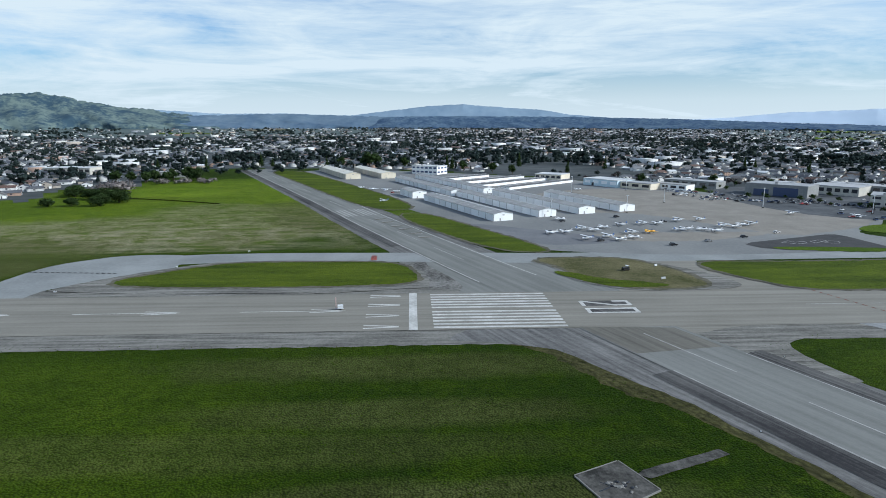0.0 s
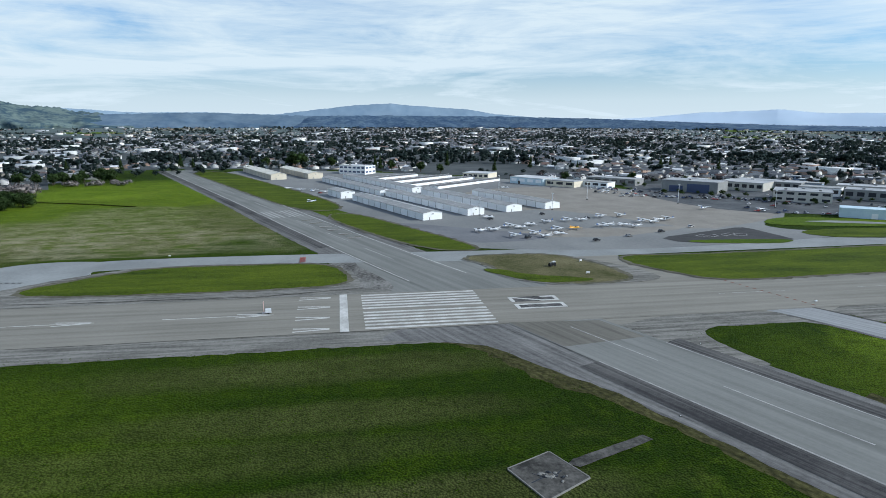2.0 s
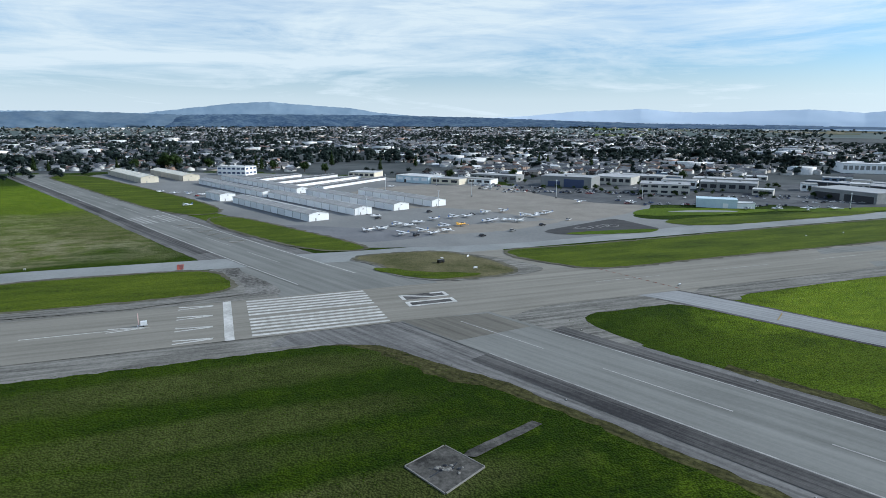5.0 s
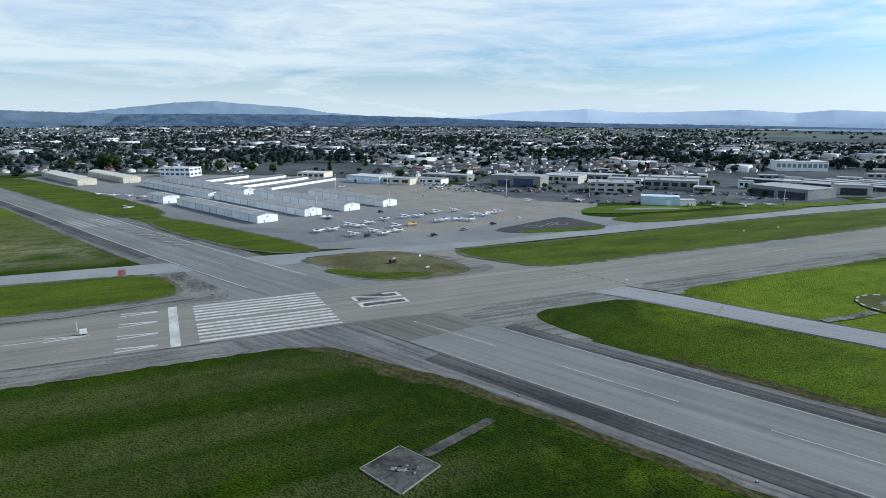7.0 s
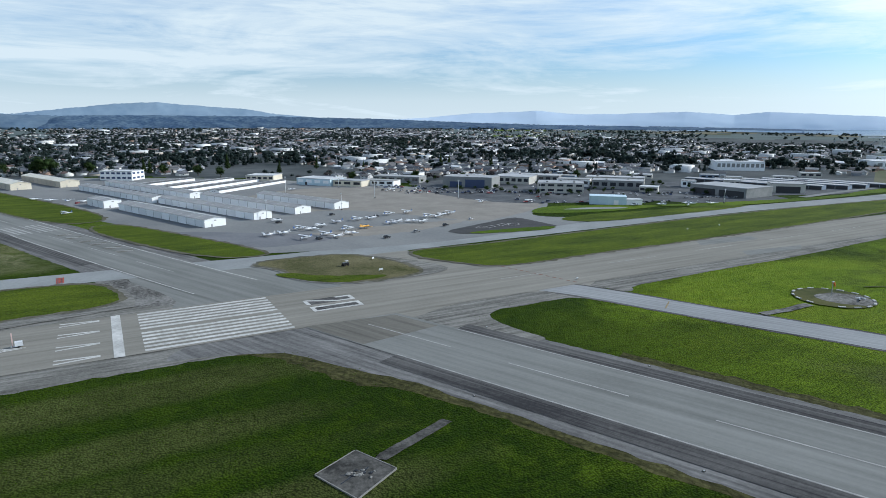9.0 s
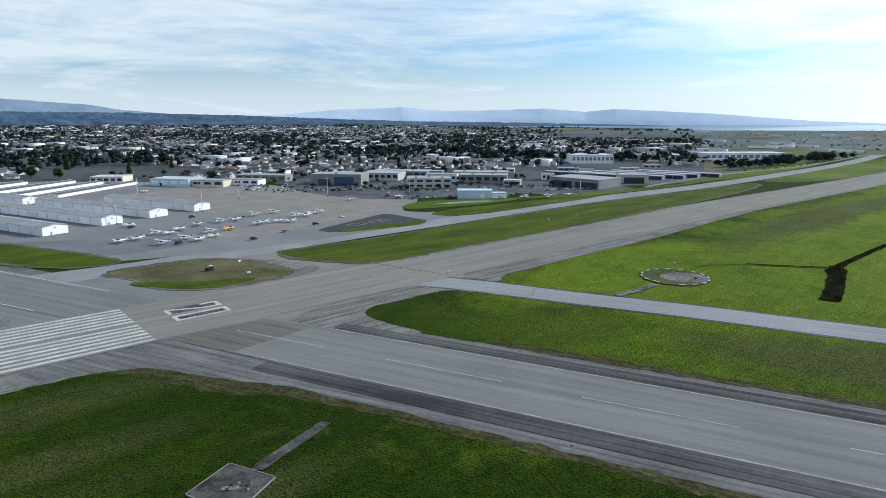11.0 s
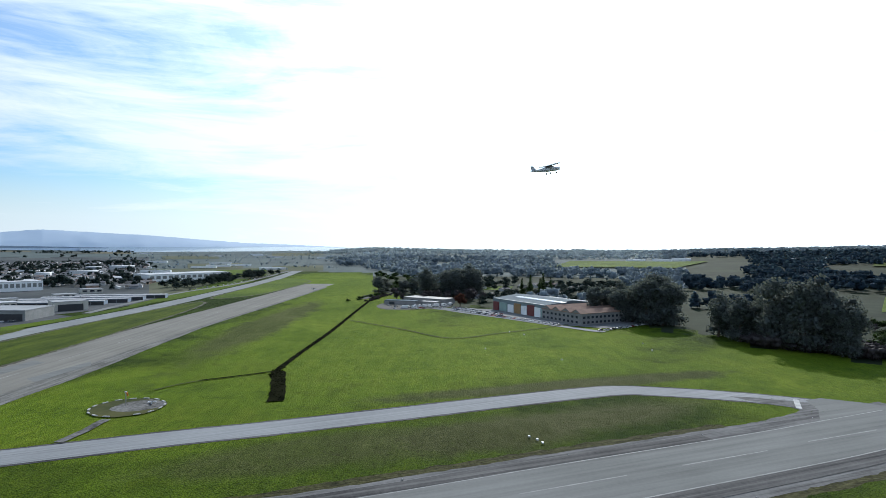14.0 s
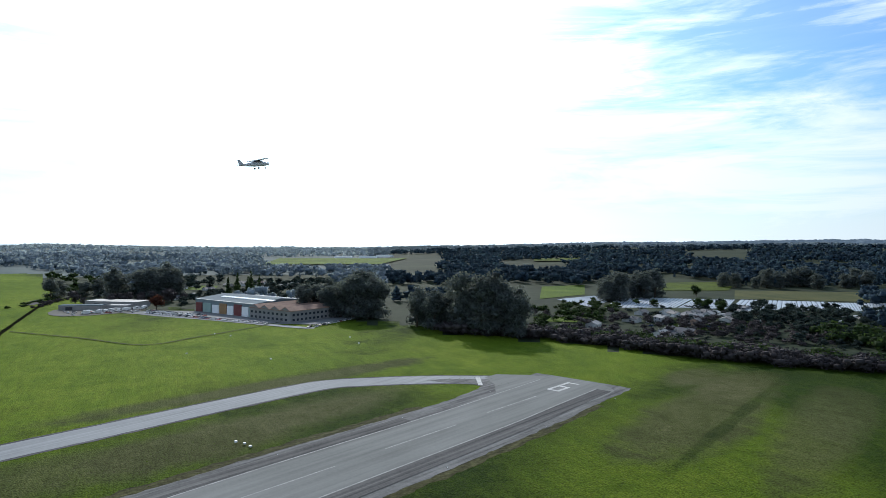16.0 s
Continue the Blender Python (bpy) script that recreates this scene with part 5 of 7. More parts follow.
rb = random.Random(9)
for k in range(22):
    x, y = 33.6 + rb.gauss(0, 1.3), 107 + rb.gauss(0, 0.9)
    bm = bmesh.new()
    bmesh.ops.create_icosphere(bm, subdivisions=1, radius=rb.uniform(0.18, 0.5))
    for v in bm.verts:
        v.co = Vector((v.co.x * rb.uniform(0.8, 1.6), v.co.y * rb.uniform(0.7, 1.2), v.co.z * 0.5))
    ob = part("rubble", bm, M["pad_pale" if k % 3 else "car_black"], None)
    tagged(ob, "broken piece of concrete on the weathered pad", "rubble", "concrete rubble")
    ob.matrix_basis = pose(x, y, 0.27, 0, 0, rb.uniform(0, 360))
bm = bmesh.new()
for a, b, w in (((29.5, 104.6), (32.2, 106.2), 0.35), ((32.2, 106.2), (34.2, 106.0), 0.5), ((34.2, 106), (36.4, 108.2), 0.3), ((30.3, 107.8), (32.2, 106.2), 0.2)):
    quad_line(bm, a, b, w, 0.232 + 0.002 * len(bm.faces))
part("crack", bm, M["car_black"], pad_root)

# ---- trees ----
CUBE = np.array([(x, y, z) for z in (-1, 1) for y in (-1, 1) for x in (-1, 1)], float) / math.sqrt(3)
CUBE_F = np.array([(0, 2, 3, 1), (4, 5, 7, 6), (0, 1, 5, 4), (2, 6, 7, 3), (0, 4, 6, 2), (1, 3, 7, 5)])


def leaf_cloud(rng, blobs, n, size, core=0.0, cores=99):
    """n small leaf clumps, each a bent pair of triangles, over the blobs (x, y, z, rx, ry, rz); core: share of the blob that is dense foliage."""
    vol = np.array([b[3] * b[4] * b[5] for b in blobs])
    pick = rng.choice(len(blobs), n, p=vol / vol.sum())
    d = rng.normal(size=(n, 3))
    d /= np.linalg.norm(d, axis=1)[:, None]
    rad = rng.uniform(0.55, 1.08, n) ** 0.6
    B = np.array(blobs)[pick]
    c = B[:, :3] + d * rad[:, None] * B[:, 3:]
    u = rng.normal(size=(n, 3))
    u /= np.linalg.norm(u, axis=1)[:, None]
    w = np.cross(u, d + rng.normal(size=(n, 3)) * 0.5)
    w /= np.linalg.norm(w, axis=1)[:, None]
    s = rng.uniform(0.6, 1.3, n)[:, None] * size
    verts = np.stack([c - u * s, c + w * s * 0.7 + d * s * 0.25, c + u * s, c - w * s * 0.7 + d * s * 0.25], 1).reshape(-1, 3)
    faces = np.arange(4 * n).reshape(-1, 4)
    for b in blobs[:cores] if core else ():
        faces = np.vstack([faces, CUBE_F + len(verts)])
        a = rng.uniform(0, 1.57)
        q = CUBE @ np.array([(math.cos(a), math.sin(a), 0), (-math.sin(a), math.cos(a), 0), (0, 0, 1)])
        verts = np.vstack([verts, np.array(b[:3]) + q * np.array(b[3:]) * core * rng.uniform(0.85, 1.1, (8, 1))])
    return verts, faces


def mesh_np(name, verts, faces, mats, index=None):
    me = bpy.data.meshes.new(name)
    me.vertices.add(len(verts))
    me.vertices.foreach_set("co", np.asarray(verts, np.float32).ravel())
    k = faces.shape[1]
    me.loops.add(faces.size)
    me.loops.foreach_set("vertex_index", faces.astype(np.int32).ravel())
    me.polygons.add(len(faces))
    me.polygons.foreach_set("loop_start", np.arange(0, faces.size, k, dtype=np.int32))
    me.polygons.foreach_set("loop_total", np.full(len(faces), k, np.int32))
    for m in mats:
        me.materials.append(m)
    if index is not None:
        me.polygons.foreach_set("material_index", index.astype(np.int32))
    me.update(calc_edges=True)
    return me


def tree_form(kind, seed):
    """Blobs of a crown of unit height, and its trunk share."""
    rng = np.random.default_rng(seed)
    out = []
    if kind == "euc":
        for k in range(11):
            z = rng.uniform(0.32, 0.92)
            r = (0.16 if z < 0.8 else 0.11) * rng.uniform(0.75, 1.2)
            a = rng.uniform(0, 6.28)
            o = 0.17 * rng.uniform(0.1, 1) * (1.1 - z * 0.5)
            out.append((o * math.cos(a), o * math.sin(a), z, r, r, r * 0.85))
        for k in range(4):
            a = rng.uniform(0, 6.28)
            out.append((0.12 * math.cos(a), 0.12 * math.sin(a), 0.16, 0.12, 0.12, 0.14))
    elif kind == "oak":
        for k in range(14):
            a, o = rng.uniform(0, 6.28), 0.46 * rng.uniform(0.1, 1)
            z = rng.uniform(0.18, 0.76 - 0.45 * o)
            r = rng.uniform(0.17, 0.27)
            out.append((o * math.cos(a), o * math.sin(a), z, r, r, r * 0.85))
        out.append((0, 0, 0.4, 0.34, 0.34, 0.36))
    elif kind == "round":
        out.append((0, 0, 0.5, 0.26, 0.26, 0.3))
        for k in range(10):
            a, o = rng.uniform(0, 6.28), 0.30 * rng.uniform(0.2, 1)
            z = rng.uniform(0.28, 0.78)
            r = rng.uniform(0.18, 0.27)
            out.append((o * math.cos(a), o * math.sin(a), z, r, r, r * 0.8))
    elif kind == "conifer":
        for k in range(9):
            z = 0.15 + 0.8 * k / 8
            r = 0.19 * (1.06 - z) + 0.02
            out.append((rng.normal() * 0.02, rng.normal() * 0.02, z, r, r, 0.09))
    else:
        for k in range(10):
            a, o = rng.uniform(0, 6.28), 0.75 * rng.uniform(0.1, 1)
            r = rng.uniform(0.26, 0.42)
            out.append((o * math.cos(a), o * math.sin(a), rng.uniform(0.25, 0.62), r, r, r * 0.8))
    return out


TREES = {}


def plant(kind, seed, x, y, h, mat, label, n=800, group="", name="tree", wide=1.0):
    key = (kind, seed, mat)
    m = pose(x, y, ground_z(x, y) - 0.1, 0, 0, (x * 37 + y * 17) % 360) @ Matrix.Diagonal((h * wide, h * wide, h, 1))
    if key in TREES:
        first = TREES[key].scale
        return copy_thing(TREES[key], m @ Matrix.Diagonal((1 / first[0], 1 / first[1], 1 / first[2], 1)))
    root = empty(name, label, "bush" if name == "bush" else "tree", group, m)
    blobs = tree_form(kind, seed)
    v, f = leaf_cloud(np.random.default_rng(seed + 50), blobs, n, {"euc": 0.022, "oak": 0.03, "round": 0.035, "conifer": 0.024, "bush": 0.07}[kind], 0.6 if kind == "euc" else 0.78)
    v[:, 2] = np.maximum(v[:, 2], 0.01)
    ob = new("crown", mesh_np("crown", v, f, [M[mat]]))
    ob.parent = root
    bm = bmesh.new()
    t = {"euc": 0.022, "oak": 0.03, "round": 0.03, "conifer": 0.016, "bush": 0.03}[kind]
    rings = [(0, 0, 0, t * 1.3), (0.004, 0, 0.12, t), (-0.006, 0.005, 0.35, t * 0.7), (0, 0.01, 0.6, t * 0.4), (0, 0, 0.8, t * 0.15)]
    for a, b in zip(rings, rings[1:]):
        c = bmesh.ops.create_cone(bm, segments=7, radius1=a[3], radius2=b[3], depth=b[2] - a[2] + 0.01)
        bmesh.ops.translate(bm, verts=c["verts"], vec=((a[0] + b[0]) / 2, (a[1] + b[1]) / 2, (a[2] + b[2]) / 2))
    for b in blobs[:6]:
        rod(bm, (0, 0, max(0.1, b[2] - 0.22)), b[:3], t * 0.3, 5)
    part("trunk", bm, M["bark"], root)
    TREES[key] = root
    return root


rt = random.Random(11)
LOOSE = {}


def row_of(kind, mat, label, a, b, count, h, spread, group, name="tree", seeds=3, n=800, wide=1.0, loose=False):
    for k in range(count):
        t = (k + rt.uniform(0.1, 0.9)) / count
        x, y = a[0] + (b[0] - a[0]) * t + rt.uniform(-spread, spread), a[1] + (b[1] - a[1]) * t + rt.uniform(-spread, spread)
        if loose:
            LOOSE.setdefault((kind, mat, label), []).append((x, y, rt.uniform(*h)))
        else:
            plant(kind, rt.randrange(seeds), x, y, rt.uniform(*h), mat, label, n, group, name, wide)


def grow_loose():
    """Trees too many to be told apart, one mesh a kind."""
    for (kind, mat, label), spots in LOOSE.items():
        q = np.array(spots)
        v, f = leaf_cloud(np.random.default_rng(61), tree_form(kind, 1), 240 if kind == "bush" else 220, 0.065 if kind == "bush" else 0.045, 0.68)
        z = np.array([ground_z(x, y) for x, y in q[:, :2]])
        size = np.stack([q[:, 2] * 1.15, q[:, 2] * 1.15, q[:, 2]], 1)
        ob = new("far_trees", stamp("far_trees", v, f, np.column_stack([q[:, :2], z]), size, q[:, 0] * 1.7 % 6.28, [M[mat]]))
        tagged(ob, label, "bushes" if kind == "bush" else "trees", "", "stuff")


EUC = "tall dark eucalyptus tree at the edge of the meadow"
row_of("euc", "euc", EUC, (522, -162), (566, -106), 19, (26, 47), 12, "eucalyptus grove", seeds=4, n=2600, wide=1.25)
row_of("euc", "euc", EUC, (428, -190), (462, -170), 8, (20, 34), 8, "eucalyptus grove", seeds=4, n=2600, wide=1.2)
row_of("euc", "euc", EUC, (383, -222), (416, -197), 9, (28, 50), 6, "eucalyptus grove", seeds=4, n=2600, wide=1.05)
row_of("euc", "euc", EUC, (600, -455), (640, -560), 20, (18, 38), 18, "eucalyptus grove", seeds=4, n=2600, wide=1.5)
row_of("euc", "euc", EUC, (720, -800), (640, -1000), 24, (15, 34), 32, "eucalyptus grove", seeds=4, n=2600, wide=1.6)
BR = "bare brown-grey winter tree beside the yard"
row_of("round", "twig", BR, (715, 90), (735, -5), 14, (9, 17), 20, "winter trees", seeds=3)
row_of("euc", "euc", EUC, (830, 125), (810, 70), 8, (15, 25), 24, "eucalyptus grove", seeds=4, n=2600, wide=1.6)
row_of("euc", "euc", EUC, (775, 52), (790, 0), 14, (26, 42), 18, "eucalyptus grove", seeds=4, n=2600, wide=1.5)
BU = "low grey-brown bush along the meadow's edge"
for a, b, n in (((424, -178), (382, -236), 26), ((382, -236), (326, -268), 26), ((326, -268), (282, -284), 20), ((282, -284), (236, -326), 24), ((236, -326), (150, -400), 40)):
    row_of("bush", "twig", "brown-grey winter hedge along the meadow's edge", a, b, n, (6, 11), 4, "", loose=True)
    row_of("bush", "leaf", "dark green hedge along the meadow's edge", (a[0] + 10, a[1] - 10), (b[0] + 10, b[1] - 10), n // 2, (6, 11), 6, "", loose=True)
    row_of("bush", "twig", "brown-grey winter hedge along the meadow's edge", (a[0] + 14, a[1] - 12), (b[0] + 14, b[1] - 12), n // 2, (7, 11), 7, "", loose=True)
row_of("bush", "leaf", "low dark green bush along the meadow's edge", (300, -440), (215, -400), 10, (10, 16), 12, "hedge bushes", "bush", 2, 320)
plant("round", 1, 655, 22, 17, "rust_leaf", "round rust-red tree beside the car park", 800, "", "tree")
for k, (x, y, h) in enumerate(((-326, 505, 9.5), (-309, 510, 9.5), (-286, 512, 13), (-281, 533, 16), (-300, 548, 15), (-318, 556, 13), (-344, 575, 14), (-352, 590, 13))):
    plant("oak", 2 + k % 2, x, y, h, "leaf", "round dark green oak on the grass", 3000, "field oaks", "tree", 1.15)
row_of("bush", "thicket", "bare grey thicket beside the field oaks", (-340, 612), (-322, 622), 6, (11, 14), 4, "", loose=True)
row_of("round", "leaf", "round green tree at the field's edge", (-372, 720), (-295, 745), 16, (11, 19), 9, "field edge trees")
row_of("bush", "thicket", "bare grey thicket beside the field oaks", (-270, 720), (-325, 705), 6, (5, 8), 6, "", loose=True)
for x, y, h in ((-115, 975, 27), (-122, 985, 22), (-105, 990, 24), (-160, 980, 18), (-60, 960, 18), (30, 905, 16), (70, 880, 17), (95, 850, 15), (230, 720, 13), (300, 690, 14), (345, 655, 12), (480, 610, 14), (520, 560, 12), (609, -616, 16), (468, -487, 15), (452, -489, 15), (500, -508, 12)):
    plant("round", int(x) % 3, x, y, h, "leaf", "broad dark green tree among the buildings", 800, "town trees")
row_of("round", "town_leaf", "broad dark green tree among the buildings", (860, 440), (1250, 440), 70, (9, 19), 24, "", loose=True)
row_of("round", "town_leaf", "broad dark green tree among the buildings", (-380, 800), (-40, 985), 34, (7, 15), 30, "", loose=True)
row_of("round", "town_leaf", "broad dark green tree among the buildings", (120, 830), (560, 640), 26, (5, 10), 40, "", loose=True)
row_of("conifer", "leaf", "narrow dark conifer among the houses", (745, -46), (812, -100), 7, (20, 30), 12, "conifers")
row_of("conifer", "leaf", "narrow dark conifer among the houses", (-500, 980), (600, 900), 14, (14, 24), 60, "conifers")


# ---- town ----
def house(m, two=False, group="town houses"):
    root = empty("house", "two-storey house with pitched roof on a town street" if two else "single-storey house with pitched roof on a town street", "house", group, m)
    w, l, e = (9, 12, 5.2) if two else (9.5, 14, 2.9)
    bm = bmesh.new()
    gable_walls(bm, w, l, e, e + 1.9)
    part("wall", bm, M["house_walls"], root)
    bm = bmesh.new()
    gable_roof(bm, w, l, e, e + 1.9, 0.5, 0.2)
    roof_ob = part("roof", bm, M["house_roofs"], root)
    piece("chimney", 0, (0.8, 0.8, 1.6), M["wall_grey"], roof_ob, (w * 0.6, l * 0.6, e + 1.4))
    for s in range(2 if two else 1):
        for y in ((2.0, l - 4.0) if two else (l / 2,)):
            piece("window", 0, (0.1, 1.8, 1.3), M["glass"], root, (-0.05, y, 0.9 + 2.6 * s))
            piece("window", 0, (0.1, 1.8, 1.3), M["glass"], root, (w - 0.05, y, 0.9 + 2.6 * s))
        piece("window", 0, (1.6, 0.1, 1.3), M["glass"], root, (1.4, -0.05, 0.9 + 2.6 * s))
    piece("door", 0, (1.0, 0.1, 2.1), M["door_dark"], root, (w * 0.55, -0.05, 0))
    piece("garage_door", 0, (2.6, 0.1, 2.2), M["wall_white"], root, (w * 0.68, -0.05, 0))
    return root


def stamp(name, base_v, base_f, xyz, size, turn, mats, base_index=None, flat=None):
    """One mesh of many copies of a small form; size is (n, 3)."""
    n, k = len(xyz), len(base_v)
    c, s = np.cos(turn), np.sin(turn)
    v = base_v[None] * size[:, None, :]
    x = v[..., 0] * c[:, None] - v[..., 1] * s[:, None] + xyz[:, None, 0]
    y = v[..., 0] * s[:, None] + v[..., 1] * c[:, None] + xyz[:, None, 1]
    verts = np.stack([x, y, v[..., 2] + xyz[:, None, 2]], -1).reshape(-1, 3)
    faces = (base_f[None] + (np.arange(n) * k)[:, None, None]).reshape(-1, base_f.shape[1])
    return mesh_np(name, verts, faces, mats, None if base_index is None else np.tile(base_index, n))


# a plain house form: walls, two gable ends (as bent quads) and two roof slopes standing free
HV = np.array([(-.5, -.5, -.3), (.5, -.5, -.3), (.5, .5, -.3), (-.5, .5, -.3), (-.5, -.5, .62), (.5, -.5, .62), (.5, .5, .62), (-.5, .5, .62), (0, -.5, .98), (0, .5, .98),
               (-.56, -.54, .58), (0, -.54, 1.0), (0, .54, 1.0), (-.56, .54, .58), (.56, -.54, .58), (.56, .54, .58)], float)
BOXV = np.array([(x, y, z) for z in (-.2, 1) for y in (-.5, .5) for x in (-.5, .5)], float)
BOXF = np.array([(4, 5, 7, 6), (0, 1, 5, 4), (2, 6, 7, 3), (0, 4, 6, 2), (1, 3, 7, 5)])


def split_house():
    """Walls with triangles made as quads with an extra point, so that one face size serves."""
    v = np.vstack([HV, [(0, -.5, .62), (0, .5, .62)]])
    f = np.array([(0, 1, 5, 4), (1, 2, 6, 5), (2, 3, 7, 6), (3, 0, 4, 7), (16, 5, 8, 4), (17, 7, 9, 6), (10, 11, 12, 13), (11, 14, 15, 12)])
    return v, f, np.array([0, 0, 0, 0, 0, 0, 1, 1])


def make_town():
    rng = np.random.default_rng(21)
    spots = []
    turn0 = radians(28)
    c, s = math.cos(turn0), math.sin(turn0)
    for i in range(-240, 260):
        for j in range(-150, 150):
            u, v = i * 19.0, j * 30.0 + (9 if j % 2 else 0)
            if i % 11 == 0:
                continue
            u, v = u + 45 * math.sin(v / 260) + 20 * math.sin(v / 97), v + 38 * math.sin(u / 310)
            x, y = u * c - v * s, u * s + v * c
            r = math.hypot(x, y)
            if r > 4300 or r < 560:
                continue
            az = math.degrees(math.atan2(x, y))
            if not -62 < az < 61 or r < near_r(az) + 30:
                continue
            if az > 48 and r > 2300 or r > 3300 and rng.random() < 0.45 or (az < -6 or az > 26) and r > 2700 and rng.random() < 0.8 or az < -20 and r > 2100 and rng.random() < 0.6:
                continue
            if noise.noise(Vector((x / 330, y / 330, 5))) > 0.40:
                continue
            if 205 < x < 1250 and y < 705 and x > 0.35 * y:
                if 440 < x < 860 and y < 640 or x < 560:
                    continue
            spots.append((x + rng.uniform(-3, 3), y + rng.uniform(-3, 3), turn0 + (0 if rng.random() < 0.6 else math.pi / 2) + rng.normal() * 0.05))
    spots.sort(key=lambda q: math.hypot(q[0] - 60, q[1] - 300))
    for k, (x, y, a) in enumerate(spots[:140]):
        two = k % 5 == 0
        base = "two" if two else "one"
        m = pose(x, y, ground_z(x, y), 0, 0, math.degrees(a))
        if base in TOWN:
            copy_thing(TOWN[base], m)
        else:
            TOWN[base] = house(m, two)
    rest = np.array(spots[140:])
    n = len(rest)
    z = np.array([ground_z(x, y) for x, y, _ in rest])
    size = np.stack([rng.uniform(8, 11.5, n), rng.uniform(11, 17, n), rng.uniform(4.2, 6.8, n)], 1)
    v, f, idx = split_house()
    ob = new("town_houses", stamp("town_houses", v, f, np.column_stack([rest[:, :2], z]), size, rest[:, 2], [M["far_walls"], M["far_roofs"]], idx))
    tagged(ob, "many small houses of the wide town with mixed roofs", "houses", "", "stuff")
    # larger flat-roofed blocks
    big = rest[rng.choice(n, 210, replace=False)]
    zb = np.array([ground_z(x, y) for x, y, _ in big])
    size = np.stack([rng.uniform(20, 55, 210), rng.uniform(18, 40, 210), rng.uniform(6, 10, 210)], 1)
    ob = new("town_halls", stamp("town_halls", BOXV, BOXF, np.column_stack([big[:, :2], zb]), size, big[:, 2], [M["far_walls"], M["roof_white"]], np.array([1, 0, 0, 0, 0])))
    tagged(ob, "larger flat white-roofed halls among the town houses", "buildings", "", "stuff")
    # street trees
    dense = np.array([0.45 + 0.9 * noise.noise(Vector((x / 300, y / 300, 9))) for x, y, _ in rest])
    pick = np.vstack([rest[rng.random(n) < dense + 0.28], rest[rng.random(n) < dense * 0.8]])
    pts = pick[:, :2] + rng.uniform(-14, 14, (len(pick), 2))
    small_trees("town_trees", pts, rng, (6, 14), "town_leaf", "dark green trees scattered all over the town")
    extra = []
    while len(extra) < 2600:
        r, az = rng.uniform(1050, 4200), radians(rng.uniform(-60, 60))
        x, y = r * math.sin(az), r * math.cos(az)
        if r > near_r(math.degrees(az)) + 40 and (noise.noise(Vector((x / 330, y / 330, 5))) > 0.25 or noise.noise(Vector((x / 120, y / 120, 2))) > 0.38) and not (205 < x < 560 and y < 660):
            extra.append((x, y))
    small_trees("park_trees", np.array(extra), rng, (9, 22), "town_leaf", "dark green groves between the town quarters")


TOWN = {}


def small_trees(name, pts, rng, h, mat, label, n_leaf=22):
    far = np.hypot(pts[:, 0], pts[:, 1]) > 1350
    for j in range(6):
        sel = pts[far][j::3] if j < 3 else pts[~far][j - 3::3]
        if not len(sel):
            continue
        blobs = tree_form(("round", "round", "conifer")[j % 3], j + 7)
        v, f = leaf_cloud(np.random.default_rng(j + 90), blobs, n_leaf - 8 if j < 3 else 60, 0.15 if j < 3 else 0.08, 1.05 if j < 3 else 0.95, 3 if j < 3 else 7)
        z = np.array([ground_z(x, y) for x, y in sel])
        hh = rng.uniform(h[0], h[1], len(sel))
        wide = hh * rng.uniform(0.9, 1.4, len(sel))
        ob = new(name, stamp(name, v, f, np.column_stack([sel, z]), np.stack([wide, wide, hh], 1), rng.uniform(0, 6.28, len(sel)), [M[mat]]))
        tagged(ob, label, "trees", "", "stuff")


make_town()


# ---- woods and fields of the hills ----
CLEAR = [(88, 103, 690, 1150), (96.5, 113, 1420, 2330), (118.5, 124.5, 1350, 1800), (134.5, 139.5, 1800, 2350), (116, 147, 560, 1010), (126, 147, 640, 1100), (108, 113, 1100, 1500), (85, 90.5, 2300, 2700), (78, 84, 2900, 3200)]


def wood_height(x, y):
    """Height of the closed canopy over the ground, below zero where there is none."""
    r, az = math.hypot(x, y), math.degrees(math.atan2(x, y))
    if r < near_r(az) + 60 or az < 74:
        return -1.0
    wob = 1.6 * noise.noise(Vector((x / 140, y / 140, 4)))
    if r < 1600 and az + wob < 79 + (1600 - r) / 110:
        return -1.0
    for a0, a1, r0, r1 in CLEAR:
        if a0 < az + wob < a1 and r0 < r + 60 * wob < r1:
            return -1.0
    n = noise.noise(Vector((x / 230, y / 230, 8)))
    top = (-0.02 if r < 1230 else 0.2 if r < 1900 else 0.34) + 0.12 * (az > 112) - 0.10 * max(0.0, 80 - az)
    if n > top:
        return -1.0
    return (0.35 + 0.65 * min(1.0, (top - n) / 0.14)) * ((9 if r < 1230 else 15) + 6 * noise.noise(Vector((x / 90, y / 90, 2))) + (5 if az > 112 else 0))


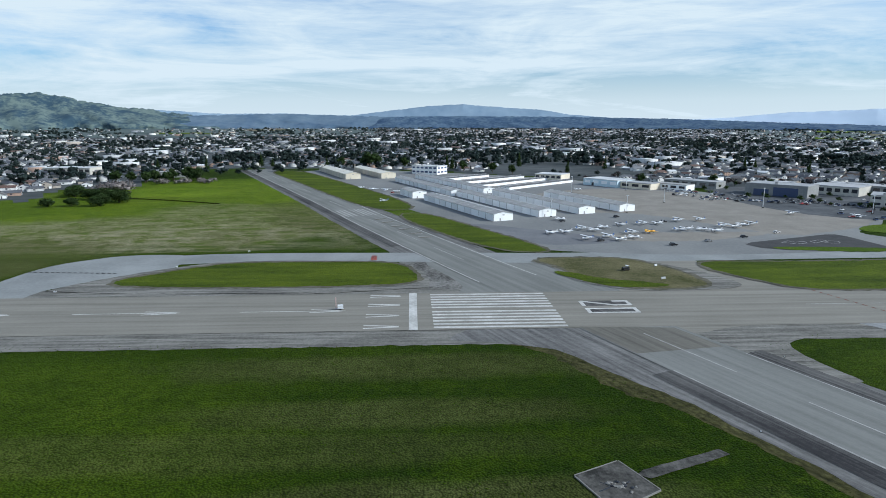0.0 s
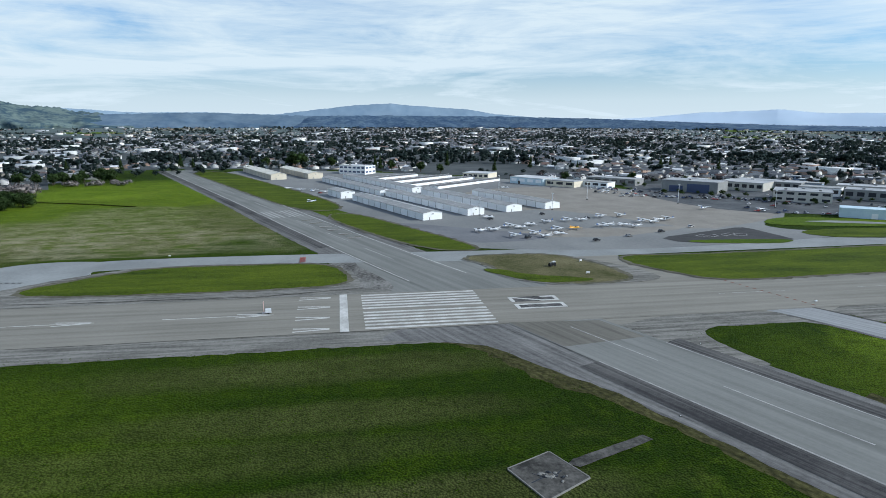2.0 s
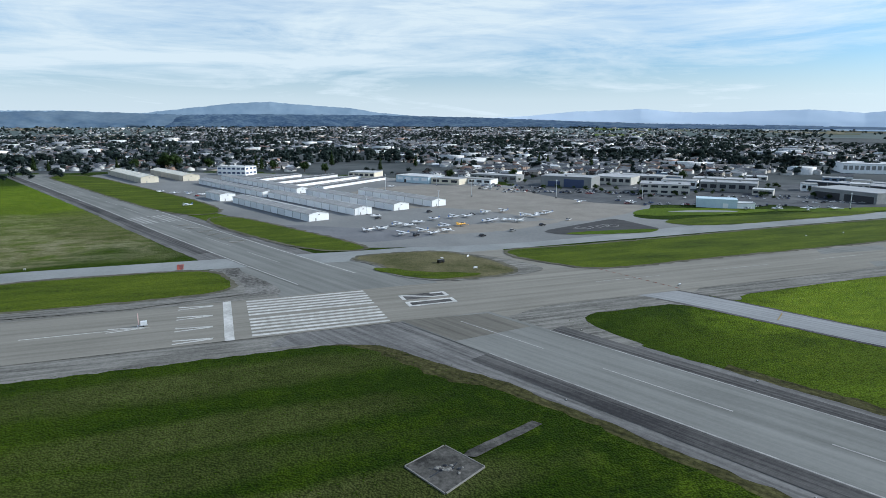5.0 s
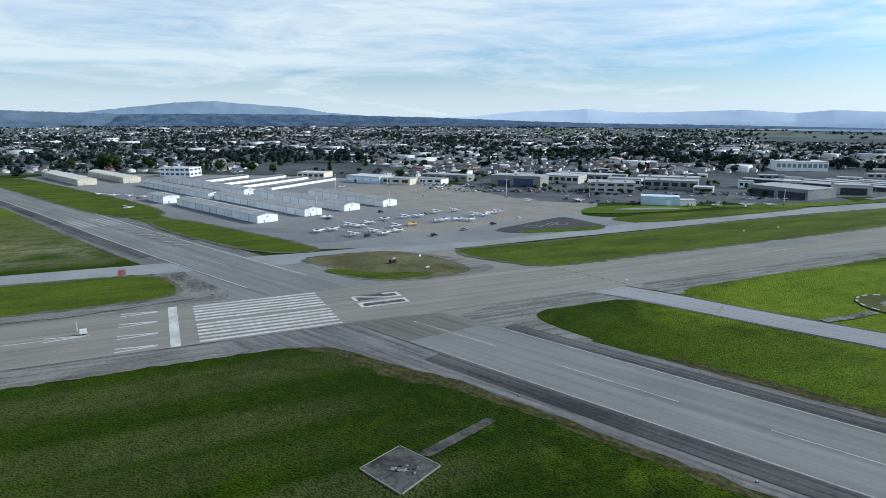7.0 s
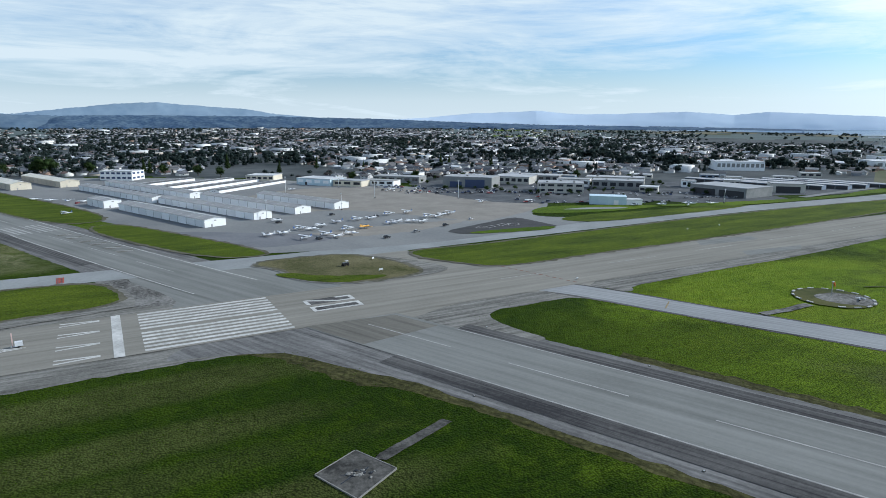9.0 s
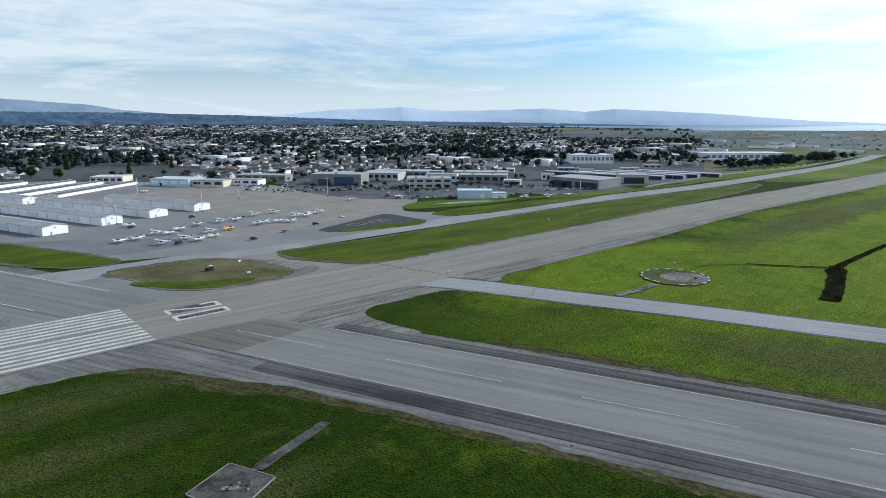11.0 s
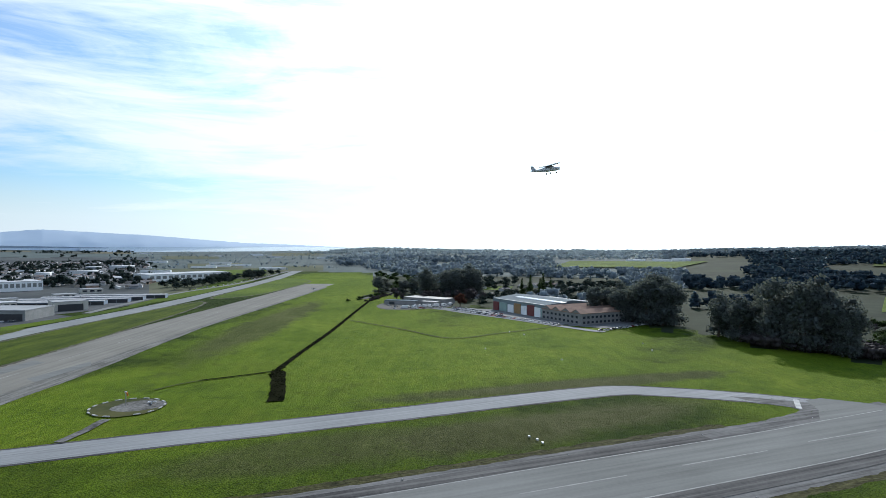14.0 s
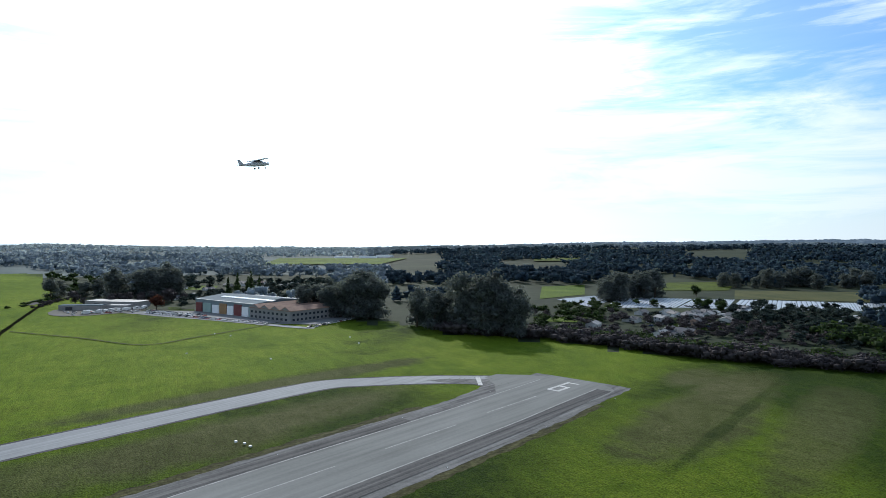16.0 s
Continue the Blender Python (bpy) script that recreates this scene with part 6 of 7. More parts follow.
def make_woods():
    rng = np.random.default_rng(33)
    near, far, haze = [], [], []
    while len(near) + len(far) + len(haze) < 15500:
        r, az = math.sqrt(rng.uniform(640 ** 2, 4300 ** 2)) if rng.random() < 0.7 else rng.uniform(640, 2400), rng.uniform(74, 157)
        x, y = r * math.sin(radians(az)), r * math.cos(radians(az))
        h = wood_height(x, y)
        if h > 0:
            # farther trees take the colours with more haze painted in
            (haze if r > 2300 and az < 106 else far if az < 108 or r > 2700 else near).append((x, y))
    small_trees("woods_trees", np.array(near), rng, (10, 24), "forest", "dark trees of the woods on the low hills, tinted blue for haze", 22)
    small_trees("woods_trees", np.array(haze), rng, (10, 23), "wood_haze", "trees along the horizon painted pale for haze", 22)
    small_trees("woods_trees", np.array(far), rng, (10, 23), "wood_far", "trees of the far woods painted blue-grey for haze", 22)
    pts = []
    for k in range(1100):
        r, az = rng.uniform(1550, 4600), rng.uniform(58, 80)
        if noise.noise(Vector((r / 90, az / 3, 1))) > 0.05:
            pts.append((r * math.sin(radians(az)), r * math.cos(radians(az))))
    # the field trees share the haze-tinted forest colour
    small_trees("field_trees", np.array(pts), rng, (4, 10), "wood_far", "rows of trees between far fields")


make_woods()


def field(name, corners, mat, label, lift=0.6):
    """A four-cornered field laid over the rolling ground."""
    c = [np.array(q, float) for q in corners]
    bm = bmesh.new()
    n = 8
    g = []
    for i in range(n + 1):
        row = []
        for j in range(n + 1):
            a, b = i / n, j / n
            p = (c[0] * (1 - b) + c[1] * b) * (1 - a) + (c[3] * (1 - b) + c[2] * b) * a
            row.append(bm.verts.new((p[0], p[1], ground_z(*p) + lift)))
        g.append(row)
    for i in range(n):
        for j in range(n):
            bm.faces.new((g[i][j], g[i][j + 1], g[i + 1][j + 1], g[i + 1][j]))
    bmesh.ops.recalc_face_normals(bm, faces=bm.faces[:])
    if sum(f.normal.z for f in bm.faces) < 0:
        bmesh.ops.reverse_faces(bm, faces=bm.faces[:])
    setting(link(name, bm, M[mat]), label)


field("field_1", [(636, -396), (814, -511), (828, -600), (673, -488)], "meadow", "bright green field behind the eucalyptus trees")
field("field_2", [(454, -283), (481, -300), (467, -342), (434, -318)], "meadow", "small bright green paddock behind the hedge")
field("field_3", [(698, -639), (824, -767), (792, -889), (668, -739)], "verge", "green field behind the plastic tunnels")
field("field_4", [(563, -632), (666, -748), (562, -925), (472, -777)], "dry2", "brown ploughed field behind the plastic tunnels")
field("field_5", [(1650, -180), (2100, -300), (1950, -700), (1550, -480)], "meadow", "bright green hillside pasture", 3)
field("field_6", [(1480, -900), (1600, -980), (1560, -1120), (1430, -1010)], "verge", "pale green clearing on the wooded hill", 3)
field("field_7", [(380, -360), (440, -400), (400, -480), (330, -420)], "grass", "rough grass plot between the houses", 0.4)
field("field_8", [(900, 20), (990, 10), (960, -50), (880, -40)], "meadow", "small green orchard slope", 0.6)
for k, (r0, az0) in enumerate(((1300, 66), (1700, 64), (2100, 69), (2600, 62), (1900, 74), (3000, 71), (3500, 66), (1500, 71), (2500, 75))):
    a0, a1, r1 = radians(az0), radians(az0 + 4.5), r0 * 1.22
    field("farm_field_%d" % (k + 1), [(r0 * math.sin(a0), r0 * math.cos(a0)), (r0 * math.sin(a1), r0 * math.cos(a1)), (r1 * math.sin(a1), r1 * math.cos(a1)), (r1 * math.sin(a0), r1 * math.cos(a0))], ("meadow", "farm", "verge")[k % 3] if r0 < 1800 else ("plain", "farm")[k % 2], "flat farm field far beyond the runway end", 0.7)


rp = random.Random(44)
for k in range(26):
    r0, az0 = rp.uniform(2750, 4000), rp.choice((rp.uniform(-34, -8), rp.uniform(26, 56)))
    a0, a1, r1 = radians(az0), radians(az0 + rp.uniform(2, 6)), r0 * rp.uniform(1.05, 1.14)
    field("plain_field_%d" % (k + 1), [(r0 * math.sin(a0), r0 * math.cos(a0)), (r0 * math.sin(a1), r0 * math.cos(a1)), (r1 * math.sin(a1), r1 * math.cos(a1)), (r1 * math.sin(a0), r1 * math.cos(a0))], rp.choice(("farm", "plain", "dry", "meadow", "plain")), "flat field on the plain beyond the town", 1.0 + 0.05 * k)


# ---- far ridges ----
def ridge(name, r, tops, mat, label, foot=-0.9, depth=240, bumps=0.04, folds=0.25):
    azs = np.linspace(tops[0][0], tops[-1][0], int((tops[-1][0] - tops[0][0]) * 12))
    els = np.interp(azs, *zip(*tops))
    bm = bmesh.new()
    rows = []
    for k in range(15):
        t = k / 14
        row = []
        for a, e in zip(azs, els):
            soft_nz = noise.noise(Vector((a * 0.9, r * 0.01, 0))) * 0.5
            nz = soft_nz + noise.noise(Vector((a * 3.1, r * 0.01, 4))) * 0.3 + (noise.noise(Vector((a * 5.2, r * 0.01, 7))) + noise.noise(Vector((a * 11, r * 0.01, 3)))) * 0.35
            fold = (noise.noise(Vector((a * 0.30, t * 2.2, r * 0.02))) + 0.5 * noise.noise(Vector((a * 0.8, t * 5.0, r * 0.02)))) * folds
            top = 68 + r * math.tan(radians(e + bumps * (nz if t > 0.99 else soft_nz) * (1 if e > foot + 0.2 else 0)))
            low = 68 + r * math.tan(radians(foot))
            rr = r - depth * (1 - t) + depth * 0.9 * fold * (1 - t)
            z = low + (top - low) * max(0.0, t ** 0.8 + 0.10 * folds * noise.noise(Vector((a * 0.55, t * 3.0, 9))) * t * (1 - t) * 4)
            row.append(bm.verts.new((rr * math.sin(radians(a)), rr * math.cos(radians(a)), z)))
        rows.append(row)
    for i in range(14):
        for k in range(len(azs) - 1):
            bm.faces.new((rows[i][k], rows[i][k + 1], rows[i + 1][k + 1], rows[i + 1][k]))
    for f in bm.faces:
        f.smooth = True
    setting(link(name, bm, M[mat]), label)


# ridge materials carry the haze in their base colour
ridge("backdrop_1", 4650, [(-75, 0.9), (-60, 1.6), (-45, 2.2), (-36, 2.07), (-32.4, 2.22), (-30.2, 1.85), (-27.5, 1.33), (-25.1, 1.05), (-22.1, 0.66), (-19, 0.3), (-16, -0.3)], "hill_green", "green and brown mountain slopes in the distance, tinted blue for haze", bumps=0.22, depth=500, folds=0.5)
ridge("backdrop_2", 4880, [(-30, 0.95), (-24.2, 1.06), (-19, 0.77), (-14.3, 0.85), (-8.4, 0.68), (-4.3, 1.19), (-1.2, 1.55), (1.8, 1.70), (4.9, 1.45), (8.9, 1.2), (11.4, 0.8), (13.9, 0.6), (18, 0.3), (22, -0.2)], "hill_mid", "far mountain range painted blue-grey for haze", bumps=0.08, folds=0.12)
ridge("backdrop_3", 4940, [(17, 0.2), (22, 0.4), (24.8, 0.54), (28.8, 0.92), (31.9, 1.0), (34.5, 1.15), (37.9, 0.82), (42.2, 0.85), (47.1, 1.0), (50.9, 0.72), (53.5, 0.95), (56, 0.8), (60.1, 0.6), (64.1, 0.3), (68.4, -0.05), (74, -0.28), (80, -0.6), (84, -0.9)], "hill_pale", "mountains beyond the bay painted pale for haze", bumps=0.05, folds=0.05)
ridge("backdrop_4", 4500, [(-7.2, -0.5), (-6.6, 0.1), (-5.6, 0.42), (-4.8, 0.59), (0.8, 0.65), (10.9, 0.61), (20.4, 0.41), (28.9, 0.09), (35.2, -0.1), (45, -0.22), (52, -0.34), (58, -0.48)], "hill_dark", "long dark wooded ridge behind the town, tinted blue for haze", foot=-0.5, bumps=0.10, folds=0.25)
ridge("backdrop_6", 4560, [(-34, 0.1), (-28, 0.45), (-22, 0.62), (-19, 0.72), (-14, 0.80), (-10, 0.72), (-6.3, 0.62), (-2, 0.3)], "hill_blue", "wooded foothills behind the town painted blue-green for haze", foot=-0.5, bumps=0.12, folds=0.3)
ridge("backdrop_5", 4700, [(60, -0.9), (64, -0.83), (70, -0.80), (76, -0.76), (84, -0.72), (92, -0.66), (102, -0.66), (112, -0.42), (120, -0.15), (127, 0.1), (134, 0.2), (140, 0.36), (146, 0.5), (152, 0.5), (165, 0.3), (178, -0.3)], "wood_far", "wooded hills along the horizon with haze painted in", foot=-1.4, bumps=0.16)
ridge("water", 4800, [(56, -0.40), (73, -0.40), (78, -0.5), (84, -0.86)], "sea", "pale shining water of the bay", foot=-0.88, bumps=0.0, depth=520, folds=0.0)

# ---- the yard and halls beyond the meadow ----
def big_hall():
    p, q = np.array((631.6, -12.6)), np.array((516, -86.0))
    w = float(np.linalg.norm(q - p))
    root = empty("industrial_hall", "long grey-green hall with coloured front bays and brown-roofed offices", "building", "", frame_pose(p, q) @ pose(0, 0, 0))
    d = 62
    split = w * 0.62
    bm = bmesh.new()
    box(bm, 0, split, 0, d, -0.5, 12)
    part("hall_wall", bm, M["wall_green"], root)
    bm = bmesh.new()
    v = [bm.verts.new(c) for c in ((-0.6, -0.6, 11.8), (split + 0.3, -0.6, 11.8), (split + 0.3, d / 2, 15), (-0.6, d / 2, 15), (-0.6, d + 0.6, 11.8), (split + 0.3, d + 0.6, 11.8))]
    bm.faces.new((v[0], v[1], v[2], v[3])), bm.faces.new((v[3], v[2], v[5], v[4])), bm.faces.new((v[0], v[3], v[4])), bm.faces.new((v[1], v[5], v[2]))
    part("hall_roof", bm, M["roof_teal"], root)
    bm = bmesh.new()
    box(bm, split, w, -4, d, -0.5, 9.4)
    office = part("office_wall", bm, M["wall_taupe"], root)
    bm = bmesh.new()
    n = 5
    box(bm, split - 0.4, w + 0.6, -4.6, d + 0.6, 9.4, 9.9)
    part("office_roof", bm, M["roof_brown"], root)
    for k in range(4):
        bm = bmesh.new()
        x0 = split + (w - split) * k / 4
        ww = (w - split) / 4 - 2
        gable_roof(bm, ww, d + 4, 9.9, 12.6, 0.4, 0.25)
        ob = part("roof_gable", bm, M["roof_brown"], root)
        ob.location = (x0 + 1, -4, 0)
        bm = bmesh.new()
        f = bm.faces.new([bm.verts.new(c) for c in ((0, -0.02, 9.9), (ww, -0.02, 9.9), (ww / 2, -0.02, 12.55))])
        ob = part("gable_wall", bm, M["wall_taupe"], root)
        ob.location = (x0 + 1, -4, 0)
    for z in (1.3, 5.4):
        for k in range(9):
            piece("window", 0, (2.6, 0.14, 1.9), M["glass"], office, (split + 1.6 + (w - split - 3) * k / 9, -4.1, z))
        for k in range(14):
            piece("window", 0, (0.14, 2.4, 1.9), M["glass"], office, (w - 0.03, -2 + (d + 2) * k / 14, z))
    for x, ww, mt, hh in ((2, 9, "bay_red", 9), (13, 12, "wall_green2", 9), (27, 10, "wall_white", 8), (38, 10, "bay_ochre", 10), (49, 9, "wall_white", 8.5), (59, 10, "bay_red", 10.5), (70, 9, "wall_white", 9), (80, 8, "wall_green2", 9.5)):
        piece("front_bay", 0, (ww, 1.2, hh), M[mt], root, (x, -1.1, -0.2))
    # skylight row, its glint painted as near-white
    for k in range(16):
        piece("skylight", 0, (3.4, 5.0, 0.5), M["roof_glint"], root, (18 + k * 4.6, d * 0.24, 13.4)).rotation_euler = (math.atan2(3.2, d / 2), 0, 0)
    for k in range(8):
        piece("roof_unit", 0, (2.2, 2.2, 1.6), M["roof_white"], root, (split + 4 + 5.5 * k, d * 0.5, 9.85))


big_hall()
YARD = lay()
band("yard_road", curve([(640, 48), (600, 18), (555, -24), (487, -82), (478, -95)], 4), 5, 3.5, YARD, M["concrete"], "pale concrete road before the long hall", 0.4)
patch("yard", soft([(640, 60), (604, 22), (490, -86), (520, -140), (560, -120), (640, 0)], 1), lay(), M["apron"], "asphalt car park around the long hall", 0.5)
ry = random.Random(6)
base = lay()
for k in range(34):
    t = k / 34
    x, y = 618 - 112 * t, 33 - 95 * t
    put_car(ry.choice(KINDS), x + ry.uniform(-0.4, 0.4) + 3.4, y - 4.2, 128 + ry.uniform(-4, 4), base)
for k in range(16):
    t = k / 16
    put_car(ry.choice(KINDS), 640 - 60 * t, 28 - 50 * t + ry.uniform(-2, 2), 130 + ry.uniform(-5, 5), base)
for k in range(14):
    put_car(ry.choice(KINDS), 484 + 3.1 * k, -97 - 3.2 * k, 45 + ry.uniform(-5, 5), base)
put_car("black", 482, -92, 130, base)

# yard with sheds and vehicles
building("long_shed", (700, 88), (672, 40), 22, 6, "wall_taupe", "roof_metal", "long low shed with pale curved metal roof", 0, 0, doors=((10, 6, 4, "door_dark"), (30, 8, 4, "door_dark")), parapet=0.2, category="shed")
building("long_shed", (672, 106), (664, 70), 12, 4.5, "wall_taupe", "roof_teal", "low grey shed with grey roof", 0, 0, doors=((6, 6, 3.4, "door_dark"),), category="shed")
building("small_shed", (668, 66), (660, 48), 10, 4, "wall_taupe", "roof_grey", "small brown-grey shed in the yard", 0, 0, category="shed")
patch("sheds_yard", soft([(690, 110), (640, 112), (612, 90), (640, 30), (690, 35)], 1), lay(), M["old_dark"], "dark gravel yard with parked vehicles", 0.6)
base = lay()
for k in range(34):
    put_car(ry.choice(KINDS), 628 + ry.uniform(0, 36), 44 + ry.uniform(-8, 55), ry.uniform(0, 360), base)


def camper(x, y, t, z):
    if "camper" in CARS:
        return copy_thing(CARS["camper"], pose(x, y, z, 0, 0, t))
    root = empty("camper", "white camper van parked in the yard", "camper", "parked campers", pose(x, y, z, 0, 0, t))
    bm = bmesh.new()
    box(bm, -3.6, 2.2, -1.15, 1.15, 0.5, 3.0)
    part("body", bm, M["car_white"], root)
    bm = bmesh.new()
    box(bm, 2.2, 3.6, -1.0, 1.0, 0.5, 1.9)
    part("cab", bm, M["car_white"], root)
    piece("window", 0, (2.0, 0.08, 0.7), M["glass"], root, (-2, -1.2, 1.7))
    piece("windscreen", 0, (0.08, 1.7, 0.7), M["glass"], root, (3.56, -0.85, 1.1))
    for wx in (-2.2, 2.6):
        for wy in (-0.95, 0.95):
            bm = bmesh.new()
            wheel_mesh(bm, wx, wy, 0.4, 0.4, 0.3)
            part("wheel", bm, M["tyre"], root)
    CARS["camper"] = root


for k in range(9):
    camper(632 + 4 * k, 78 - 6 * k + ry.uniform(-4, 4), ry.uniform(0, 360), base)
for k in range(18):
    camper(400 + ry.uniform(-60, 60), -520 + ry.uniform(-70, 60), ry.uniform(0, 360), 0.05)


# scrub island at the meadow's far corner
row_of("bush", "leaf", "low dark scrub on the far meadow", (705, 150), (830, 128), 14, (2.5, 4.5), 5, "meadow scrub", "bush", 2, 500)
row_of("bush", "leaf", "low dark scrub on the far meadow", (880, 130), (1050, 110), 18, (4, 8), 18, "meadow scrub", "bush", 2, 500)
row_of("round", "leaf", "broad dark green tree behind the far meadow", (900, 90), (1300, 210), 26, (9, 16), 26, "", loose=True)
row_of("bush", "twig", BR, (800, 118), (700, 128), 12, (3, 5), 5, "meadow scrub", "bush", 2, 500)
patch("far_gravel", ragged(soft([(730, 146), (790, 150), (800, 138), (735, 134)], 2), 4, 3, 2), lay(), M["gravel"], "bare gravel patch at the far meadow")

# ditch with reeds
DITCH = curve([(260, 88), (300, 100), (318, 107), (390, 111), (465, 114), (590, 122), (707, 129), (780, 133)], 5)
SIDE = curve([(318, 107), (305, 122), (293, 137)], 5)
SIDE_2 = curve([(293, 137), (284, 143.5), (272, 149)], 4)
band("ditch", DITCH, 1.7, 1.7, lay(), M["ditch"], "dark reed-filled ditch across the meadow", 0.7)
band("ditch_head", [np.array(p) for p in ((257.0, 87.0), (280, 93.5), (318, 106))], 3.4, 3.4, lay(), M["ditch"], "wide dark head of the ditch", 0.9)
band("ditch_side", SIDE, 0.9, 0.9, lay(), M["ditch"], "narrow dark side ditch", 0.4)
band("ditch_trace", SIDE_2, 0.6, 0.6, lay(), M["dry2"], "shallow end of the narrow side ditch", 0.3)


def reeds(name, line, half, count, h, label):
    rng = np.random.default_rng(int(count))
    seg = np.array([p for p in line])
    t = rng.uniform(0, len(seg) - 1.001, count)
    i = t.astype(int)
    p = seg[i] + (seg[i + 1] - seg[i]) * (t - i)[:, None] + rng.uniform(-half, half, (count, 2))
    v, f = leaf_cloud(np.random.default_rng(5), [(0, 0, 0.45, 0.4, 0.4, 0.45)], 8, 0.28)
    hh = rng.uniform(h[0], h[1], count)
    ob = new(name, stamp(name, v, f, np.column_stack([p, np.zeros(count)]), np.stack([hh * 1.4, hh * 1.4, hh], 1), rng.uniform(0, 6.28, count), [M["reed"]]))
    tagged(ob, label, "reeds", "", "stuff")


reeds("ditch_reeds", DITCH[8:], 1.2, 1300, (0.3, 0.7), "dark reeds along the ditch banks")
reeds("ditch_head_reeds", DITCH[:12], 2.8, 420, (0.3, 0.8), "dark reeds along the wide ditch head")
SW = curve([(531, 114), (480, 62), (437, 22), (462, -12), (494, -48), (560, -112)], 5)
band("swale", SW, 0.9, 0.9, lay(), M["dry2"], "shallow brownish swale in the meadow", 0.4)

# plastic tunnels, houses and clutter in the valley
def tunnels(k, c):
    c = [np.array(q, float) for q in c]
    root = empty("plastic_tunnels", "long rows of pale plastic crop tunnels on a field", "greenhouse", "plastic tunnels")
    n = 18
    for i in range(n):
        a, b = (i + 0.06) / n, (i + 0.94) / n
        p0, p1 = c[0] * (1 - a) + c[3] * a, c[1] * (1 - a) + c[2] * a
        q0, q1 = c[0] * (1 - b) + c[3] * b, c[1] * (1 - b) + c[2] * b
        bm = bmesh.new()
        rows = []
        for s in range(6):
            t, z = s / 5, 0.1 + 0.4 * math.sin(math.pi * (0.04 + 0.92 * s / 5))
            rows.append([bm.verts.new((*(e0 * (1 - t) + e1 * t), z)) for e0, e1 in ((p0, q0), (p1, q1))])
        for s in range(5):
            bm.faces.new((rows[s][0], rows[s][1], rows[s + 1][1], rows[s + 1][0]))
        bm.faces.new([r[0] for r in rows]), bm.faces.new([r[1] for r in rows][::-1])
        part("tunnel", bm, M["plastic"], root)


for k, c in enumerate(([(629, -416), (656, -489), (627, -502), (535, -399)], [(531, -411), (639, -516), (579, -579), (507, -484)], [(507, -487), (578, -581), (557, -626), (481, -529)], [(476, -527), (555, -633), (501, -710), (433, -627)], [(428, -624), (495, -706), (463, -762), (407, -671)])):
    tunnels(k, c)
rv = random.Random(8)
for k in range(88):
    if k < 46:
        x, y = rv.uniform(300, 470), rv.uniform(-560, -310)
        if 1.0 * x + 0.62 * y < 118 or (x - 470) * 0.8 + (y + 480) * 0.3 > 25:
            continue
    else:
        x, y = rv.uniform(700, 1050), rv.uniform(-190, 20)
    m = pose(x, y, ground_z(x, y), 0, 0, rv.choice((30, 120, 75)) + rv.uniform(-8, 8))
    copy_thing(TOWN["two" if k % 6 == 0 else "one"], m)
for k in range(36):
    x, y = rv.uniform(300, 440), rv.uniform(-560, -330)
    if x + 0.62 * y > 130:
        put_car(rv.choice(KINDS), x, y, rv.uniform(0, 360), 0.05)
row_of("round", "town_leaf", "broad dark green tree in the valley", (300, -420), (470, -560), 150, (5, 12), 50, "", loose=True)
row_of("round", "town_leaf", "broad dark green tree in the valley", (200, -470), (400, -640), 130, (5, 12), 45, "", loose=True)
row_of("bush", "town_leaf", "dark green brush between the valley houses", (220, -420), (420, -560), 120, (2, 4), 60, "", loose=True)
row_of("round", "twig", "bare grey winter tree in the valley", (330, -420), (480, -330), 70, (5, 9), 40, "", loose=True)
row_of("round", "town_leaf", "broad dark green tree in the valley", (690, -30), (1000, -190), 120, (7, 14), 55, "", loose=True)
row_of("round", "town_leaf", "broad dark green tree in the valley", (800, 60), (1050, -30), 70, (9, 15), 50, "", loose=True)
row_of("round", "leaf", "broad dark green tree in the valley", (430, -270), (560, -430), 60, (6, 12), 42, "", loose=True)
row_of("round", "twig", "bare grey winter tree in the valley", (400, -300), (300, -430), 60, (5, 10), 40, "", loose=True)
building("farm_hall", (740, -165), (700, -215), 20, 7, "wall_white", "roof_white", "white farm hall among valley trees", 0, 0, category="building")
building("town_hall", (-533, 826), (-470, 826), 30, 9, "wall_cream", "roof_white", "long cream and brown hall with flat white roof", 1, 8, "door_dark", roofs=2)
building("school_building", (-384, 790), (-318, 790), 24, 6, "wall_cream", "roof_metal", "long low pale building with metal roof", 1, 8, roofs=2)
building("long_shed", (1000, -260), (960, -310), 24, 7, "wall_white", "roof_glint", "white farm shed on the far slope", 0, 0, category="shed", z=ground_z(980, -285))
for k, (x, y) in enumerate(((2080, -480), (2060, -560), (2120, -640), (1850, -900), (1900, -960), (1500, -1150), (1540, -760))):
    building("farm_shed", (x, y), (x - 26, y - 52), 26, 8, "wall_white", "roof_glint", "pale farm greenhouse on the wooded hill", 0, 0, category="shed", group="hill sheds", z=ground_z(x, y))
for k in range(16):
    r, a = rv.uniform(1500, 3800), radians(rv.uniform(60, 78))
    x, y = r * math.sin(a), r * math.cos(a)
    building("farm_shed", (x, y), (x + 18, y - 60), 16, 5, "wall_white", "roof_glint", "pale farm greenhouse on the far plain", 0, 0, category="shed", group="plain sheds", z=ground_z(x, y))

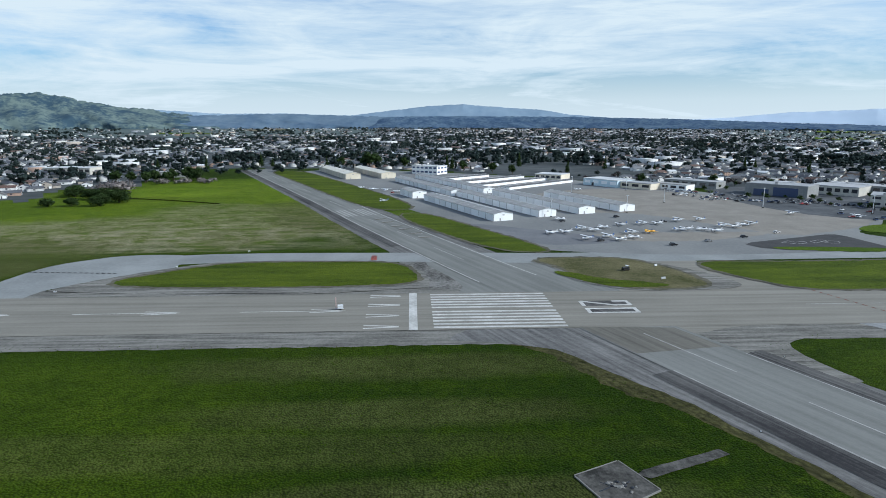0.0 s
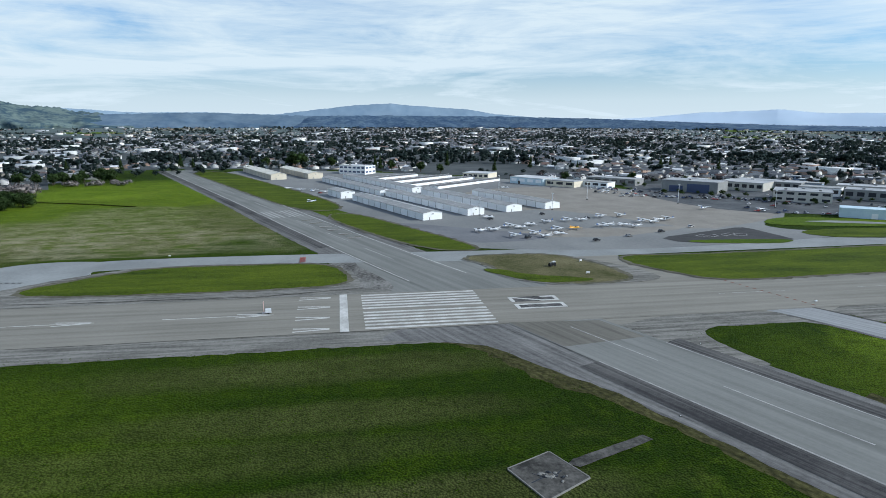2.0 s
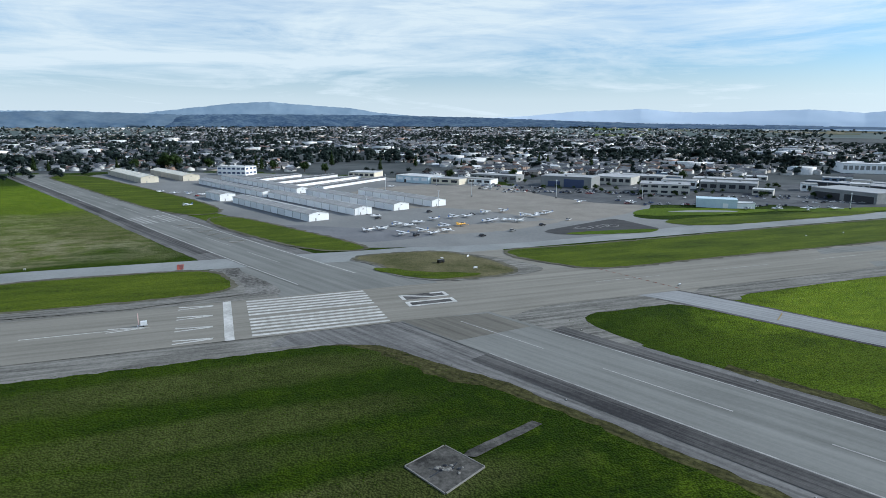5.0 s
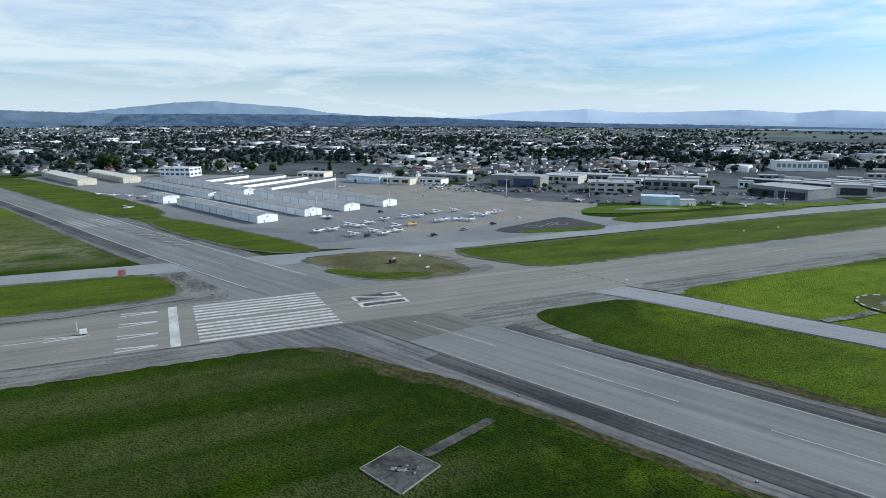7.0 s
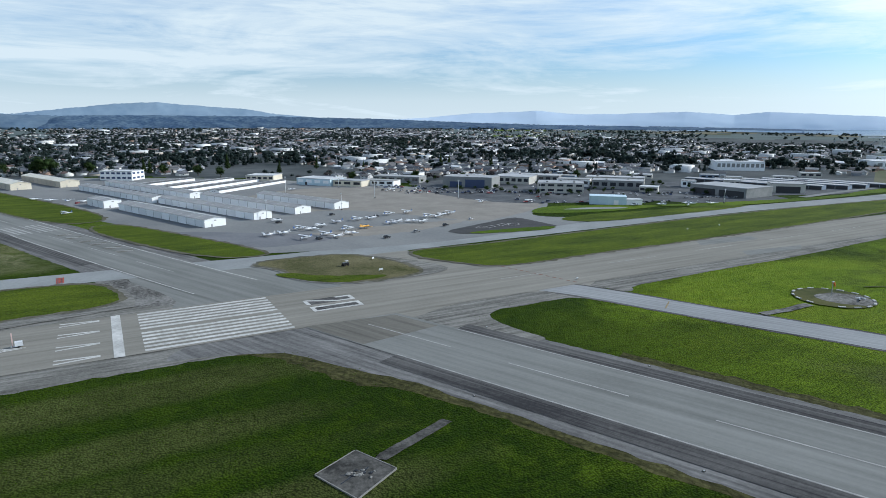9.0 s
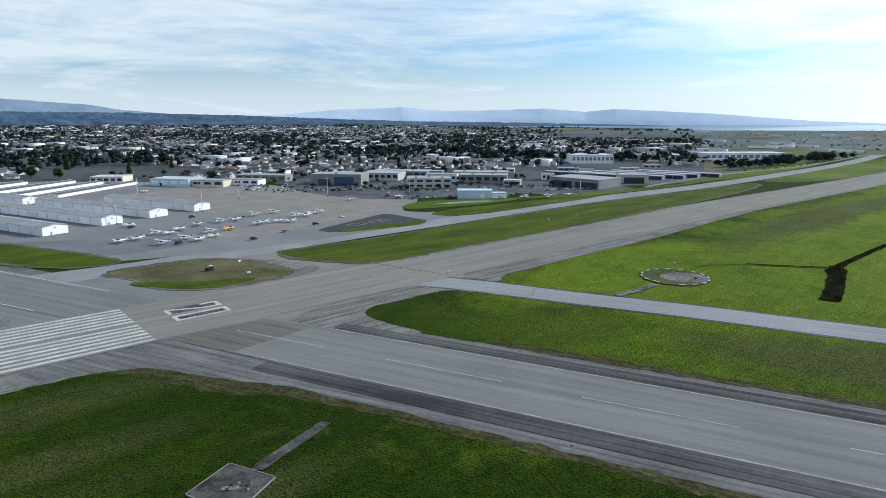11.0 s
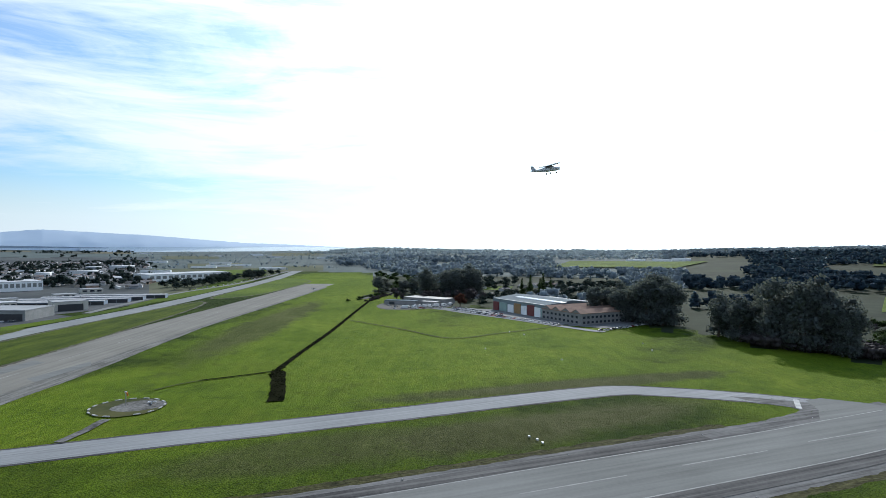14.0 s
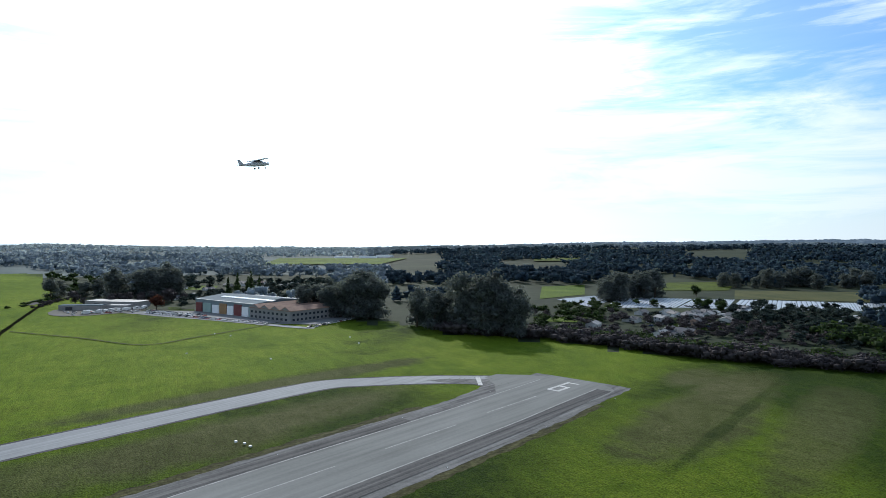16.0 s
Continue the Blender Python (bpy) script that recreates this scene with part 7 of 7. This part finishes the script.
# small sheds and houses filling the airport yards
TAKEN = [(o.matrix_basis.translation.x, o.matrix_basis.translation.y) for o in scene.objects if o.parent is None and o.get("category") in ("building", "hangar", "shed")]
fill = random.Random(15)
count = 0
for k in range(900):
    x, y = fill.uniform(205, 780), fill.uniform(400, 760)
    az, r = math.degrees(math.atan2(x, y)), math.hypot(x, y)
    if not 15 < az < 57 or r < near_r(az) - 60 + 40 * (az < 42) or r > near_r(az) + 190 or y < 470 and x < 600:
        continue
    if any((x - a) ** 2 + (y - b) ** 2 < 46 ** 2 for a, b in TAKEN) or count >= 60:
        continue
    TAKEN.append((x - 15, y + 15)), TAKEN.append((x, y))
    count += 1
    if count % 3:
        w, l = fill.uniform(14, 26), fill.uniform(12, 22)
        a = radians(-46 + fill.uniform(-4, 4))
        building("workshop", (x, y), (x + w * math.cos(a), y + w * math.sin(a)), l, fill.uniform(4.5, 8), fill.choice(("wall_white", "wall_grey", "wall_cream", "wall_blue")), fill.choice(("roof_white", "roof_grey", "roof_metal", "roof_grey")), "small flat-roofed workshop in the airport yard", 1, 3, group="yard workshops")
    else:
        copy_thing(TOWN["one"], pose(x, y, 0, 0, 0, 44 + fill.uniform(-5, 5)))
row_of("round", "leaf", "broad dark green tree among the buildings", (225, 690), (520, 560), 44, (4, 8), 45, "", loose=True)
row_of("round", "twig", "bare grey winter tree in the valley", (180, 790), (560, 620), 50, (5, 10), 40, "", loose=True)
for k in range(26):
    x, y = 236 + 7.2 * k * fill.uniform(0.9, 1.1), 566 - 3.0 * k + fill.uniform(-8, 8)
    if x < 345:
        put_car(fill.choice(KINDS), x, y, fill.uniform(0, 360))
for k in range(22):
    put_car(fill.choice(KINDS), 300 + 7 * k + fill.uniform(-3, 3), 452 - 3.3 * k + fill.uniform(-6, 6), fill.uniform(0, 360))

for k in range(70):
    t = fill.random()
    x, y = 212 + 150 * t + fill.uniform(-5, 16), 655 - 172 * t + fill.uniform(-5, 22)
    if not (290 < x < 345 and 560 < y < 625):
        put_car(fill.choice(KINDS + ["black", "blue"]), x, y, fill.choice((44, 134, 224)) + fill.uniform(-14, 14))
row_of("round", "leaf", "broad dark green tree among the buildings", (300, 560), (560, 430), 40, (3, 7), 38, "", loose=True)
patch("turning_loop", soft([(300, 402), (333, 402), (362, 388), (352, 383), (318, 394)], 1), lay(), M["concrete"], "pale concrete stub in the grass plot")
yz = lay()
for k in range(30):
    x, y = fill.uniform(285, 425), fill.uniform(440, 560)
    if y > 470 and not (292 < x < 345 and 565 < y) and not (350 < x < 400 and 480 < y < 525):
        put_car(fill.choice(KINDS), x, y, fill.choice((44, 134, 224)) + fill.uniform(-8, 8), yz)

# road beyond the grass with its cars
ROAD = curve([(560, 372), (670, 388), (800, 400), (970, 396), (1200, 420), (1340, 440), (1600, 470)], 5)
band("road", ROAD, 4, 4, lay(), M["apron"], "grey road leading past the runway end", 0.3)
rz = lay()
for k in range(24):
    x = 840 + 17 * k
    put_car(rv.choice(KINDS), x, float(np.interp(x, [p[0] for p in ROAD], [p[1] for p in ROAD])) + 7 + rv.uniform(-1, 1), 5 + rv.uniform(-8, 8), rz)
crew = [(875, 240), (880, 244), (868, 236)]
for x, y in crew:
    put_car(rv.choice(("van", "white")), x, y, rv.uniform(0, 360), MARK)

row_of("bush", "twig", "grey brush between the valley houses", (300, -400), (460, -520), 90, (2.5, 5), 55, "", loose=True)
row_of("bush", "town_leaf", "dark green brush between the valley houses", (320, -380), (480, -470), 80, (2.5, 5), 55, "", loose=True)
grow_loose()

# grass tufts and weeds near the pad and along the pavement edges
def tufts(name, count, rule, h, mat, label, seed):
    rng = np.random.default_rng(seed)
    p = rule(rng, count)
    v, f = leaf_cloud(np.random.default_rng(2), [(0, 0, 0.4, 0.55, 0.55, 0.4)], 5, 0.35)
    hh = rng.uniform(h[0], h[1], len(p))
    ob = new(name, stamp(name, v, f, np.column_stack([p, np.zeros(len(p))]), np.stack([hh * 1.8, hh * 1.8, hh], 1), rng.uniform(0, 6.28, len(p)), [M[mat]]))
    tagged(ob, label, "grass", "", "stuff")


def fore(rng, n):
    p = np.column_stack([rng.uniform(-190, 95, n), rng.uniform(40, 182, n)])
    d = (p - C27) @ N27
    keep = (d < -17) & ~((p[:, 0] > 24) & (p[:, 0] < 62) & (p[:, 1] > 97) & (p[:, 1] < 122))
    return p[keep]


def fore2(rng, n):
    u = rng.uniform(90, 460, n)
    side = rng.random(n) < 0.5
    d = np.where(side, rng.uniform(-60, -14, n), rng.uniform(41, 70, n))
    return C27 + u[:, None] * U27 + d[:, None] * N27


tufts("grass_tufts", 16000, fore, (0.12, 0.32), "tuft", "tufts of uneven green grass in the foreground field", 3)
tufts("grass_tufts", 7000, fore2, (0.10, 0.26), "tuft", "tufts of uneven green grass beside the narrow runway", 4)

# low bank under the bright plot of the left field
BANK = curve([(-300, 566), (-262, 555), (-225, 541), (-192, 526)], 5)
band("field_ditch", BANK, 0.9, 0.9, lay(), M["ditch"], "dark shallow ditch under the bright green plot", 0.5)
reeds("ditch_grass", BANK, 1.0, 260, (0.5, 1.1), "dark rough grass along the shallow field ditch")
